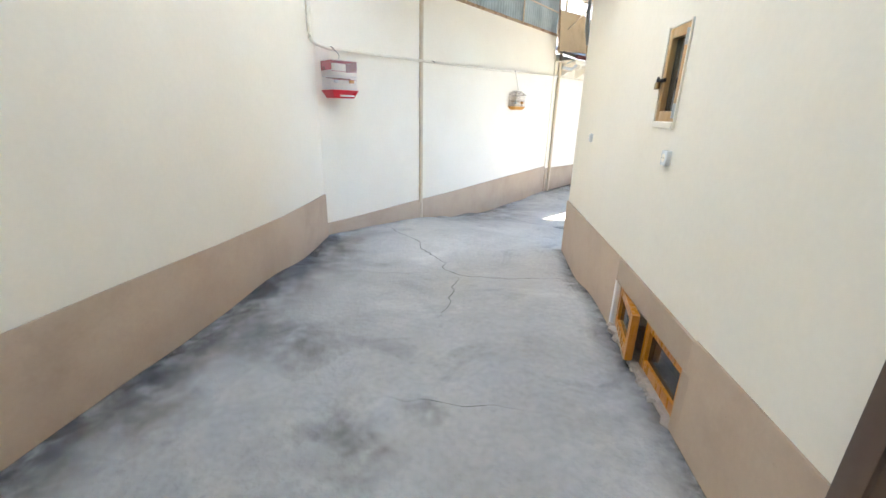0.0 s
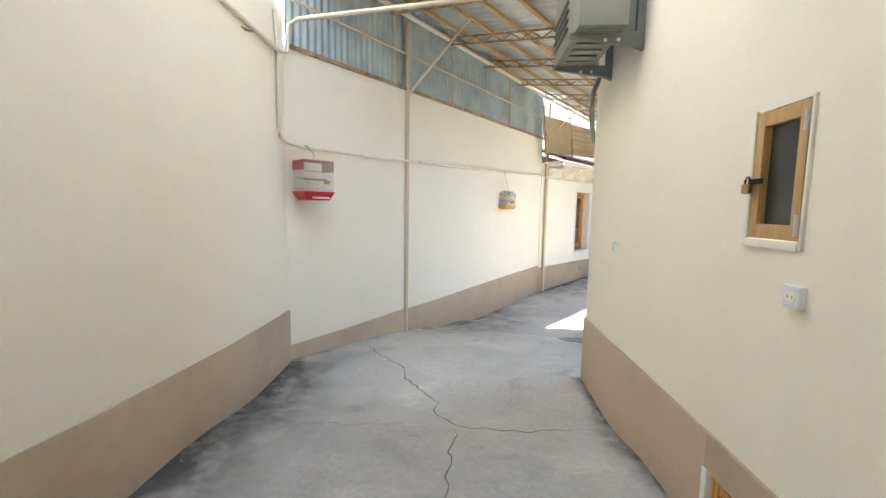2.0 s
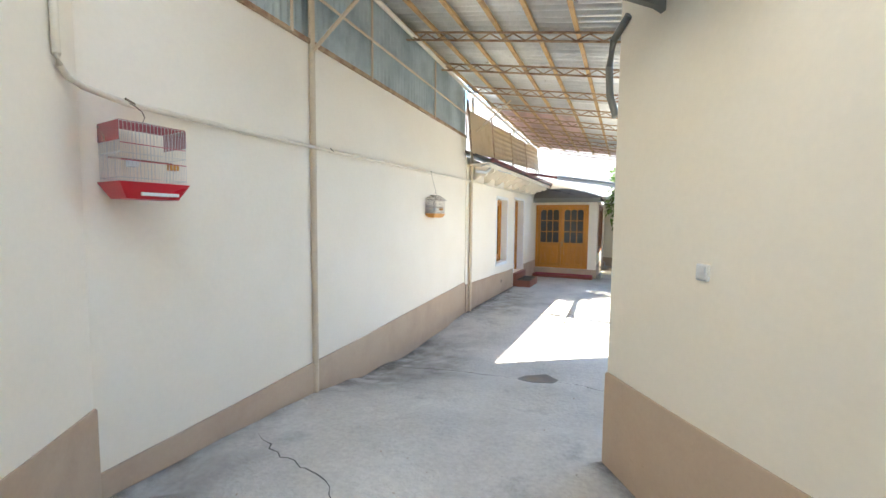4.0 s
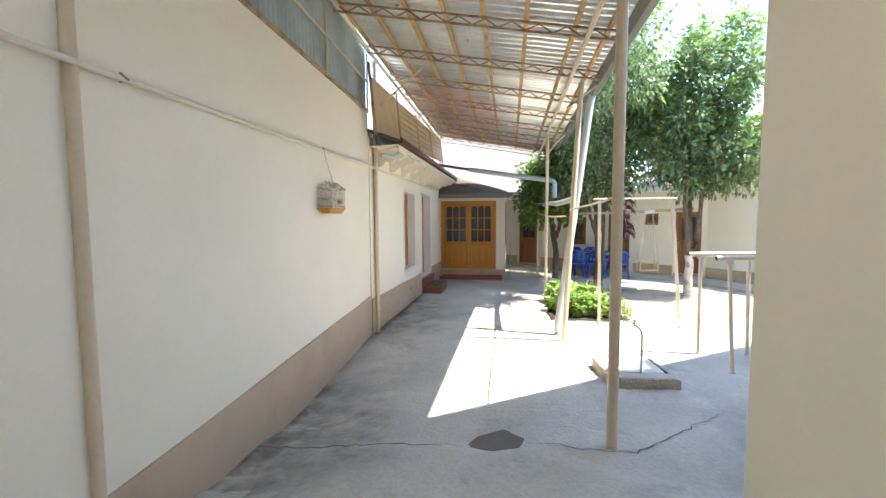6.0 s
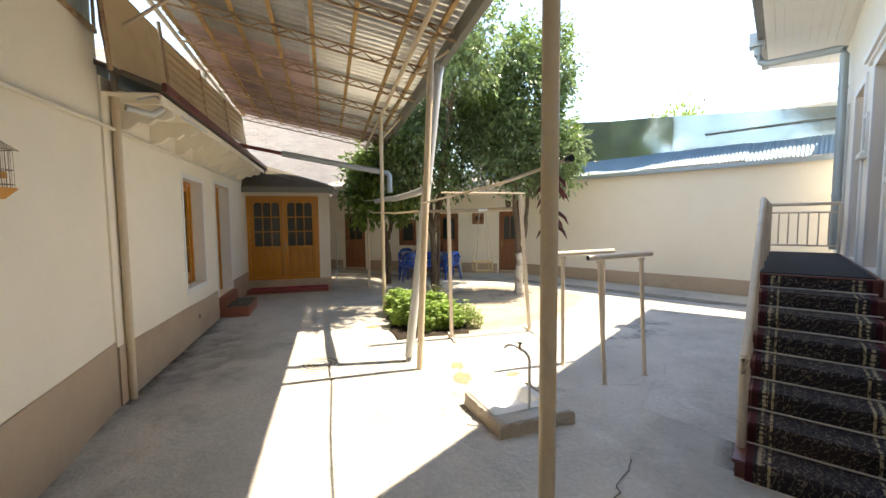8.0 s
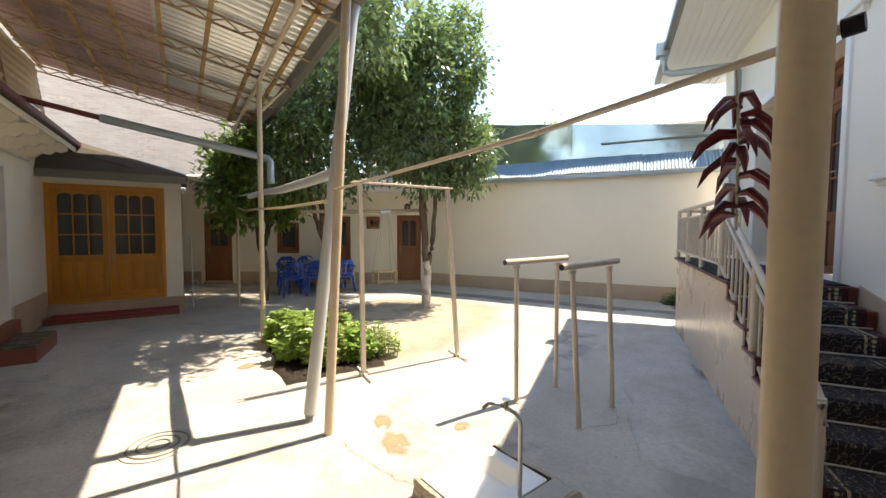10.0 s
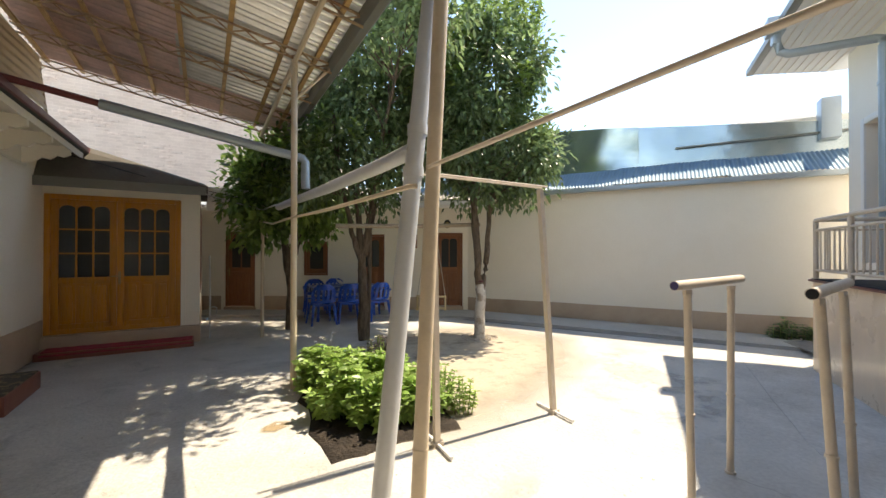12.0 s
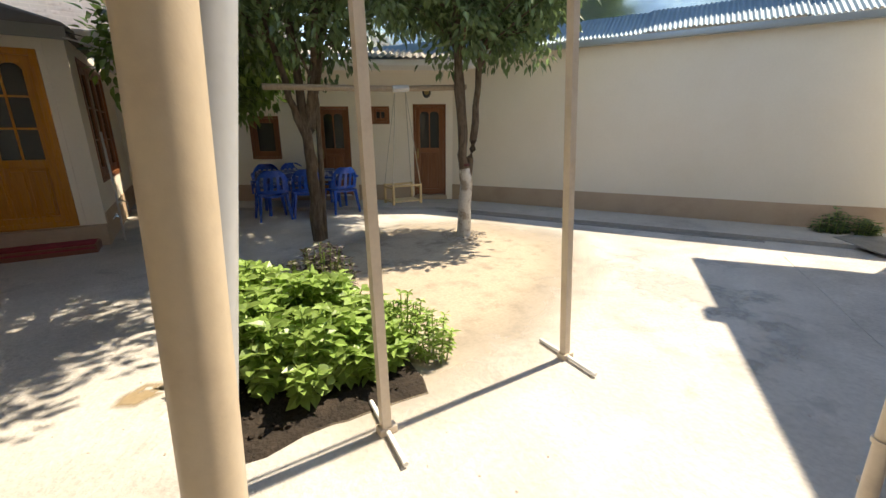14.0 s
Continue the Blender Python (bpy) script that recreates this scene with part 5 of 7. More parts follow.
# side wall: roof edge, corrugated strip, flashing sheets, slate roof behind
SIDE = basis(CORNER, SIDEDIR)           # x towards the house, y behind the wall... outward
k_len = 7.4
sr = thing("side_roof", "blue-grey corrugated roof strip with shiny metal flashing", "roof", SIDE, kind="structure")
for i in range(5):
    bm = bmesh.new()
    x0 = -2.4 + i * (k_len + 2.2) / 5
    corrugated(bm, (x0, -0.10, 2.86 + 0.02 * (i % 2)), (0, 1, 0.62), (1, 0, 0), 0.85, (k_len + 2.2) / 5 + 0.05, 0.066, 0.012, 3, 8, 0.015)
    part("roof_sheet", bm, BLUEROOF, sr, smooth=60)
part("gutter_board", B(-2.4, k_len, -0.16, -0.06, 2.75, 2.84, bev=0.01), PIPEGREY, sr)
xs = [-2.6, -0.6, 1.6, 3.75, 4.45, 7.35]
for i, (a, b) in enumerate(zip(xs, xs[1:])):
    bm = bmesh.new()
    nx, nz = 12, 6
    g_ = [[None] * (nz + 1) for _ in range(nx + 1)]
    for u in range(nx + 1):
        for v_ in range(nz + 1):
            x = a - 0.02 + (b - a + 0.04) * u / nx
            z = 3.22 + (4.58 - 0.108 * x - 3.22) * v_ / nz
            amp = 0.10 if i < 3 else 0.012
            g_[u][v_] = bm.verts.new((x, 0.62 + 0.012 * i + amp * noise.noise(Vector((x * 1.1, z * 1.6, 2.0))), z))
    for u in range(nx):
        for v_ in range(nz):
            bm.faces.new((g_[u][v_], g_[u + 1][v_], g_[u + 1][v_ + 1], g_[u][v_ + 1]))
    part("flashing_sheet", bm, SHINY, sr, smooth=70)
part("seam", B(4.45, 7.30, 0.585, 0.645, 3.62, 3.645), GREYMETAL, sr, smooth=None)
part("end_cap", B(6.68, 6.95, 0.50, 0.80, 3.50, 4.22, bev=0.01), PIPEGREY, sr, "upright grey sheet at the roof's end")
bm = bmesh.new()
for i in range(3):
    corrugated(bm, (3.1 + i * 1.3, 0.9, 3.93 + 0.01 * i), (0, 1, 0.30), (1, 0, 0), 3.0, 1.35, 0.17, 0.03, 2, 8)
solid("neighbour_roof", bm, SLATE, "pale corrugated slate roof beyond the wall", "roof", m=SIDE, smooth=60)
part_ob = solid("wall_neighbour_side", B(-2.6, 7.4, 0.9, 1.2, 0, 4.0), PLASTER, "plain wall of the neighbouring building", "wall", m=SIDE)

# back building eave
bm = bmesh.new()
box(bm, -0.4, 6.9, -0.2, 0.60, 2.58, 2.68, bev=0.01)
solid("back_eave", bm, WHITE, "pale boarded eave of the back building", "eave", m=BACK)
bm = bmesh.new()
corrugated(bm, (-0.6, 0.64, 2.71), (0, -1, 0.25), (1, 0, 0), 3.0, 7.6, 0.13, 0.02, 3, 8)
solid("back_roof", bm, SLATE, "grey corrugated roof of the back building", "roof", m=BACK, smooth=60)

# porch roof: a steep dark sheet, high at the house and falling to the porch corner
bm = bmesh.new()
lo = [bm.verts.new(c) for c in ((-5.0, 14.98, 2.47), (-2.84, 14.98, 2.50), (-2.84, 16.9, 2.50), (-5.0, 16.9, 2.47))]
hi = [bm.verts.new(c) for c in ((-5.0, 14.98, 2.52), (-2.84, 14.98, 2.545), (-2.84, 16.9, 2.66), (-5.0, 16.9, 3.36))]
ridge = [bm.verts.new(c) for c in ((-4.93, 15.36, 3.12), (-4.40, 15.36, 3.06), (-2.90, 15.10, 2.60))]
bm.faces.new(lo)
bm.faces.new((hi[0], hi[1], ridge[2], ridge[1], ridge[0]))
bm.faces.new((ridge[0], ridge[1], ridge[2], hi[2], hi[3]))
bm.faces.new((hi[1], hi[2], ridge[2]))
bm.faces.new((hi[0], ridge[0], hi[3]))
for i in range(4):
    bm.faces.new((lo[i], lo[(i + 1) % 4], hi[(i + 1) % 4], hi[i]))
solid("porch_roof", bm, DARKROOF, "dark grey sheet roof over the porch", "roof", smooth=None)
bm = bmesh.new()
box(bm, -5.0, -2.86, 14.95, 14.978, 2.395, 2.53, bev=0.006)
box(bm, -5.0, -2.88, 15.0, 15.36, 2.475, 2.49)
solid("trim_porch_edge", bm, GREYMETAL, "grey metal edge and soffit of the porch roof", "fascia")
bm = bmesh.new()
box(bm, -2.86, -2.05, 15.4, 19.0, 2.50, 2.60, bev=0.01)
solid("porch_side_eave", bm, WHITE, "pale eave beside the porch", "eave")

# ---- house stairs ----
RISE, RUN, S0 = 0.144, 0.27, 2.55
st = thing("stairs", "maroon painted steps and landing with tan painted side", "stairs", HOUSE, kind="structure")
prof = [(S0 + 0.03, -0.2)]
for i in range(8):
    prof.append((S0 + 0.03 + RUN * i, RISE * (i + 1) - 0.03))
    prof.append((S0 + 0.03 + RUN * (i + 1), RISE * (i + 1) - 0.03) if i < 7 else (7.72, RISE * 8 - 0.03))
prof += [(7.72, -0.2)]
bm = bmesh.new()
a = [bm.verts.new((x, 0.016, z)) for x, z in prof]
b = [bm.verts.new((x, 0.86, z)) for x, z in prof]
bm.faces.new(a)
bm.faces.new(list(reversed(b)))
for k in range(len(prof)):
    bm.faces.new((a[k], a[(k + 1) % len(prof)], b[(k + 1) % len(prof)], b[k]))
part("base", bm, STAIRSIDE, st, "glossy tan painted side", smooth=None)
for i in range(7):
    x = S0 + RUN * i
    bm = bmesh.new()
    box(bm, x - 0.012, x + RUN + 0.03, 0.018, 0.895, RISE * (i + 1) - 0.028, RISE * (i + 1), bev=0.008)
    box(bm, x + 0.005, x + 0.06, 0.019, 0.88, RISE * i, RISE * (i + 1) - 0.029)
    part("step", bm, MAROON, st)
bm = bmesh.new()
box(bm, S0 + RUN * 7 - 0.012, 7.76, 0.018, 0.90, RISE * 8 - 0.028, RISE * 8, bev=0.008)
box(bm, S0 + RUN * 7 + 0.004, S0 + RUN * 7 + 0.06, 0.019, 0.88, RISE * 7, RISE * 8 - 0.029)
part("landing", bm, MAROON, st)
LAND = RISE * 8


def runner(w0, w1, lift, material, nm, parent, label=""):
    pr = []
    for i in range(7):
        x, z = S0 + RUN * i - 0.014, RISE * (i + 1)
        pr += [(x - lift, z - RISE + 0.014), (x - lift, z - 0.01), (x - lift + 0.012, z + lift), (x + RUN - lift * 0.2 - 0.012, z + lift)]
    pr += [(S0 + RUN * 7 - 0.014 - lift, LAND - RISE + 0.014), (S0 + RUN * 7 - 0.014 - lift, LAND - 0.012)]
    bm = bmesh.new()
    prev = None
    for x, z in pr:
        cur = [bm.verts.new((x, w, z)) for w in (w0, w1)]
        if prev:
            bm.faces.new((prev[0], prev[1], cur[1], cur[0]))
        prev = cur
    return part(nm, bm, material, parent, label, smooth=25)


rn = thing("stair_carpet", "dark patterned stair runner held by metal rods", "carpet", HOUSE)
runner(0.085, 0.825, 0.010, CARPETRED, "maroon_edge", rn)
runner(0.125, 0.785, 0.013, CARPET, "field", rn)
for w in (0.142, 0.732):
    runner(w, w + 0.036, 0.016, CARPETCHAIN, "chain_border", rn, "cream chain-patterned border")
for w in (0.196, 0.698):
    runner(w, w + 0.016, 0.016, CARPETEDGE, "border", rn, "cream border line")
for i in range(8):
    x, z = S0 + RUN * i - 0.03, RISE * i + 0.02
    part("stair_rod", T([(x, 0.05, z), (x, 0.85, z)], 0.007, 8), WIREWHITE, rn, "thin pale metal stair rod")
bm = bmesh.new()
box(bm, S0 + RUN * 7 + 0.02, 7.70, 0.06, 0.885, LAND + 0.001, LAND + 0.012, bev=0.004)
lr = part("landing_rug", bm, BLACKRUG)
lr.matrix_basis = HOUSE
tagged(lr, "black rug covering the stair landing", "rug")


def railing():
    t = thing("stair_railing", "beige painted steel railing along stairs and landing", "railing", HOUSE)
    W = 0.86
    top = lambda s: 1.89 if s >= 4.82 else 1.89 - (4.82 - s) * RISE / RUN
    floor_ = lambda s: LAND if s >= 4.44 else RISE * (int((s - S0) / RUN) + 1)
    part("handrail", T([(2.70, W, top(2.70) - 0.10), (2.72, W, top(2.72) - 0.02), (2.80, W, top(2.80)), (4.76, W, top(4.76)), (4.84, W, 1.89), (7.62, W, 1.895), (7.64, W - 0.02, 1.895), (7.64, 0.06, 1.895)], 0.024, 10), STEELPINK, t)
    for s in (2.74, 3.78, 4.82, 5.76, 6.72, 7.63):
        part("post", T([(s, W, floor_(s)), (s, W, top(s))], 0.028, 10), STEELPINK, t)
    part("post", T([(7.64, 0.06, LAND), (7.64, 0.06, 1.895)], 0.022, 10), STEELPINK, t)
    for up, lo in ((-0.12, 0), (-0.62, 0)):
        part("rail", T([(2.76, W, top(2.76) + up), (4.82, W, 1.89 + up), (7.62, W, 1.89 + up)], 0.015, 8), STEELPINK, t)
        part("rail", T([(7.64, W, 1.89 + up), (7.64, 0.06, 1.89 + up)], 0.013, 8), STEELPINK, t)
    s = 2.88
    while s < 7.6:
        if all(abs(s - q) > 0.05 for q in (2.74, 3.78, 4.82, 5.76, 6.72, 7.63)):
            part("baluster", T([(s, W, top(s) - 0.62), (s, W, top(s) - 0.12)], 0.010, 6, False), STEELPINK, t)
        s += 0.128
    for k in range(1, 7):
        w = 0.06 + (W - 0.06) * k / 7
        part("baluster", T([(7.64, w, 1.27), (7.64, w, 1.77)], 0.009, 6, False), STEELPINK, t)


railing()


# ---- pipes ----
def pipe(name, pts, r, material, label, seg=10, category="pipe"):
    ob = part(name, T(pts, r, seg), material)
    return tagged(ob, label, category)


wp = lambda y, out=0.035: wx(y) + out
pipe("wall_pipe", [(-4.42, 2.70, 3.55), (-4.45, 2.74, 3.25), (-4.45, 2.74, 2.53), (-4.455, 2.75, 2.48), (-4.475, 2.785, 2.445), (-4.51, 2.86, 2.425), (wp(3.1), 3.1, 2.415), (wp(4.6), 4.6, 2.44), (wp(7.2), 7.2, 2.50), (wp(8.9), 8.9, 2.56), (-4.86, 9.3, 2.55), (-4.87, 14.6, 2.60)],
     0.017, WALLPIPE, "thin cream painted gas pipe along the wall")
pipe("wall_pipe", [(-3.20, 1.20, 3.22), (-3.98, 2.16, 3.22), (-4.46, 2.78, 3.22), (-4.50, 2.86, 3.25), (-4.50, 2.88, 3.50), (-4.42, 2.93, 3.55), (-2.35, 4.05, 3.62)], 0.020, WALLPIPE, "cream painted pipe crossing above the passage")
for y, z in ((3.13, 2.415), (4.9, 2.44), (7.27, 2.50)):
    pipe("pipe_hook", [(wp(y, 0.0), y, z), (wp(y, 0.05), y, z + 0.005), (wp(y, 0.06), y - 0.05, z + 0.02)], 0.006, WIREDARK, "small rusty wall hook", 6, "hook")
pipe("wall_hook", [(-4.13 + 0.03, 2.29, 3.16), (-4.06, 2.33, 3.15), (-4.08, 2.2, 3.17)], 0.007, WIREDARK, "rusty nail in the wall", 6, "hook")
t = thing("drainpipe", "grey drainpipe leaning beside the canopy post", "drainpipe")
part("shaft", T([(-1.61, 9.58, 3.62), (-1.64, 9.58, 3.50), (-2.10, 9.38, 0.06), (-2.12, 9.36, -0.02)], 0.053, 14), SLEEVE, t)
for z in (1.95, 2.20):
    f = (3.5 - z) / 3.44
    part("socket_ring", T([(-1.64 - 0.46 * f, 9.58 - 0.20 * f, z - 0.03), (-1.64 - 0.46 * f, 9.58 - 0.20 * f, z + 0.03)], 0.060, 14), SLEEVE, t)
t = thing("heating_pipe", "dark red pipe running into a grey insulated pipe", "pipe")
part("red_run", T([(-5.0, 12.55, 3.13), (-4.41, 12.4, 3.02), (-3.72, 12.4, 2.90)], 0.032, 10), REDPIPE, t)
part("sleeve", T([(-3.75, 12.4, 2.905), (-1.98, 12.4, 2.62), (-1.88, 12.38, 2.60), (-1.85, 12.37, 2.55), (-1.85, 12.36, 2.24)], 0.052, 12), PIPEGREY, t)
part("sleeve", T([(-1.98, 13.5, 2.12), (-1.93, 12.6, 2.12), (-1.92, 12.0, 2.10), (-1.95, 11.0, 2.05), (-1.88, 10.0, 2.06), (-1.86, 9.62, 2.07), (-1.845, 9.50, 2.08)], 0.046, 12), SLEEVE, t)
pipe("thin_pipe", [(-2.06, 15.1, 2.02), (-2.06, 13.5, 1.88), (-2.10, 12.0, 1.85), (-2.10, 10.3, 1.80), (-2.05, 9.13, 1.80), (-2.03, 9.09, 1.80)], 0.012, STEELPAINT, "thin cream pipe tied between the posts")
t = thing("clothes_bar", "long beige pipe fixed between two posts", "pipe")
part("bar", T([(-1.99, 9.05, 1.885), (-1.99, 8.0, 1.90), (-1.98, 7.0, 1.915), (-1.97, 6.27, 1.96)], 0.0092, 12), STEELPINK, t)
part("joint", T([(-1.98, 7.03, 1.914), (-1.98, 6.99, 1.916)], 0.0115, 12), STEELPINK, t)
part("cap", T([(-1.97, 6.27, 1.96), (-1.968, 6.24, 1.962)], 0.017, 12), BLACKMETAL, t, "black end cap")
pipe("wire", [(-4.9, 15.0, 2.95), (-3.6, 15.05, 2.62), (-2.03, 15.07, 2.34)], 0.006, BLACKMETAL, "thin black cable over the porch", 5, "cable")
pipe("wire", [(-2.9, 14.96, 2.42), (-2.04, 14.9, 2.20), (-2.0, 13.5, 2.16)], 0.010, SLEEVE, "grey cable from porch to post", 6, "cable")


# ---- steel frames in the yard ----
def bar_frame(x0, x1, y0, y1, z, label, cap, feet):
    t = thing("exercise_bar", label, "exercise bar", None, "parallel bars")
    dx, dy = x1 - x0, y1 - y0
    for f, (fx, fy) in zip((0.17, 0.83), feet):
        x, y = x0 + dx * f, y0 + dy * f
        mx, my = x + (fx - x) * 0.52, y + (fy - y) * 0.52
        part("post", T([(fx, fy, -0.02), (mx, my, 0.55), (x, y, z - 0.05)], 0.022, 12), STEELPINK, t)
        part("weld_ring", T([(mx, my, 0.53), (mx, my, 0.545)], 0.0275, 12), STEELPINK, t)
        part("foot_plate", T([(fx, fy, 0.0), (fx, fy, 0.012)], 0.034, 12), STEELPINK, t)
        part("lug", B(x - 0.035, x + 0.035, y - 0.012, y + 0.012, z - 0.06, z - 0.03, bev=0.004), STEELPINK, t)
    part("bar", T([(x0, y0, z), (x1, y1, z + 0.012)], 0.028, 14), STEELPINK, t)
    part("end_plug", T([(x0 - 0.004 * dx, y0 - 0.004 * dy, z), (x0 + 0.02, y0, z)], 0.024, 14), cap, t, "open pipe end")


bar_frame(-0.552, 0.30, 8.733, 8.76, 1.30, "beige painted parallel bar on two posts", mat("violet_plug", (0.06, 0.05, 0.16), 0.5, 0, 0.1, 5, 40, 0.05), ((-0.41, 8.712), (0.20, 8.783)))
bar_frame(-0.505, 0.368, 8.137, 8.24, 1.305, "beige painted parallel bar on slightly bent posts", BLACKMETAL, ((-0.311, 8.09), (0.274, 8.188)))

t = thing("clothesline_frame", "beige square steel frame on crossed feet", "clothes frame")
for xb, xt in ((-1.335, -1.37), (-0.092, -0.262)):
    bm = bmesh.new()
    vs = []
    for (cx, z) in ((xb, 0.0), (xt, 2.06)):
        vs.append([bm.verts.new((cx + a * 0.022, 10.11 + b * 0.022, z)) for a, b in ((-1, -1), (1, -1), (1, 1), (-1, 1))])
    for k in range(4):
        bm.faces.new((vs[0][k], vs[0][(k + 1) % 4], vs[1][(k + 1) % 4], vs[1][k]))
    bm.faces.new(vs[0])
    bm.faces.new(vs[1])
    part("post", bm, STEELPINK, t, smooth=None)
    part("foot", T([(xb - 0.02, 9.86, 0.022), (xb, 10.11, 0.022), (xb + 0.02, 10.34, 0.018)], 0.013, 8), WHITE, t, "whitish painted foot")
    part("foot_joint", B(xb - 0.04, xb + 0.05, 10.08, 10.14, 0.0, 0.04, bev=0.006), STEELPINK, t)
for dy in (-0.035, 0.035):
    part("top_bar", T([(-1.46, 10.11 + dy, 2.085), (-0.20, 10.12 + dy, 2.085)], 0.009, 8), STEELPINK, t)

# ---- yard sink ----
SINK = basis((-1.475, 7.765), (0.995, 0.10)) @ Matrix.Diagonal((1, 1, 0.65, 1))
t = thing("yard_sink", "white enamel sink set in a rough concrete block", "sink", SINK)
bm = bmesh.new()
rnd = random.Random(3)
ring = []
n = 40
for i in range(n):
    a = 2 * math.pi * i / n
    cx, cy = math.cos(a), math.sin(a)
    k = 0.34 / max(abs(cx), abs(cy))
    ring.append((cx * k + rnd.uniform(-0.012, 0.012), cy * k + rnd.uniform(-0.012, 0.012)))
lv = [(1.02, -0.03), (1.0, 0.09), (1.01, 0.15), (0.985, 0.185), (0.88, 0.19), (0.3, 0.19)]
rows = [[bm.verts.new((x * f + (rnd.uniform(-0.008, 0.008) if 0 < j < 3 else 0), y * f + (rnd.uniform(-0.008, 0.008) if 0 < j < 3 else 0), z)) for x, y in ring] for j, (f, z) in enumerate(lv)]
for r, s in zip(rows[:-1], rows[1:-1]):
    for k in range(n):
        bm.faces.new((r[k], r[(k + 1) % n], s[(k + 1) % n], s[k]))
part("block", bm, RUBBLE, t, "rough broken concrete block")
bm = bmesh.new()
sx, sy = 0.265, 0.27
outer = [(-sx, -sy + 0.09), (sx, -sy + 0.09), (sx, sy), (-sx, sy)]
def rr(w, h, cx, cy, r, z, n=5):
    out = []
    for qx, qy, a0 in ((1, 1, 0), (-1, 1, 90), (-1, -1, 180), (1, -1, 270)):
        for i in range(n + 1):
            a = radians(a0 + 90 * i / n)
            out.append((cx + qx * (w - r) + r * math.cos(a), cy + qy * (h - r) + r * math.sin(a), z))
    return out
loops = [rr(0.285, 0.245, -0.02, 0.07, 0.02, 0.188), rr(0.285, 0.245, -0.02, 0.07, 0.02, 0.204), rr(0.275, 0.235, -0.02, 0.07, 0.025, 0.208), rr(0.20, 0.165, -0.01, 0.08, 0.06, 0.204), rr(0.19, 0.155, -0.01, 0.08, 0.06, 0.17), rr(0.15, 0.12, -0.01, 0.08, 0.06, 0.07), rr(0.05, 0.05, -0.01, 0.08, 0.04, 0.06)]
vr = [[bm.verts.new(p) for p in lp_] for lp_ in loops]
for r, s in zip(vr, vr[1:]):
    for k in range(len(r)):
        bm.faces.new((r[k], r[(k + 1) % len(r)], s[(k + 1) % len(r)], s[k]))
bm.faces.new(vr[-1])
part("basin", bm, CERAMIC, t, "white enamel basin")
bm = bmesh.new()
box(bm, -0.30, 0.31, -0.32, -0.18, 0.186, 0.196, bev=0.003)
part("tile_edge", bm, WALKWAY, t)
t = thing("yard_tap", "old bent standpipe tap beside the sink", "tap", Matrix.Translation((-1.438, 7.60, 0.0)) @ Matrix.Diagonal((0.85, 1, 0.91, 1)))
part("standpipe", T([(0, 0, 0.0), (0, 0, 0.58), (-0.005, 0.005, 0.62), (-0.03, 0.02, 0.66), (-0.075, 0.05, 0.69)], 0.014, 10), SLEEVE, t)
part("spout", T([(-0.07, 0.046, 0.688), (-0.13, 0.08, 0.715), (-0.17, 0.10, 0.715), (-0.19, 0.115, 0.695), (-0.195, 0.118, 0.68)], 0.011, 10), CHROME, t)
part("valve", T([(-0.075, 0.05, 0.675), (-0.075, 0.05, 0.735)], 0.012, 10), BRASS, t)
part("tap_wheel", T([(-0.075, 0.05, 0.735), (-0.075, 0.05, 0.743)], 0.026, 12), CHROME, t)

# manhole cover
t = thing("manhole_cover", "round grey iron manhole cover in the concrete", "manhole", Matrix.Translation((-3.14, 9.58, 0.002)))
part("rim", T([(0, 0, -0.01), (0, 0, 0.006)], 0.235, 32), WALKWAY, t)
for r in (0.19, 0.13, 0.07):
    bm = bmesh.new()
    tube(bm, [(r * math.cos(a * math.pi / 14), r * math.sin(a * math.pi / 14), 0.007) for a in range(29)], 0.008, 6)
    part("ring", bm, CONCRETE_D, t)


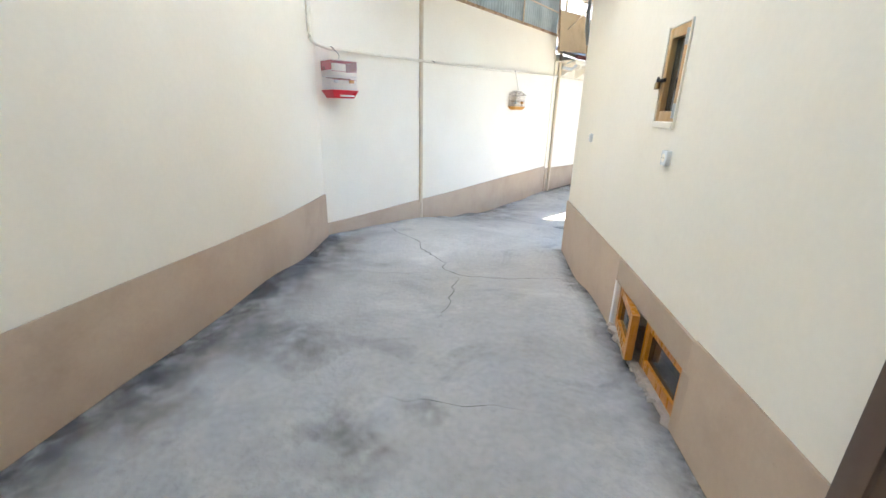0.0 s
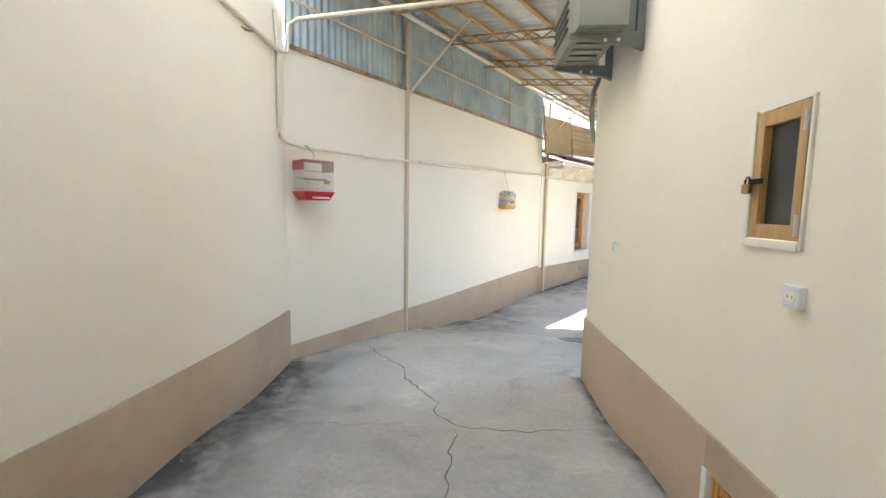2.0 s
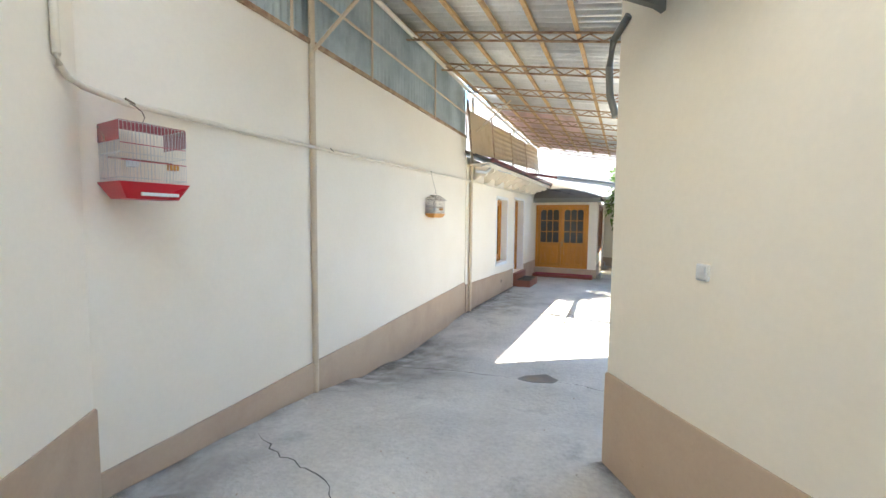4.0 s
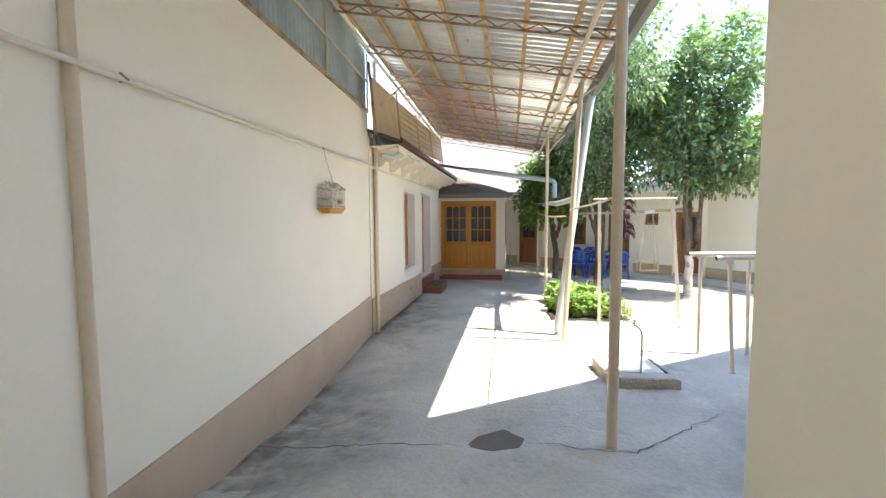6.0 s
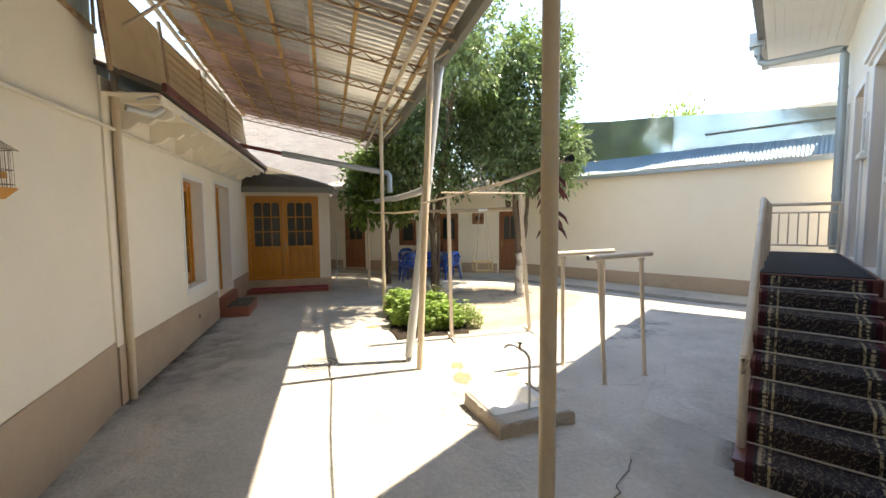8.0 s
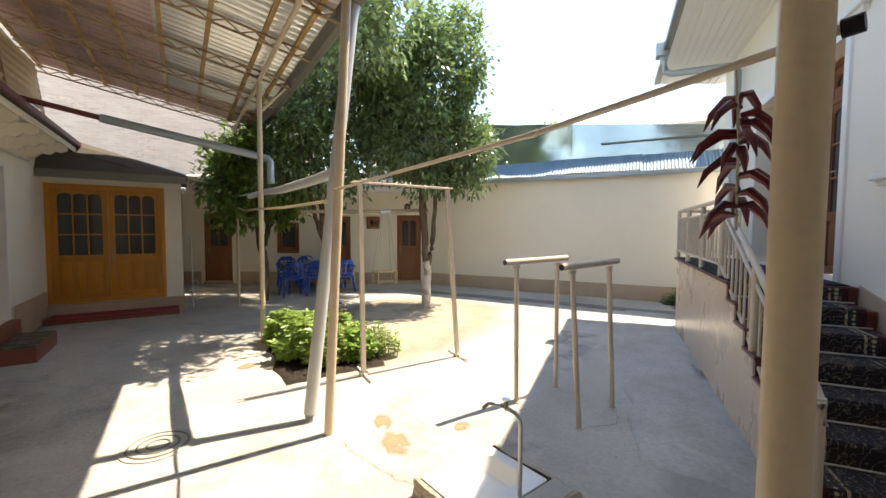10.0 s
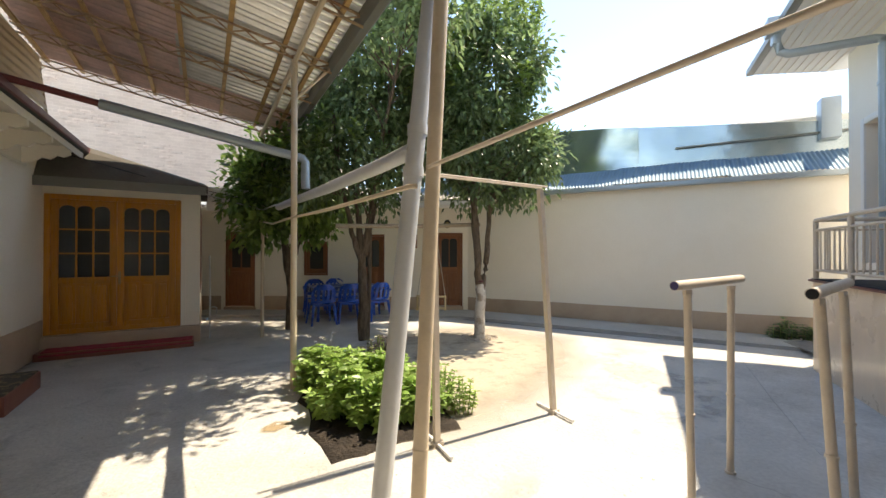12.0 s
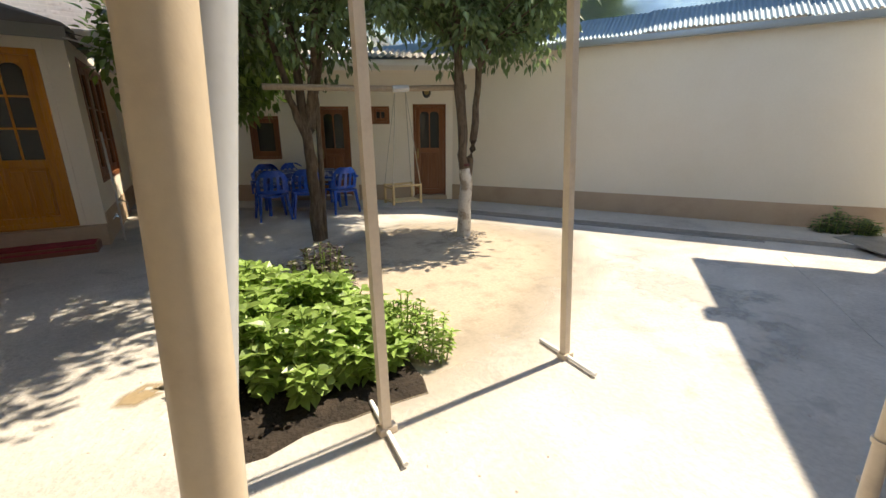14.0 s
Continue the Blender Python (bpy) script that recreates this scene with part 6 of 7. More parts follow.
# ---- bird cages (empty) ----
PINKPANEL = mat("translucent_pink_plastic", (0.55, 0.10, 0.12), 0.3, 0, 0.05, 4, 30, 0)
PINKPANEL.node_tree.nodes["Principled BSDF"].inputs["Alpha"].default_value = 0.55
def cage(m, w, d, h, tray, wire, roof, label, tray_h, panels):
    t = thing("bird_cage", label, "bird cage", m)
    bm = bmesh.new()
    lo = [(-w / 2 + 0.03, -d / 2 + 0.03), (w / 2 - 0.03, -d / 2 + 0.03), (w / 2 - 0.03, d / 2 - 0.03), (-w / 2 + 0.03, d / 2 - 0.03)]
    hi = [(-w / 2 - 0.012, -d / 2 - 0.012), (w / 2 + 0.012, -d / 2 - 0.012), (w / 2 + 0.012, d / 2 + 0.012), (-w / 2 - 0.012, d / 2 + 0.012)]
    a = [bm.verts.new((*p, 0.0)) for p in lo]
    b = [bm.verts.new((*p, tray_h)) for p in hi]
    c = [bm.verts.new((p[0] * 0.95, p[1] * 0.95, tray_h)) for p in hi]
    e = [bm.verts.new((*p, 0.008)) for p in lo]
    bm.faces.new(a)
    for k in range(4):
        j = (k + 1) % 4
        bm.faces.new((a[k], a[j], b[j], b[k]))
        bm.faces.new((b[k], b[j], c[j], c[k]))
        bm.faces.new((c[k], c[j], e[j], e[k]))
    bm.faces.new(e)
    part("tray", bm, tray, t, smooth=None)
    bm = bmesh.new()
    r = 0.0013
    nx, ny = int(w / 0.017), int(d / 0.017)
    for i in range(nx + 1):
        x = -w / 2 + w * i / nx
        for y in (-d / 2, d / 2):
            tube(bm, [(x, y, tray_h - 0.005), (x, y, h)], r, 4, False)
    for i in range(1, ny):
        y = -d / 2 + d * i / ny
        for x in (-w / 2, w / 2):
            tube(bm, [(x, y, tray_h - 0.005), (x, y, h)], r, 4, False)
    for z in (tray_h + 0.02, tray_h + (h - tray_h) * 0.48, h):
        tube(bm, [(-w / 2, -d / 2, z), (w / 2, -d / 2, z), (w / 2, d / 2, z), (-w / 2, d / 2, z), (-w / 2, -d / 2, z)], r * 1.6, 5, False)
    tagged(part("wire_bars", bm, wire, t), kind="stuff")
    bm = bmesh.new()
    if roof == "house":
        rz = h + 0.075
        for i in range(nx + 1):
            x = -w / 2 - 0.015 + (w + 0.03) * i / nx
            tube(bm, [(x, -d / 2 - 0.02, h), (x * 0.82, 0, rz), (x, d / 2 + 0.02, h)], r, 4, False)
        for f in (0.0, 0.5, 1.0):
            for sgn in (-1, 1):
                y = sgn * (d / 2 + 0.02) * (1 - f)
                x = (w / 2 + 0.015) * (1 - 0.18 * f)
                tube(bm, [(-x, y, h + 0.075 * f), (x, y, h + 0.075 * f)], r * 1.5, 4, False)
    else:
        rz = h
        for i in range(nx + 1):
            x = -w / 2 + w * i / nx
            tube(bm, [(x, -d / 2, h), (x, d / 2, h)], r, 4, False)
        for k in range(7):
            tube(bm, [(-w / 2, -d / 2 + d * k / 6, h), (w / 2, -d / 2 + d * k / 6, h)], r * 1.6, 4, False)
    part("top", bm, WIRERED if roof == "flat" else wire, t)
    if panels:
        part("top_panel", B(-w / 2, w / 2, -d / 2, d / 2, h + 0.002, h + 0.0045), PINKPANEL, t, "translucent pink plastic top", smooth=None)
        for sx_ in (-1, 1):
            part("side_guard", B(sx_ * (w / 2 + 0.003) - 0.0012, sx_ * (w / 2 + 0.003) + 0.0012, -d / 2, d / 2, h - 0.095, h), PINKPANEL, t, "translucent pink side guard", smooth=None)
        part("label_strip", B(-w * 0.22, w * 0.36, -d / 2 - 0.004, -d / 2 + 0.012, 0.016, 0.034, bev=0.002), CERAMIC, t, "white strip on the tray")
        for z in (h * 0.5, h * 0.72):
            part("cross_wire", T([(-w / 2, -d / 2 - 0.002, z), (w / 2, -d / 2 - 0.002, z)], 0.0022, 5), WIRERED, t)
    part("perch", T([(-w / 2, 0.02, h * 0.55), (w / 2, 0.02, h * 0.55)], 0.005, 8), REDWOOD if roof == "flat" else PALEWOOD, t)
    for sx_ in (-0.3, 0.32):
        part("feeder_cup", B(sx_ * w - 0.022, sx_ * w + 0.022, -d / 2 + 0.004, -d / 2 + 0.05, h * 0.42, h * 0.42 + 0.035, bev=0.006), YELLOWPLASTIC if sx_ > 0 else CERAMIC, t)
    part("handle", T([(-0.035, 0, rz), (-0.035, 0, rz + 0.03), (0.035, 0, rz + 0.03), (0.035, 0, rz)], 0.002, 5), wire, t)
    part("hanger", T([(0, 0, rz + 0.028), (0.012, 0.0, rz + 0.06), (0.004, 0.01, rz + 0.09), (-0.01, 0.07, rz + (0.13 if roof == "flat" else 0.33)), (-0.012, 0.08 if roof != "flat" else 0.10, rz + (0.14 if roof == "flat" else 0.335))], 0.003, 6), WIREDARK, t)
    return t


cage(basis((-4.47, 3.10), (0.1, 1.0), 1.885), 0.31, 0.24, 0.385, REDPLASTIC, WIREWHITE, "flat", "empty white wire bird cage with a red tray and red top", 0.085, True)
cage(basis((-4.742, 7.31), (0.05, 1.0), 1.83), 0.33, 0.15, 0.265, YELLOWPLASTIC, WIREDARK, "house", "empty wire bird cage with a gabled top and an amber tray", 0.06, False)

# ---- outdoor air-conditioner on the passage wall ----
ac = thing("air_conditioner", "grey outdoor air-conditioner unit on wall brackets", "air conditioner", PASS @ Matrix.Translation((0.66, 0, 0)))
bm = bmesh.new()
box(bm, -0.40, 0.40, -0.43, -0.13, 2.95, 3.52, bev=0.014)
body = part("casing", bm, ACGREY, ac)
bm = bmesh.new()
for i in range(7):
    box(bm, -0.36 + i * 0.11, -0.30 + i * 0.11, -0.38, -0.18, 2.938, 2.951, bev=0.003)
part("base_rib", bm, ACGREY, body)
bm = bmesh.new()
for z in (3.05, 3.11, 3.17, 3.23):
    box(bm, -0.36, 0.10, -0.447, -0.431, z, z + 0.012)
part("grille", bm, GREYMETAL, body)
for z in (3.12, 3.20):
    part("valve", T([(0.39, -0.24, z), (0.44, -0.24, z)], 0.018, 10), BRASS, body)
for x in (-0.31, 0.29):
    bm = bmesh.new()
    pts = [(-0.002, 2.99), (-0.002, 2.84), (-0.05, 2.86), (-0.46, 2.92), (-0.46, 2.945), (-0.05, 2.948), (-0.05, 3.15), (-0.002, 3.15)]
    a = [bm.verts.new((x - 0.018, p[0], p[1])) for p in pts]
    b = [bm.verts.new((x + 0.018, p[0], p[1])) for p in pts]
    bm.faces.new(a)
    bm.faces.new(list(reversed(b)))
    for k in range(len(pts)):
        bm.faces.new((a[k], a[(k + 1) % len(pts)], b[(k + 1) % len(pts)], b[k]))
    br = part("bracket", bm, GREYMETAL, ac, "perforated grey steel bracket", smooth=None)
    for q in (0.16, 0.24):
        part("bolt_hole", T([(x + 0.017, -q, 2.90), (x + 0.0205, -q, 2.90)], 0.012, 10), WHITE, br)
pipe("ac_hose", [(-2.10, 4.33, 2.95), (-2.18, 4.42, 2.86), (-2.20, 4.46, 2.72), (-2.19, 4.46, 2.55), (-2.15, 4.44, 2.42)], 0.022, GREYMETAL, "grey hose bending round the house corner")


# ---- table and chairs under the trees ----
def chair():
    t = thing("plastic_chair", "blue moulded plastic garden chair with arms", "chair", None, "chairs round the table")
    bm = bmesh.new()
    nx, ny = 6, 6
    g_ = [[bm.verts.new((-0.22 + 0.44 * i / nx, -0.21 + 0.42 * k / ny, 0.43 - 0.018 * (1 - ((i / nx) * 2 - 1) ** 2) + 0.012 * (k / ny))) for k in range(ny + 1)] for i in range(nx + 1)]
    for i in range(nx):
        for k in range(ny):
            bm.faces.new((g_[i][k], g_[i + 1][k], g_[i + 1][k + 1], g_[i][k + 1]))
    ret = bmesh.ops.extrude_face_region(bm, geom=list(bm.faces))
    bmesh.ops.translate(bm, vec=(0, 0, -0.028), verts=[v for v in ret["geom"] if isinstance(v, bmesh.types.BMVert)])
    part("seat", bm, BLUEPLASTIC, t)
    bm = bmesh.new()
    n, mrow = 10, 7
    g_ = []
    for k in range(mrow + 1):
        z = 0.45 + 0.38 * k / mrow
        half = 0.245 * math.sqrt(max(0.05, 1 - max(0, (k / mrow - 0.45) / 0.62) ** 2))
        g_.append([bm.verts.new((half * (2 * i / n - 1), -0.215 - 0.10 * k / mrow + 0.09 * ((2 * i / n - 1) ** 2), z)) for i in range(n + 1)])
    for k in range(mrow):
        for i in range(n):
            if 1 <= k <= 4 and i % 2 == 1 and 1 <= i <= 8:
                continue
            bm.faces.new((g_[k][i], g_[k][i + 1], g_[k + 1][i + 1], g_[k + 1][i]))
    ret = bmesh.ops.extrude_face_region(bm, geom=list(bm.faces))
    bmesh.ops.translate(bm, vec=(0, -0.016, 0), verts=[v for v in ret["geom"] if isinstance(v, bmesh.types.BMVert)])
    part("backrest", bm, BLUEPLASTIC, t)
    for sx_ in (-1, 1):
        bm = bmesh.new()
        tube(bm, [(sx_ * 0.235, -0.24, 0.66), (sx_ * 0.262, -0.05, 0.655), (sx_ * 0.262, 0.12, 0.64), (sx_ * 0.25, 0.20, 0.60), (sx_ * 0.245, 0.215, 0.42)], 0.020, 8)
        part("armrest", bm, BLUEPLASTIC, t)
        for sy in (-1, 1):
            bm = bmesh.new()
            tube(bm, [(sx_ * 0.20, sy * 0.185, 0.42), (sx_ * 0.25, sy * 0.24, 0.0)], 0.024, 6, True, [0.032, 0.019])
            part("leg", bm, BLUEPLASTIC, t)
    return t


TAB = basis((-0.17, 16.40), (0.995, -0.06), 0.0)
tb = thing("garden_table", "blue plastic garden table under a tablecloth", "table", TAB)
part("tabletop", B(-0.72, 0.72, -0.40, 0.40, 0.70, 0.735, bev=0.01), BLUEPLASTIC, tb)
for x in (-0.62, 0.62):
    for y in (-0.31, 0.31):
        part("leg", T([(x * 0.95, y * 0.95, 0.70), (x, y, 0.0)], 0.03, 8), BLUEPLASTIC, tb)
bm = bmesh.new()
nx, ny = 24, 14
g_ = []
for i in range(nx + 1):
    row = []
    for k in range(ny + 1):
        x, y = -0.90 + 1.8 * i / nx, -0.58 + 1.16 * k / ny
        ox, oy = max(0, abs(x) - 0.73), max(0, abs(y) - 0.41)
        z = 0.741 - (ox + oy) * 0.98
        xx = math.copysign(min(abs(x), 0.735 + 0.1 * ox), x)
        yy = math.copysign(min(abs(y), 0.415 + 0.1 * oy), y)
        f = 0.022 * math.sin(9 * (x + y)) * (1 if ox + oy > 0 else 0)
        row.append(bm.verts.new((xx + f * (1 if ox else 0), yy + f * (1 if oy else 0), z)))
    g_.append(row)
for i in range(nx):
    for k in range(ny):
        bm.faces.new((g_[i][k], g_[i + 1][k], g_[i + 1][k + 1], g_[i][k + 1]))
tc_ = part("tablecloth", bm, CLOTH)
tc_.matrix_basis = TAB
tagged(tc_, "patterned white and blue tablecloth on the garden table", "tablecloth")
first = chair()
spots = [(-0.60, -0.60, 4), (-0.03, -0.58, -3), (0.58, -0.52, 14), (-0.52, 0.62, 176), (0.0, 0.66, 184), (0.52, 0.64, 178)]
for i, (x, y, a) in enumerate(spots):
    m = TAB @ pose(x, y, 0.0, 0, 0, a)
    if i == 0:
        first.matrix_basis = m
    else:
        copy_thing(first, m)

# ---- child's swing on a beam between two trees ----
bm = bmesh.new()
tube(bm, [(-1.10, 13.75, 1.90), (0.4, 13.5, 1.93), (1.38, 13.32, 1.985)], 0.035, 8)
bmo = part("swing_beam", bm, OLDWOOD)
tagged(bmo, "old grey wooden beam tied between two trees", "beam")
t = thing("child_swing", "small pale wooden swing seat hanging on ropes", "swing", Matrix.Translation((0.46, 13.45, 0.52)))
part("seat", B(-0.21, 0.21, -0.14, 0.14, 0.0, 0.018, bev=0.003), PALEWOOD, t)
for x in (-0.20, 0.20):
    for y in (-0.13, 0.13):
        part("corner_post", B(x - 0.014, x + 0.014, y - 0.014, y + 0.014, -0.03, 0.23, bev=0.002), PALEWOOD, t)
for y in (-0.13, 0.13):
    part("rail", B(-0.21, 0.21, y - 0.011, y + 0.011, 0.20, 0.225, bev=0.002), PALEWOOD, t)
for x in (-0.20, 0.20):
    part("rail", B(x - 0.011, x + 0.011, -0.13, 0.13, 0.175, 0.199, bev=0.002), PALEWOOD, t)
    for y in (-0.13, 0.13):
        part("rope", T([(x, y, 0.22), (x * 0.35 + 0.02, 0.03, 1.41)], 0.006, 5), ROPE, t)
part("wrap", T([(-0.09, 0.02, 1.405), (0.12, 0.0, 1.42)], 0.042, 8), SLEEVE, t, "grey cloth wound round the beam")

# oval plate over the far door, rug on the porch step, drain pit, vent and standpipe
t = thing("wall_plate", "small oval dark plate on the wall above the door", "wall plate", BACK @ Matrix.Translation((0.52, 0.0, 2.18)))
bm = bmesh.new()
bmesh.ops.create_uvsphere(bm, u_segments=16, v_segments=8, radius=0.10)
bmesh.ops.scale(bm, vec=(0.85, 0.25, 1.1), verts=bm.verts)
part("plate", bm, BLACKMETAL, t)
part("centre", T([(0, 0.02, 0), (0, 0.032, 0)], 0.05, 12), BRASS, t)
bm = bmesh.new()
box(bm, -4.86, -3.02, 14.86, 15.21, -0.01, 0.10, bev=0.01)
solid("porch_step", bm, BRICKRED, "low red-brown step before the double doors", "step")
bm = bmesh.new()
nx, ny = 40, 6
g_ = [[bm.verts.new((-4.80 + 1.76 * i / nx, 14.84 + 0.36 * k / ny, 0.108 + 0.006 * math.sin(i * 1.7) * math.sin(k * 1.1) - (0.05 if k == 0 else 0))) for k in range(ny + 1)] for i in range(nx + 1)]
for i in range(nx):
    for k in range(ny):
        bm.faces.new((g_[i][k], g_[i + 1][k], g_[i + 1][k + 1], g_[i][k + 1]))
ob = part("rug", bm, RUG)
tagged(ob, "dark red rug lying on the porch step", "rug")
patch("drain_pit", [(5.15, 10.22), (5.80, 9.98), (5.35, 9.35), (4.55, 9.62)], CONCRETE_D, "dark damp drain pit at the walkway's end", 0.060, "drain", 0.01, 3)
t = thing("vent_hole", "small round dark vent in the painted band", "vent", LH @ Matrix.Translation((15.36 - 11.38, 0.0, 0.30)))
part("rim", T([(0, 0.010, 0), (0, 0.020, 0)], 0.046, 16), DADO, t)
part("opening", T([(0, 0.018, 0), (0, 0.0215, 0)], 0.034, 16), BLACKMETAL, t, "dark opening")
t = thing("porch_standpipe", "thin grey water pipe with a tap beside the porch", "pipe", Matrix.Translation((-2.80, 15.42, 0)))
part("riser", T([(0, 0, 0), (0.004, 0.003, 0.7), (-0.006, 0, 1.42)], 0.013, 8), SLEEVE, t)
part("loop", T([(0.0, 0, 0.52), (0.06, -0.01, 0.54), (0.10, -0.01, 0.52), (0.105, -0.01, 0.40)], 0.010, 8), SLEEVE, t)
part("tap", T([(0.0, 0, 0.33), (-0.05, -0.02, 0.34), (-0.075, -0.025, 0.31)], 0.011, 8), CHROME, t)
part("tap_wheel", T([(-0.035, -0.012, 0.35), (-0.035, -0.012, 0.385)], 0.016, 8), CHROME, t)

# dried chillies on a string behind the near post
t = thing("chili_string", "string of dried dark red chillies hanging from the bar", "chillies", Matrix.Translation((-1.945, 6.43, 0)))
part("string", T([(-0.03, 0.0, 1.94), (-0.005, 0, 1.80), (0, 0, 1.60)], 0.003, 5), ROPE, t)
rnd = random.Random(8)
for i in range(26):
    z = 1.90 - 0.011 * i + rnd.uniform(-0.01, 0.01)
    a = rnd.uniform(0, 2 * math.pi)
    ln = rnd.uniform(0.07, 0.11)
    dx, dy = math.cos(a), math.sin(a)
    part("chili", T([(0, 0, z), (dx * ln * 0.35, dy * ln * 0.35, z + 0.004), (dx * ln * 0.7, dy * ln * 0.7, z - 0.02), (dx * ln * 0.9, dy * ln * 0.9, z - 0.055)], 0.01, 6, True, [0.005, 0.010, 0.008, 0.001]), CHILI, t)

# cracks in the concrete
crack([(-4.45, 3.78), (-4.1, 3.66), (-3.64, 3.59), (-3.44, 3.41), (-2.9, 3.21), (-2.76, 3.05), (-2.5, 3.0), (-2.1, 3.2), (-1.71, 3.62)], 0.014, 1)
crack([(-2.5, 3.0), (-2.32, 2.66), (-2.10, 2.40), (-2.0, 2.2), (-1.9, 2.05)], 0.008, 2)
crack([(-4.70, 5.88), (-4.17, 5.93), (-3.69, 6.04), (-3.3, 6.12), (-3.09, 6.03)], 0.014, 3)
crack([(-2.68, 6.2), (-2.45, 6.25), (-2.2, 6.22), (-1.89, 6.24), (-1.5, 6.53), (-0.9, 7.0)], 0.012, 4)
crack([(-3.42, 1.9), (-3.33, 2.28), (-3.0, 2.6), (-2.7, 2.95)], 0.006, 5)
crack([(-0.42, 8.1), (0.0, 7.95), (0.3, 8.2)], 0.007, 6)
crack([(-2.0, 9.0), (-1.9, 8.4), (-1.7, 8.0)], 0.007, 7)
crack([(0.16, 8.75), (0.2, 8.17)], 0.006, 8)
crack([(-1.62, 1.22), (-1.43, 1.37), (-1.28, 1.45), (-1.12, 1.56), (-0.82, 1.72)], 0.005, 9)
for x, y, r in ((-1.36, 1.32, 0.15), (-2.45, 1.20, 0.42), (-2.45, 0.45, 0.40), (-1.45, 0.95, 0.30)):
    film("dark_stain", [(x - r, y - r * 0.3), (x - r * 0.2, y - r * 0.7), (x + r, y - r * 0.4), (x + r * 0.9, y + r * 0.5), (x - r * 0.1, y + r * 0.8), (x - r * 0.9, y + r * 0.4)], BLOTCH, "small dark damp blotch on the concrete", 0.0095)


# ---- trees and herbs ----
def leaves(points, dirs, length, width, rng, droop=0.35, fold=0.25):
    """Folded six-sided leaves at the points, as arrays."""
    n = len(points)
    d = dirs / np.linalg.norm(dirs, axis=1, keepdims=True)
    d[:, 2] -= droop
    d /= np.linalg.norm(d, axis=1, keepdims=True)
    up = np.tile((0.0, 0.0, 1.0), (n, 1)) + rng.normal(0, 0.45, (n, 3))
    side = np.cross(d, up)
    side /= np.linalg.norm(side, axis=1, keepdims=True) + 1e-9
    nrm = np.cross(side, d)
    L = (length * rng.uniform(0.65, 1.2, n))[:, None]
    W = (width * rng.uniform(0.75, 1.15, n))[:, None]
    mid = points + d * L * 0.55 - nrm * L * 0.05
    tip = points + d * L - nrm * L * 0.16
    v = np.stack([points, points + d * L * 0.3 + side * W * 0.45 + nrm * W * fold * 0.5, mid + side * W * 0.46 + nrm * W * fold * 0.5, tip,
                  mid - side * W * 0.46 + nrm * W * fold * 0.5, points + d * L * 0.3 - side * W * 0.45 + nrm * W * fold * 0.5, points + d * L * 0.3, mid], 1)
    base = (np.arange(n) * 8)[:, None]
    f = np.concatenate([base + np.array(q) for q in ((0, 6, 1, 1), (6, 7, 2, 1), (7, 3, 2, 2), (0, 5, 6, 6), (6, 5, 4, 7), (7, 4, 3, 3))])
    faces = [tuple(dict.fromkeys(r)) for r in f.tolist()]
    return v.reshape(-1, 3), faces


def leaf_mesh(name, verts, faces, material, parent, label=""):
    me = bpy.data.meshes.new(name)
    me.from_pydata(verts.tolist(), [], faces)
    me.materials.append(material)
    ob = new(name, me)
    ob.parent = parent
    if label:
        ob["label"] = label
    return ob


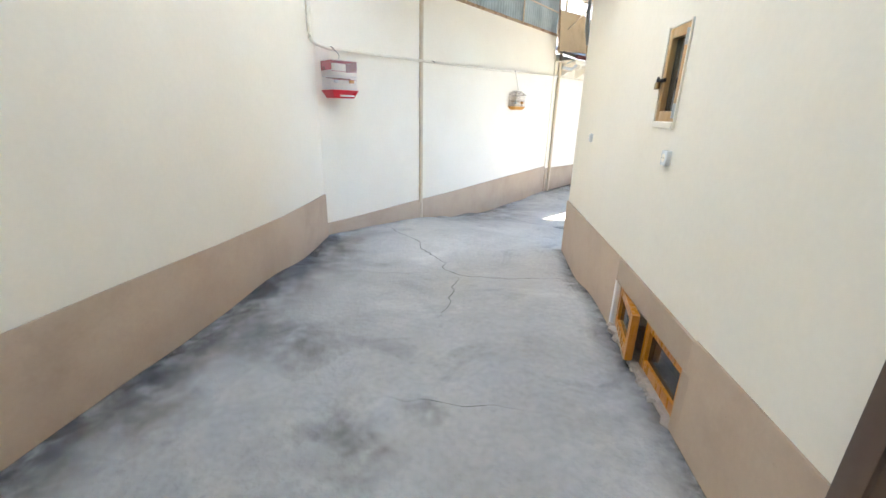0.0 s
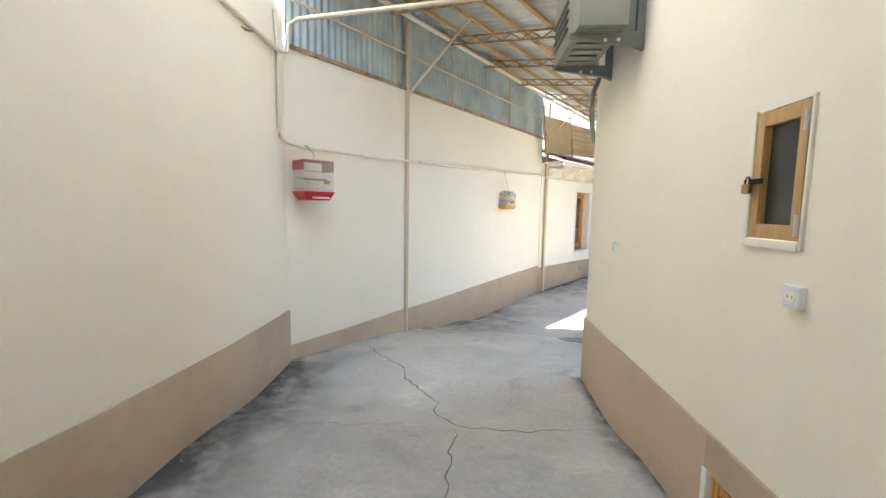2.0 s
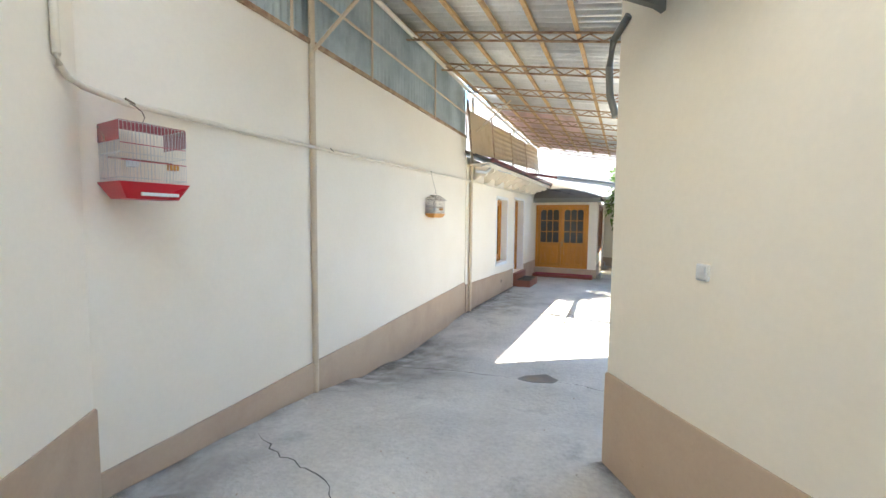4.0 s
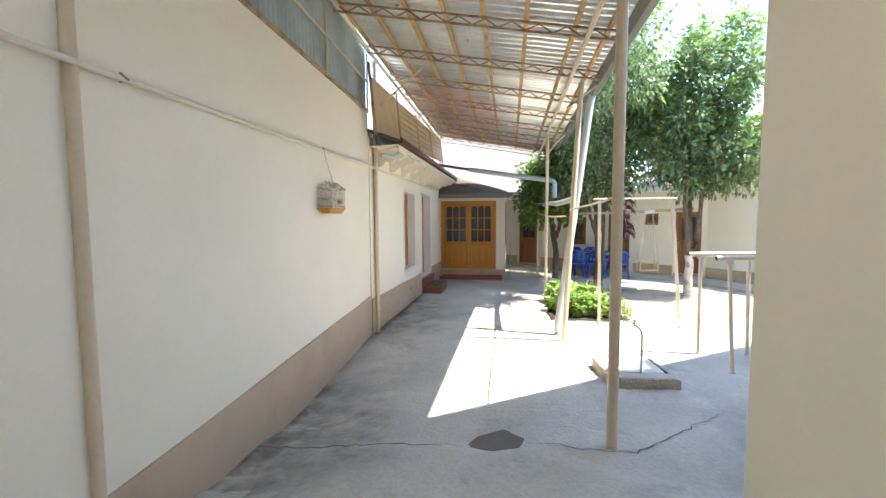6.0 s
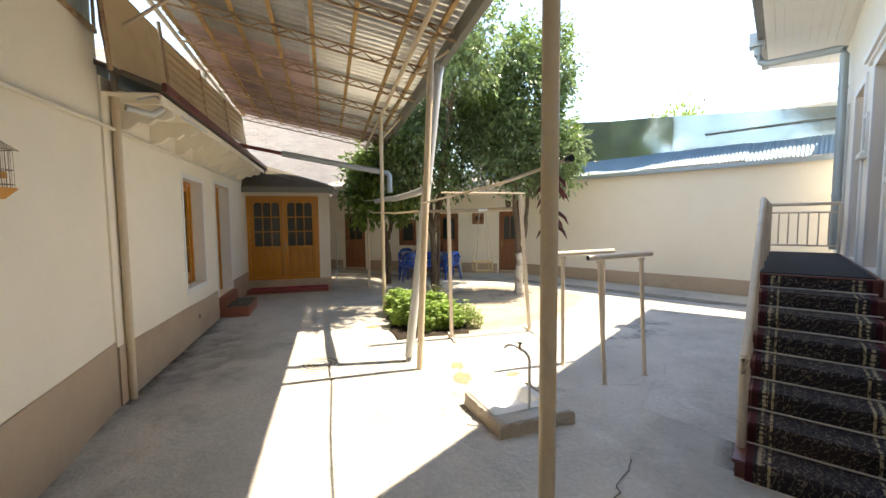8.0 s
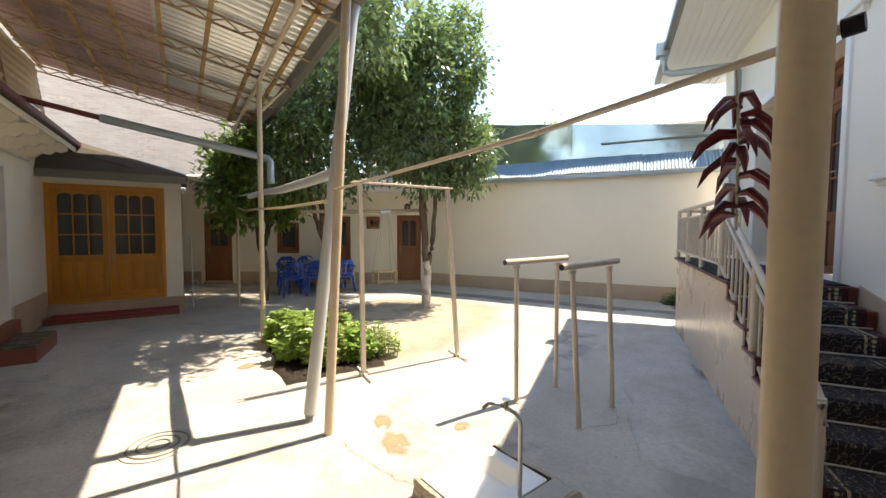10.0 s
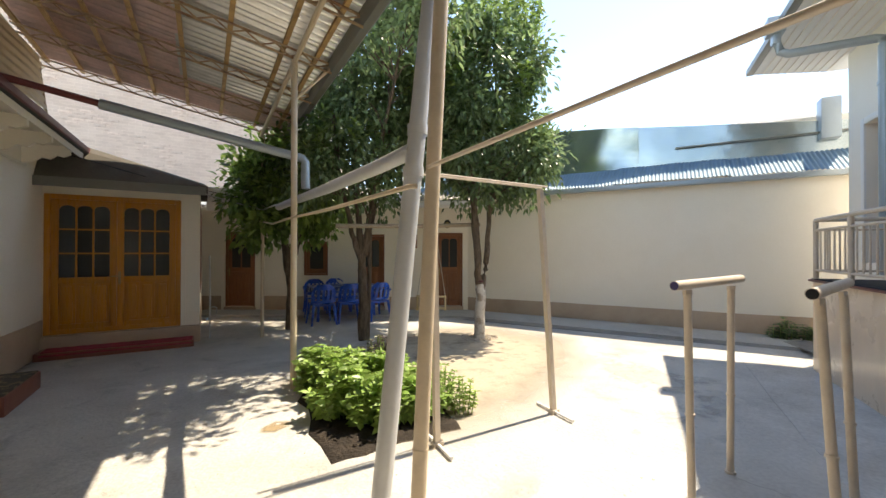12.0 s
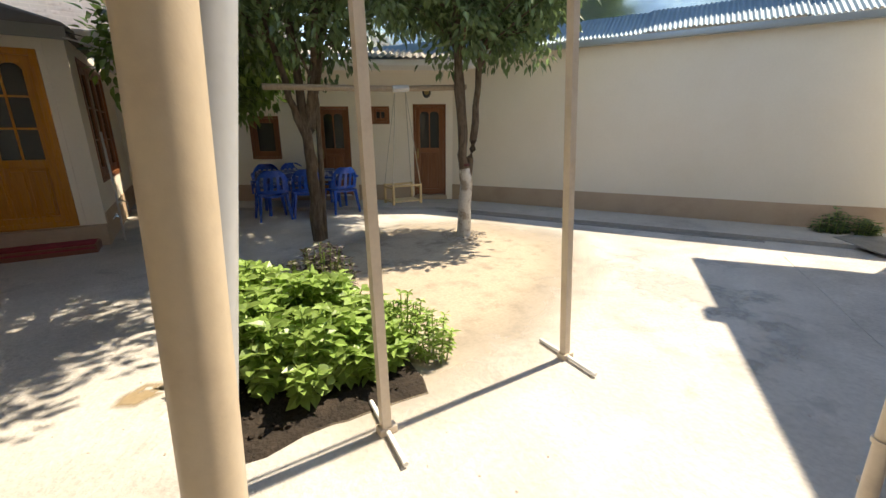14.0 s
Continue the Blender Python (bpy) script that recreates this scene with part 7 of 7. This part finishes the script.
def tree(x, y, label, trunks, crown, count, leaf_len, leaf_w, material, seed, wash=0.0, shoots=0, top_mat=None):
    """trunks: lists of (x, y, z, r) from the ground up; crown: ellipsoids (cx, cy, cz, rx, ry, rz), all from the tree's foot."""
    t = thing("tree", label, "tree", Matrix.Translation((x, y, 0)), "yard trees")
    rng = np.random.default_rng(seed)
    rnd = random.Random(seed)
    bm = bmesh.new()
    bw = bmesh.new()
    tops = []
    for tr in trunks:
        pts = []
        for (a, b) in zip(tr, tr[1:]):
            for k in range(5):
                f = k / 5
                pts.append(tuple(a[i] + (b[i] - a[i]) * f + (rnd.uniform(-0.012, 0.012) if i < 2 else 0) for i in range(4)))
        pts.append(tr[-1])
        tube(bm, [p[:3] for p in pts], 0, 10, True, [p[3] * rnd.uniform(0.93, 1.08) for p in pts])
        tops.append(pts)
    part("trunk", bm, BARK, t)
    if wash:
        p0 = tops[0]
        sel = [p for p in p0 if p[2] <= wash]
        tube(bw, [p[:3] for p in sel], 0, 12, False, [p[3] * 1.12 for p in sel])
        part("whitewash", bw, WHITEWASH, t, "whitewashed lower trunk")
        q = sel[-1]
        part("red_band", T([(q[0], q[1], wash + 0.02), (q[0], q[1], wash + 0.05)], q[3] * 1.08, 12), REDEDGE, t, "red band tied round the trunk")
    else:
        bw.free()
    # limbs towards clump centres
    vol = np.array([c[3] * c[4] * c[5] for c in crown])
    n_cl = 230
    clumps = []
    for k in range(n_cl):
        c = crown[rng.choice(len(crown), p=vol / vol.sum())]
        d = rng.normal(0, 1, 3)
        d /= np.linalg.norm(d)
        r = rng.uniform(0.45, 1.0) ** 0.6
        clumps.append(np.array(c[:3]) + d * r * np.array(c[3:]))
    bl = bmesh.new()
    for c in clumps[:90]:
        pts = min((p for ps in tops for p in ps if p[2] > 0.9 and p[2] < c[2] - 0.1), key=lambda p: (p[0] - c[0]) ** 2 + (p[1] - c[1]) ** 2 + 0.35 * (p[2] - c[2] + 0.5) ** 2, default=tops[0][-1])
        a, b = Vector(pts[:3]), Vector(c)
        m1 = a.lerp(b, 0.45) + Vector((rnd.uniform(-.08, .08), rnd.uniform(-.08, .08), 0.06))
        tube(bl, [a, m1, b], 0, 5, False, [min(0.022, pts[3] * 0.6), 0.012, 0.004])
    tagged(part("branch", bl, BARK, t), kind="stuff")
    per = count // n_cl
    P, Q = [], []
    for c in clumps:
        s = rng.uniform(0.09, 0.21)
        q = np.clip(rng.normal(0, 1, (per, 3)), -1.7, 1.7) * np.array((s, s, s * 1.25))
        P.append(c + q)
        Q.append(q + rng.normal(0, 0.12, (per, 3)))
    P, Q = np.concatenate(P), np.concatenate(Q)
    v, f = leaves(P, Q, leaf_len, leaf_w, rng)
    leaf_mesh("crown", v, f, material, t)
    if shoots:
        P, Q = [], []
        for k in range(shoots):
            c = crown[rng.choice(len(crown))]
            a = rng.uniform(0, 2 * math.pi)
            rr_ = math.sqrt(rng.uniform(0, 1)) * 0.85
            base = np.array((c[0] + c[3] * rr_ * math.cos(a), c[1] + c[4] * rr_ * math.sin(a), c[2] + c[5] * math.sqrt(1 - rr_ ** 2) * 0.9))
            hgt = rng.uniform(0.25, 0.6)
            z = rng.uniform(-0.2, 1, 26)
            P.append(base + np.stack([rng.normal(0, 0.05, 26), rng.normal(0, 0.05, 26), z * hgt], 1))
            Q.append(np.stack([rng.normal(0, 1, 26), rng.normal(0, 1, 26), rng.uniform(0, 0.9, 26)], 1))
        v, f = leaves(np.concatenate(P), np.concatenate(Q), leaf_len * 0.95, leaf_w * 0.9, rng, 0.1)
        leaf_mesh("shoot_foliage", v, f, top_mat or LEAF_L, t, "light green young shoots")
    return t


# the last two crown lobes are added to shade the table and chairs
tree(1.22, 13.1, "slender fruit tree with a whitewashed trunk and dense crown",
     [[(0, 0, 0, 0.085), (0.02, 0, 0.75, 0.075), (-0.03, 0.02, 1.2, 0.06), (-0.10, 0.05, 2.4, 0.045), (-0.2, 0.1, 4.6, 0.02)],
      [(0.02, 0, 0.72, 0.06), (0.16, 0.03, 1.3, 0.05), (0.26, 0.05, 2.4, 0.04), (0.45, 0.1, 4.8, 0.018)],
      [(0.0, 0, 0.78, 0.05), (0.05, 0.10, 1.4, 0.045), (0.10, 0.35, 3.0, 0.03), (0.1, 0.5, 5.0, 0.015)]],
     [(0.25, 0.1, 3.55, 1.15, 1.0, 1.15), (0.35, 0.1, 4.6, 1.05, 0.95, 0.95), (0.75, 0.0, 3.1, 0.8, 0.8, 0.75), (0.55, 0.15, 5.3, 0.95, 0.8, 0.75), (-0.75, 0.3, 3.6, 0.6, 0.7, 1.0), (-0.6, 0.3, 4.5, 0.6, 0.7, 0.6), (0.45, 1.9, 4.1, 0.8, 0.9, 0.75), (0.5, 2.9, 4.1, 0.85, 0.9, 0.75)],
     21500, 0.14, 0.056, LEAF, 5, 0.95, 260)
# the last two crown lobes reach forward, added to cast leaf shadows on the yard
tree(-0.57, 13.95, "two-stemmed dark green fruit tree behind the herb bed",
     [[(0, 0, 0, 0.085), (-0.01, 0.0, 0.9, 0.072), (-0.03, 0.0, 1.35, 0.066), (-0.10, 0.05, 2.4, 0.045), (-0.15, 0.2, 4.8, 0.02)],
      [(-0.03, 0.0, 1.25, 0.05), (-0.20, 0.0, 1.8, 0.042), (-0.42, 0.0, 2.8, 0.03), (-0.6, 0.1, 4.6, 0.015)],
      [(-0.02, 0.0, 1.3, 0.05), (0.16, 0.05, 2.0, 0.042), (0.30, 0.05, 3.0, 0.03), (0.5, 0.1, 5.2, 0.015)],
      [(-0.02, 0.0, 1.35, 0.04), (0.05, -0.2, 2.2, 0.038), (0.08, -0.7, 3.4, 0.03), (0.1, -1.6, 4.9, 0.012)],
      [(0.10, 0.05, 0.0, 0.04), (0.11, 0.05, 1.0, 0.036), (0.13, 0.05, 2.2, 0.03), (0.3, 0.1, 4.4, 0.012)]],
     [(-0.05, 0.1, 3.4, 1.25, 1.0, 1.15), (0.0, 0.1, 4.5, 1.2, 1.0, 1.0), (0.3, 0.1, 5.3, 0.9, 0.8, 0.65), (-0.4, 0.0, 2.8, 0.9, 0.8, 0.6), (0.0, -1.3, 4.7, 0.85, 0.9, 0.6), (0.2, -2.3, 5.1, 0.7, 0.7, 0.45)],
     15500, 0.13, 0.056, LEAF, 9, 0, 110)
tree(-1.46, 15.55, "low broad-leaved tree with light green crown by the porch",
     [[(0, 0, 0, 0.09), (0.02, 0, 0.8, 0.085), (-0.08, -0.03, 1.4, 0.075), (-0.2, -0.05, 2.1, 0.05), (-0.2, -0.05, 3.2, 0.02)],
      [(-0.02, 0, 1.1, 0.06), (0.15, 0.05, 1.7, 0.05), (0.35, 0.05, 2.9, 0.02)]],
     [(-0.15, -0.15, 2.75, 0.95, 0.85, 0.75), (-0.5, -0.45, 2.2, 0.55, 0.5, 0.55), (0.35, -0.1, 2.4, 0.65, 0.6, 0.6), (0.1, 0.7, 2.9, 0.9, 0.8, 0.6)],
     9000, 0.17, 0.085, LEAF_L, 13, 0, 50)

rnd = random.Random(31)
bm = bmesh.new()
for i in range(170):
    a, q = rnd.uniform(0, 2 * math.pi), 0.09 + 0.24 * math.sqrt(rnd.uniform(0, 1))
    r = rnd.uniform(0.006, 0.016)
    box(bm, -r, r, -r, r, -r * 0.6, r * 0.6, Matrix.Translation((1.24 + q * math.cos(a), 13.12 + q * math.sin(a), r * 0.4 + 0.02 * max(0.0, 1 - q / 0.3))) @ pose(0, 0, 0, rnd.uniform(-30, 30), rnd.uniform(-30, 30), rnd.uniform(0, 90)))
solid("tree_gravel", bm, RUBBLE, "ring of pale gravel round the tree's foot", "gravel", "stuff", None)


def herb(name, label, spots, count, material, ln, w, seed, stems=True):
    t = thing(name, label, "herbs")
    rng = np.random.default_rng(seed)
    P, Q = [], []
    bm = bmesh.new()
    for (x, y, r, h) in spots:
        n_st = max(5, int(count * r * r))
        for k in range(n_st):
            a, rr_ = rng.uniform(0, 2 * math.pi), math.sqrt(rng.uniform(0, 1))
            bx, by = x + r * 0.7 * rr_ * math.cos(a), y + r * 0.7 * rr_ * math.sin(a)
            tx, ty = x + r * rr_ * math.cos(a), y + r * rr_ * math.sin(a)
            tz = h * (1 - 0.55 * rr_ ** 2.5) * rng.uniform(0.82, 1.1)
            tube(bm, [(bx, by, 0.0), (tx, ty, tz)], 0.004, 4, False)
            for lev in range(5):
                f = 1 - lev * 0.17 - rng.uniform(0, 0.06)
                c = np.array((bx + (tx - bx) * f, by + (ty - by) * f, tz * f))
                a0 = rng.uniform(0, math.pi)
                for j in range(4):
                    aa = a0 + j * math.pi / 2 + rng.normal(0, 0.2)
                    P.append(c)
                    Q.append((math.cos(aa), math.sin(aa), 0.55 - 0.12 * lev + rng.normal(0, 0.15)))
    tagged(part("stem", bm, BASIL, t), kind="stuff")
    v, f = leaves(np.array(P), np.array(Q, dtype=float), ln, w, rng, 0.2, 0.35)
    leaf_mesh("foliage", v, f, material, t)


herb("herb_bush", "dense bright green leafy herbs growing in the bed", [(-1.80, 11.9, 0.34, 0.46), (-1.62, 11.45, 0.38, 0.48), (-1.75, 11.0, 0.34, 0.46), (-1.35, 11.15, 0.36, 0.48), (-1.55, 10.72, 0.32, 0.44), (-1.20, 10.75, 0.30, 0.42)],
     430, BASIL, 0.088, 0.060, 21)
herb("pepper_plant", "small light green pepper plant at the bed's edge", [(-0.92, 10.75, 0.20, 0.40), (-0.80, 10.55, 0.14, 0.34)], 700, BASIL, 0.055, 0.024, 22)
herb("purple_herb", "dark purple herb plant behind the green herbs", [(-1.15, 11.75, 0.30, 0.52), (-0.98, 12.05, 0.22, 0.46)], 500, PURPLEBASIL, 0.06, 0.03, 23)

herb("pit_plant", "low dark green plants growing by the drain pit", [(5.50, 10.28, 0.16, 0.36), (5.66, 10.06, 0.17, 0.33), (5.40, 10.42, 0.12, 0.26)], 620, LEAF, 0.075, 0.03, 24)

# far greenery over the roofs
t = thing("far_tree", "hazy green tree tops beyond the neighbouring roof", "tree", Matrix.Translation((16.5, 24.0, 0)))
rng = np.random.default_rng(4)
P = np.concatenate([np.array(c) + rng.normal(0, 1, (900, 3)) * np.array((0.55, 0.5, 0.7)) for c in ((0, 0, 6.4), (0.9, 0, 6.9), (1.6, 0.2, 6.2), (-7.5, 3.0, 4.6), (-6.6, 3.0, 4.9))])
v, f = leaves(P, rng.normal(0, 1, P.shape), 0.28, 0.15, rng)
leaf_mesh("crown", v, f, LEAF_L, t)
part("trunk", T([(0.8, 0, 0), (0.8, 0, 6.5)], 0.15, 8), BARK, t)
part("trunk", T([(-7.0, 3.0, 0), (-7.0, 3.0, 4.6)], 0.15, 8), BARK, t)


# ---- bricks showing through the thin render of the neighbour's wall ----
gable = bpy.data.objects["wall_neighbour_brick"]
rnd = random.Random(77)
brick_meshes = []
for w_, h_, p_ in ((0.25, 0.066, 0.006), (0.245, 0.064, 0.009), (0.12, 0.066, 0.006), (0.25, 0.060, 0.004)):
    bm = bmesh.new()
    box(bm, -w_ / 2, w_ / 2, -p_, 0.02, -h_ / 2, h_ / 2, bev=0.003)
    brick_meshes.append(finish("brick", bm, BRICKPALE))
inv = gable.matrix_basis.inverted()
laid = 0
for row in range(26, 92):
    for col in range(-32, 4):
        x = col * 0.262 + (0.131 if row % 2 else 0.0)
        z = row * 0.0775
        show = noise.noise(Vector((x * 0.9, 3.0, z * 2.2))) + 0.5 * noise.noise(Vector((x * 3.1, 8.0, z * 4.0)))
        if show > 0.40 and laid < 300:
            ob = new("brick", brick_meshes[rnd.randrange(4)])
            ob.parent = gable
            ob.matrix_basis = inv @ Matrix.Translation((x + rnd.uniform(-0.006, 0.006), 20.199, z))
            laid += 1
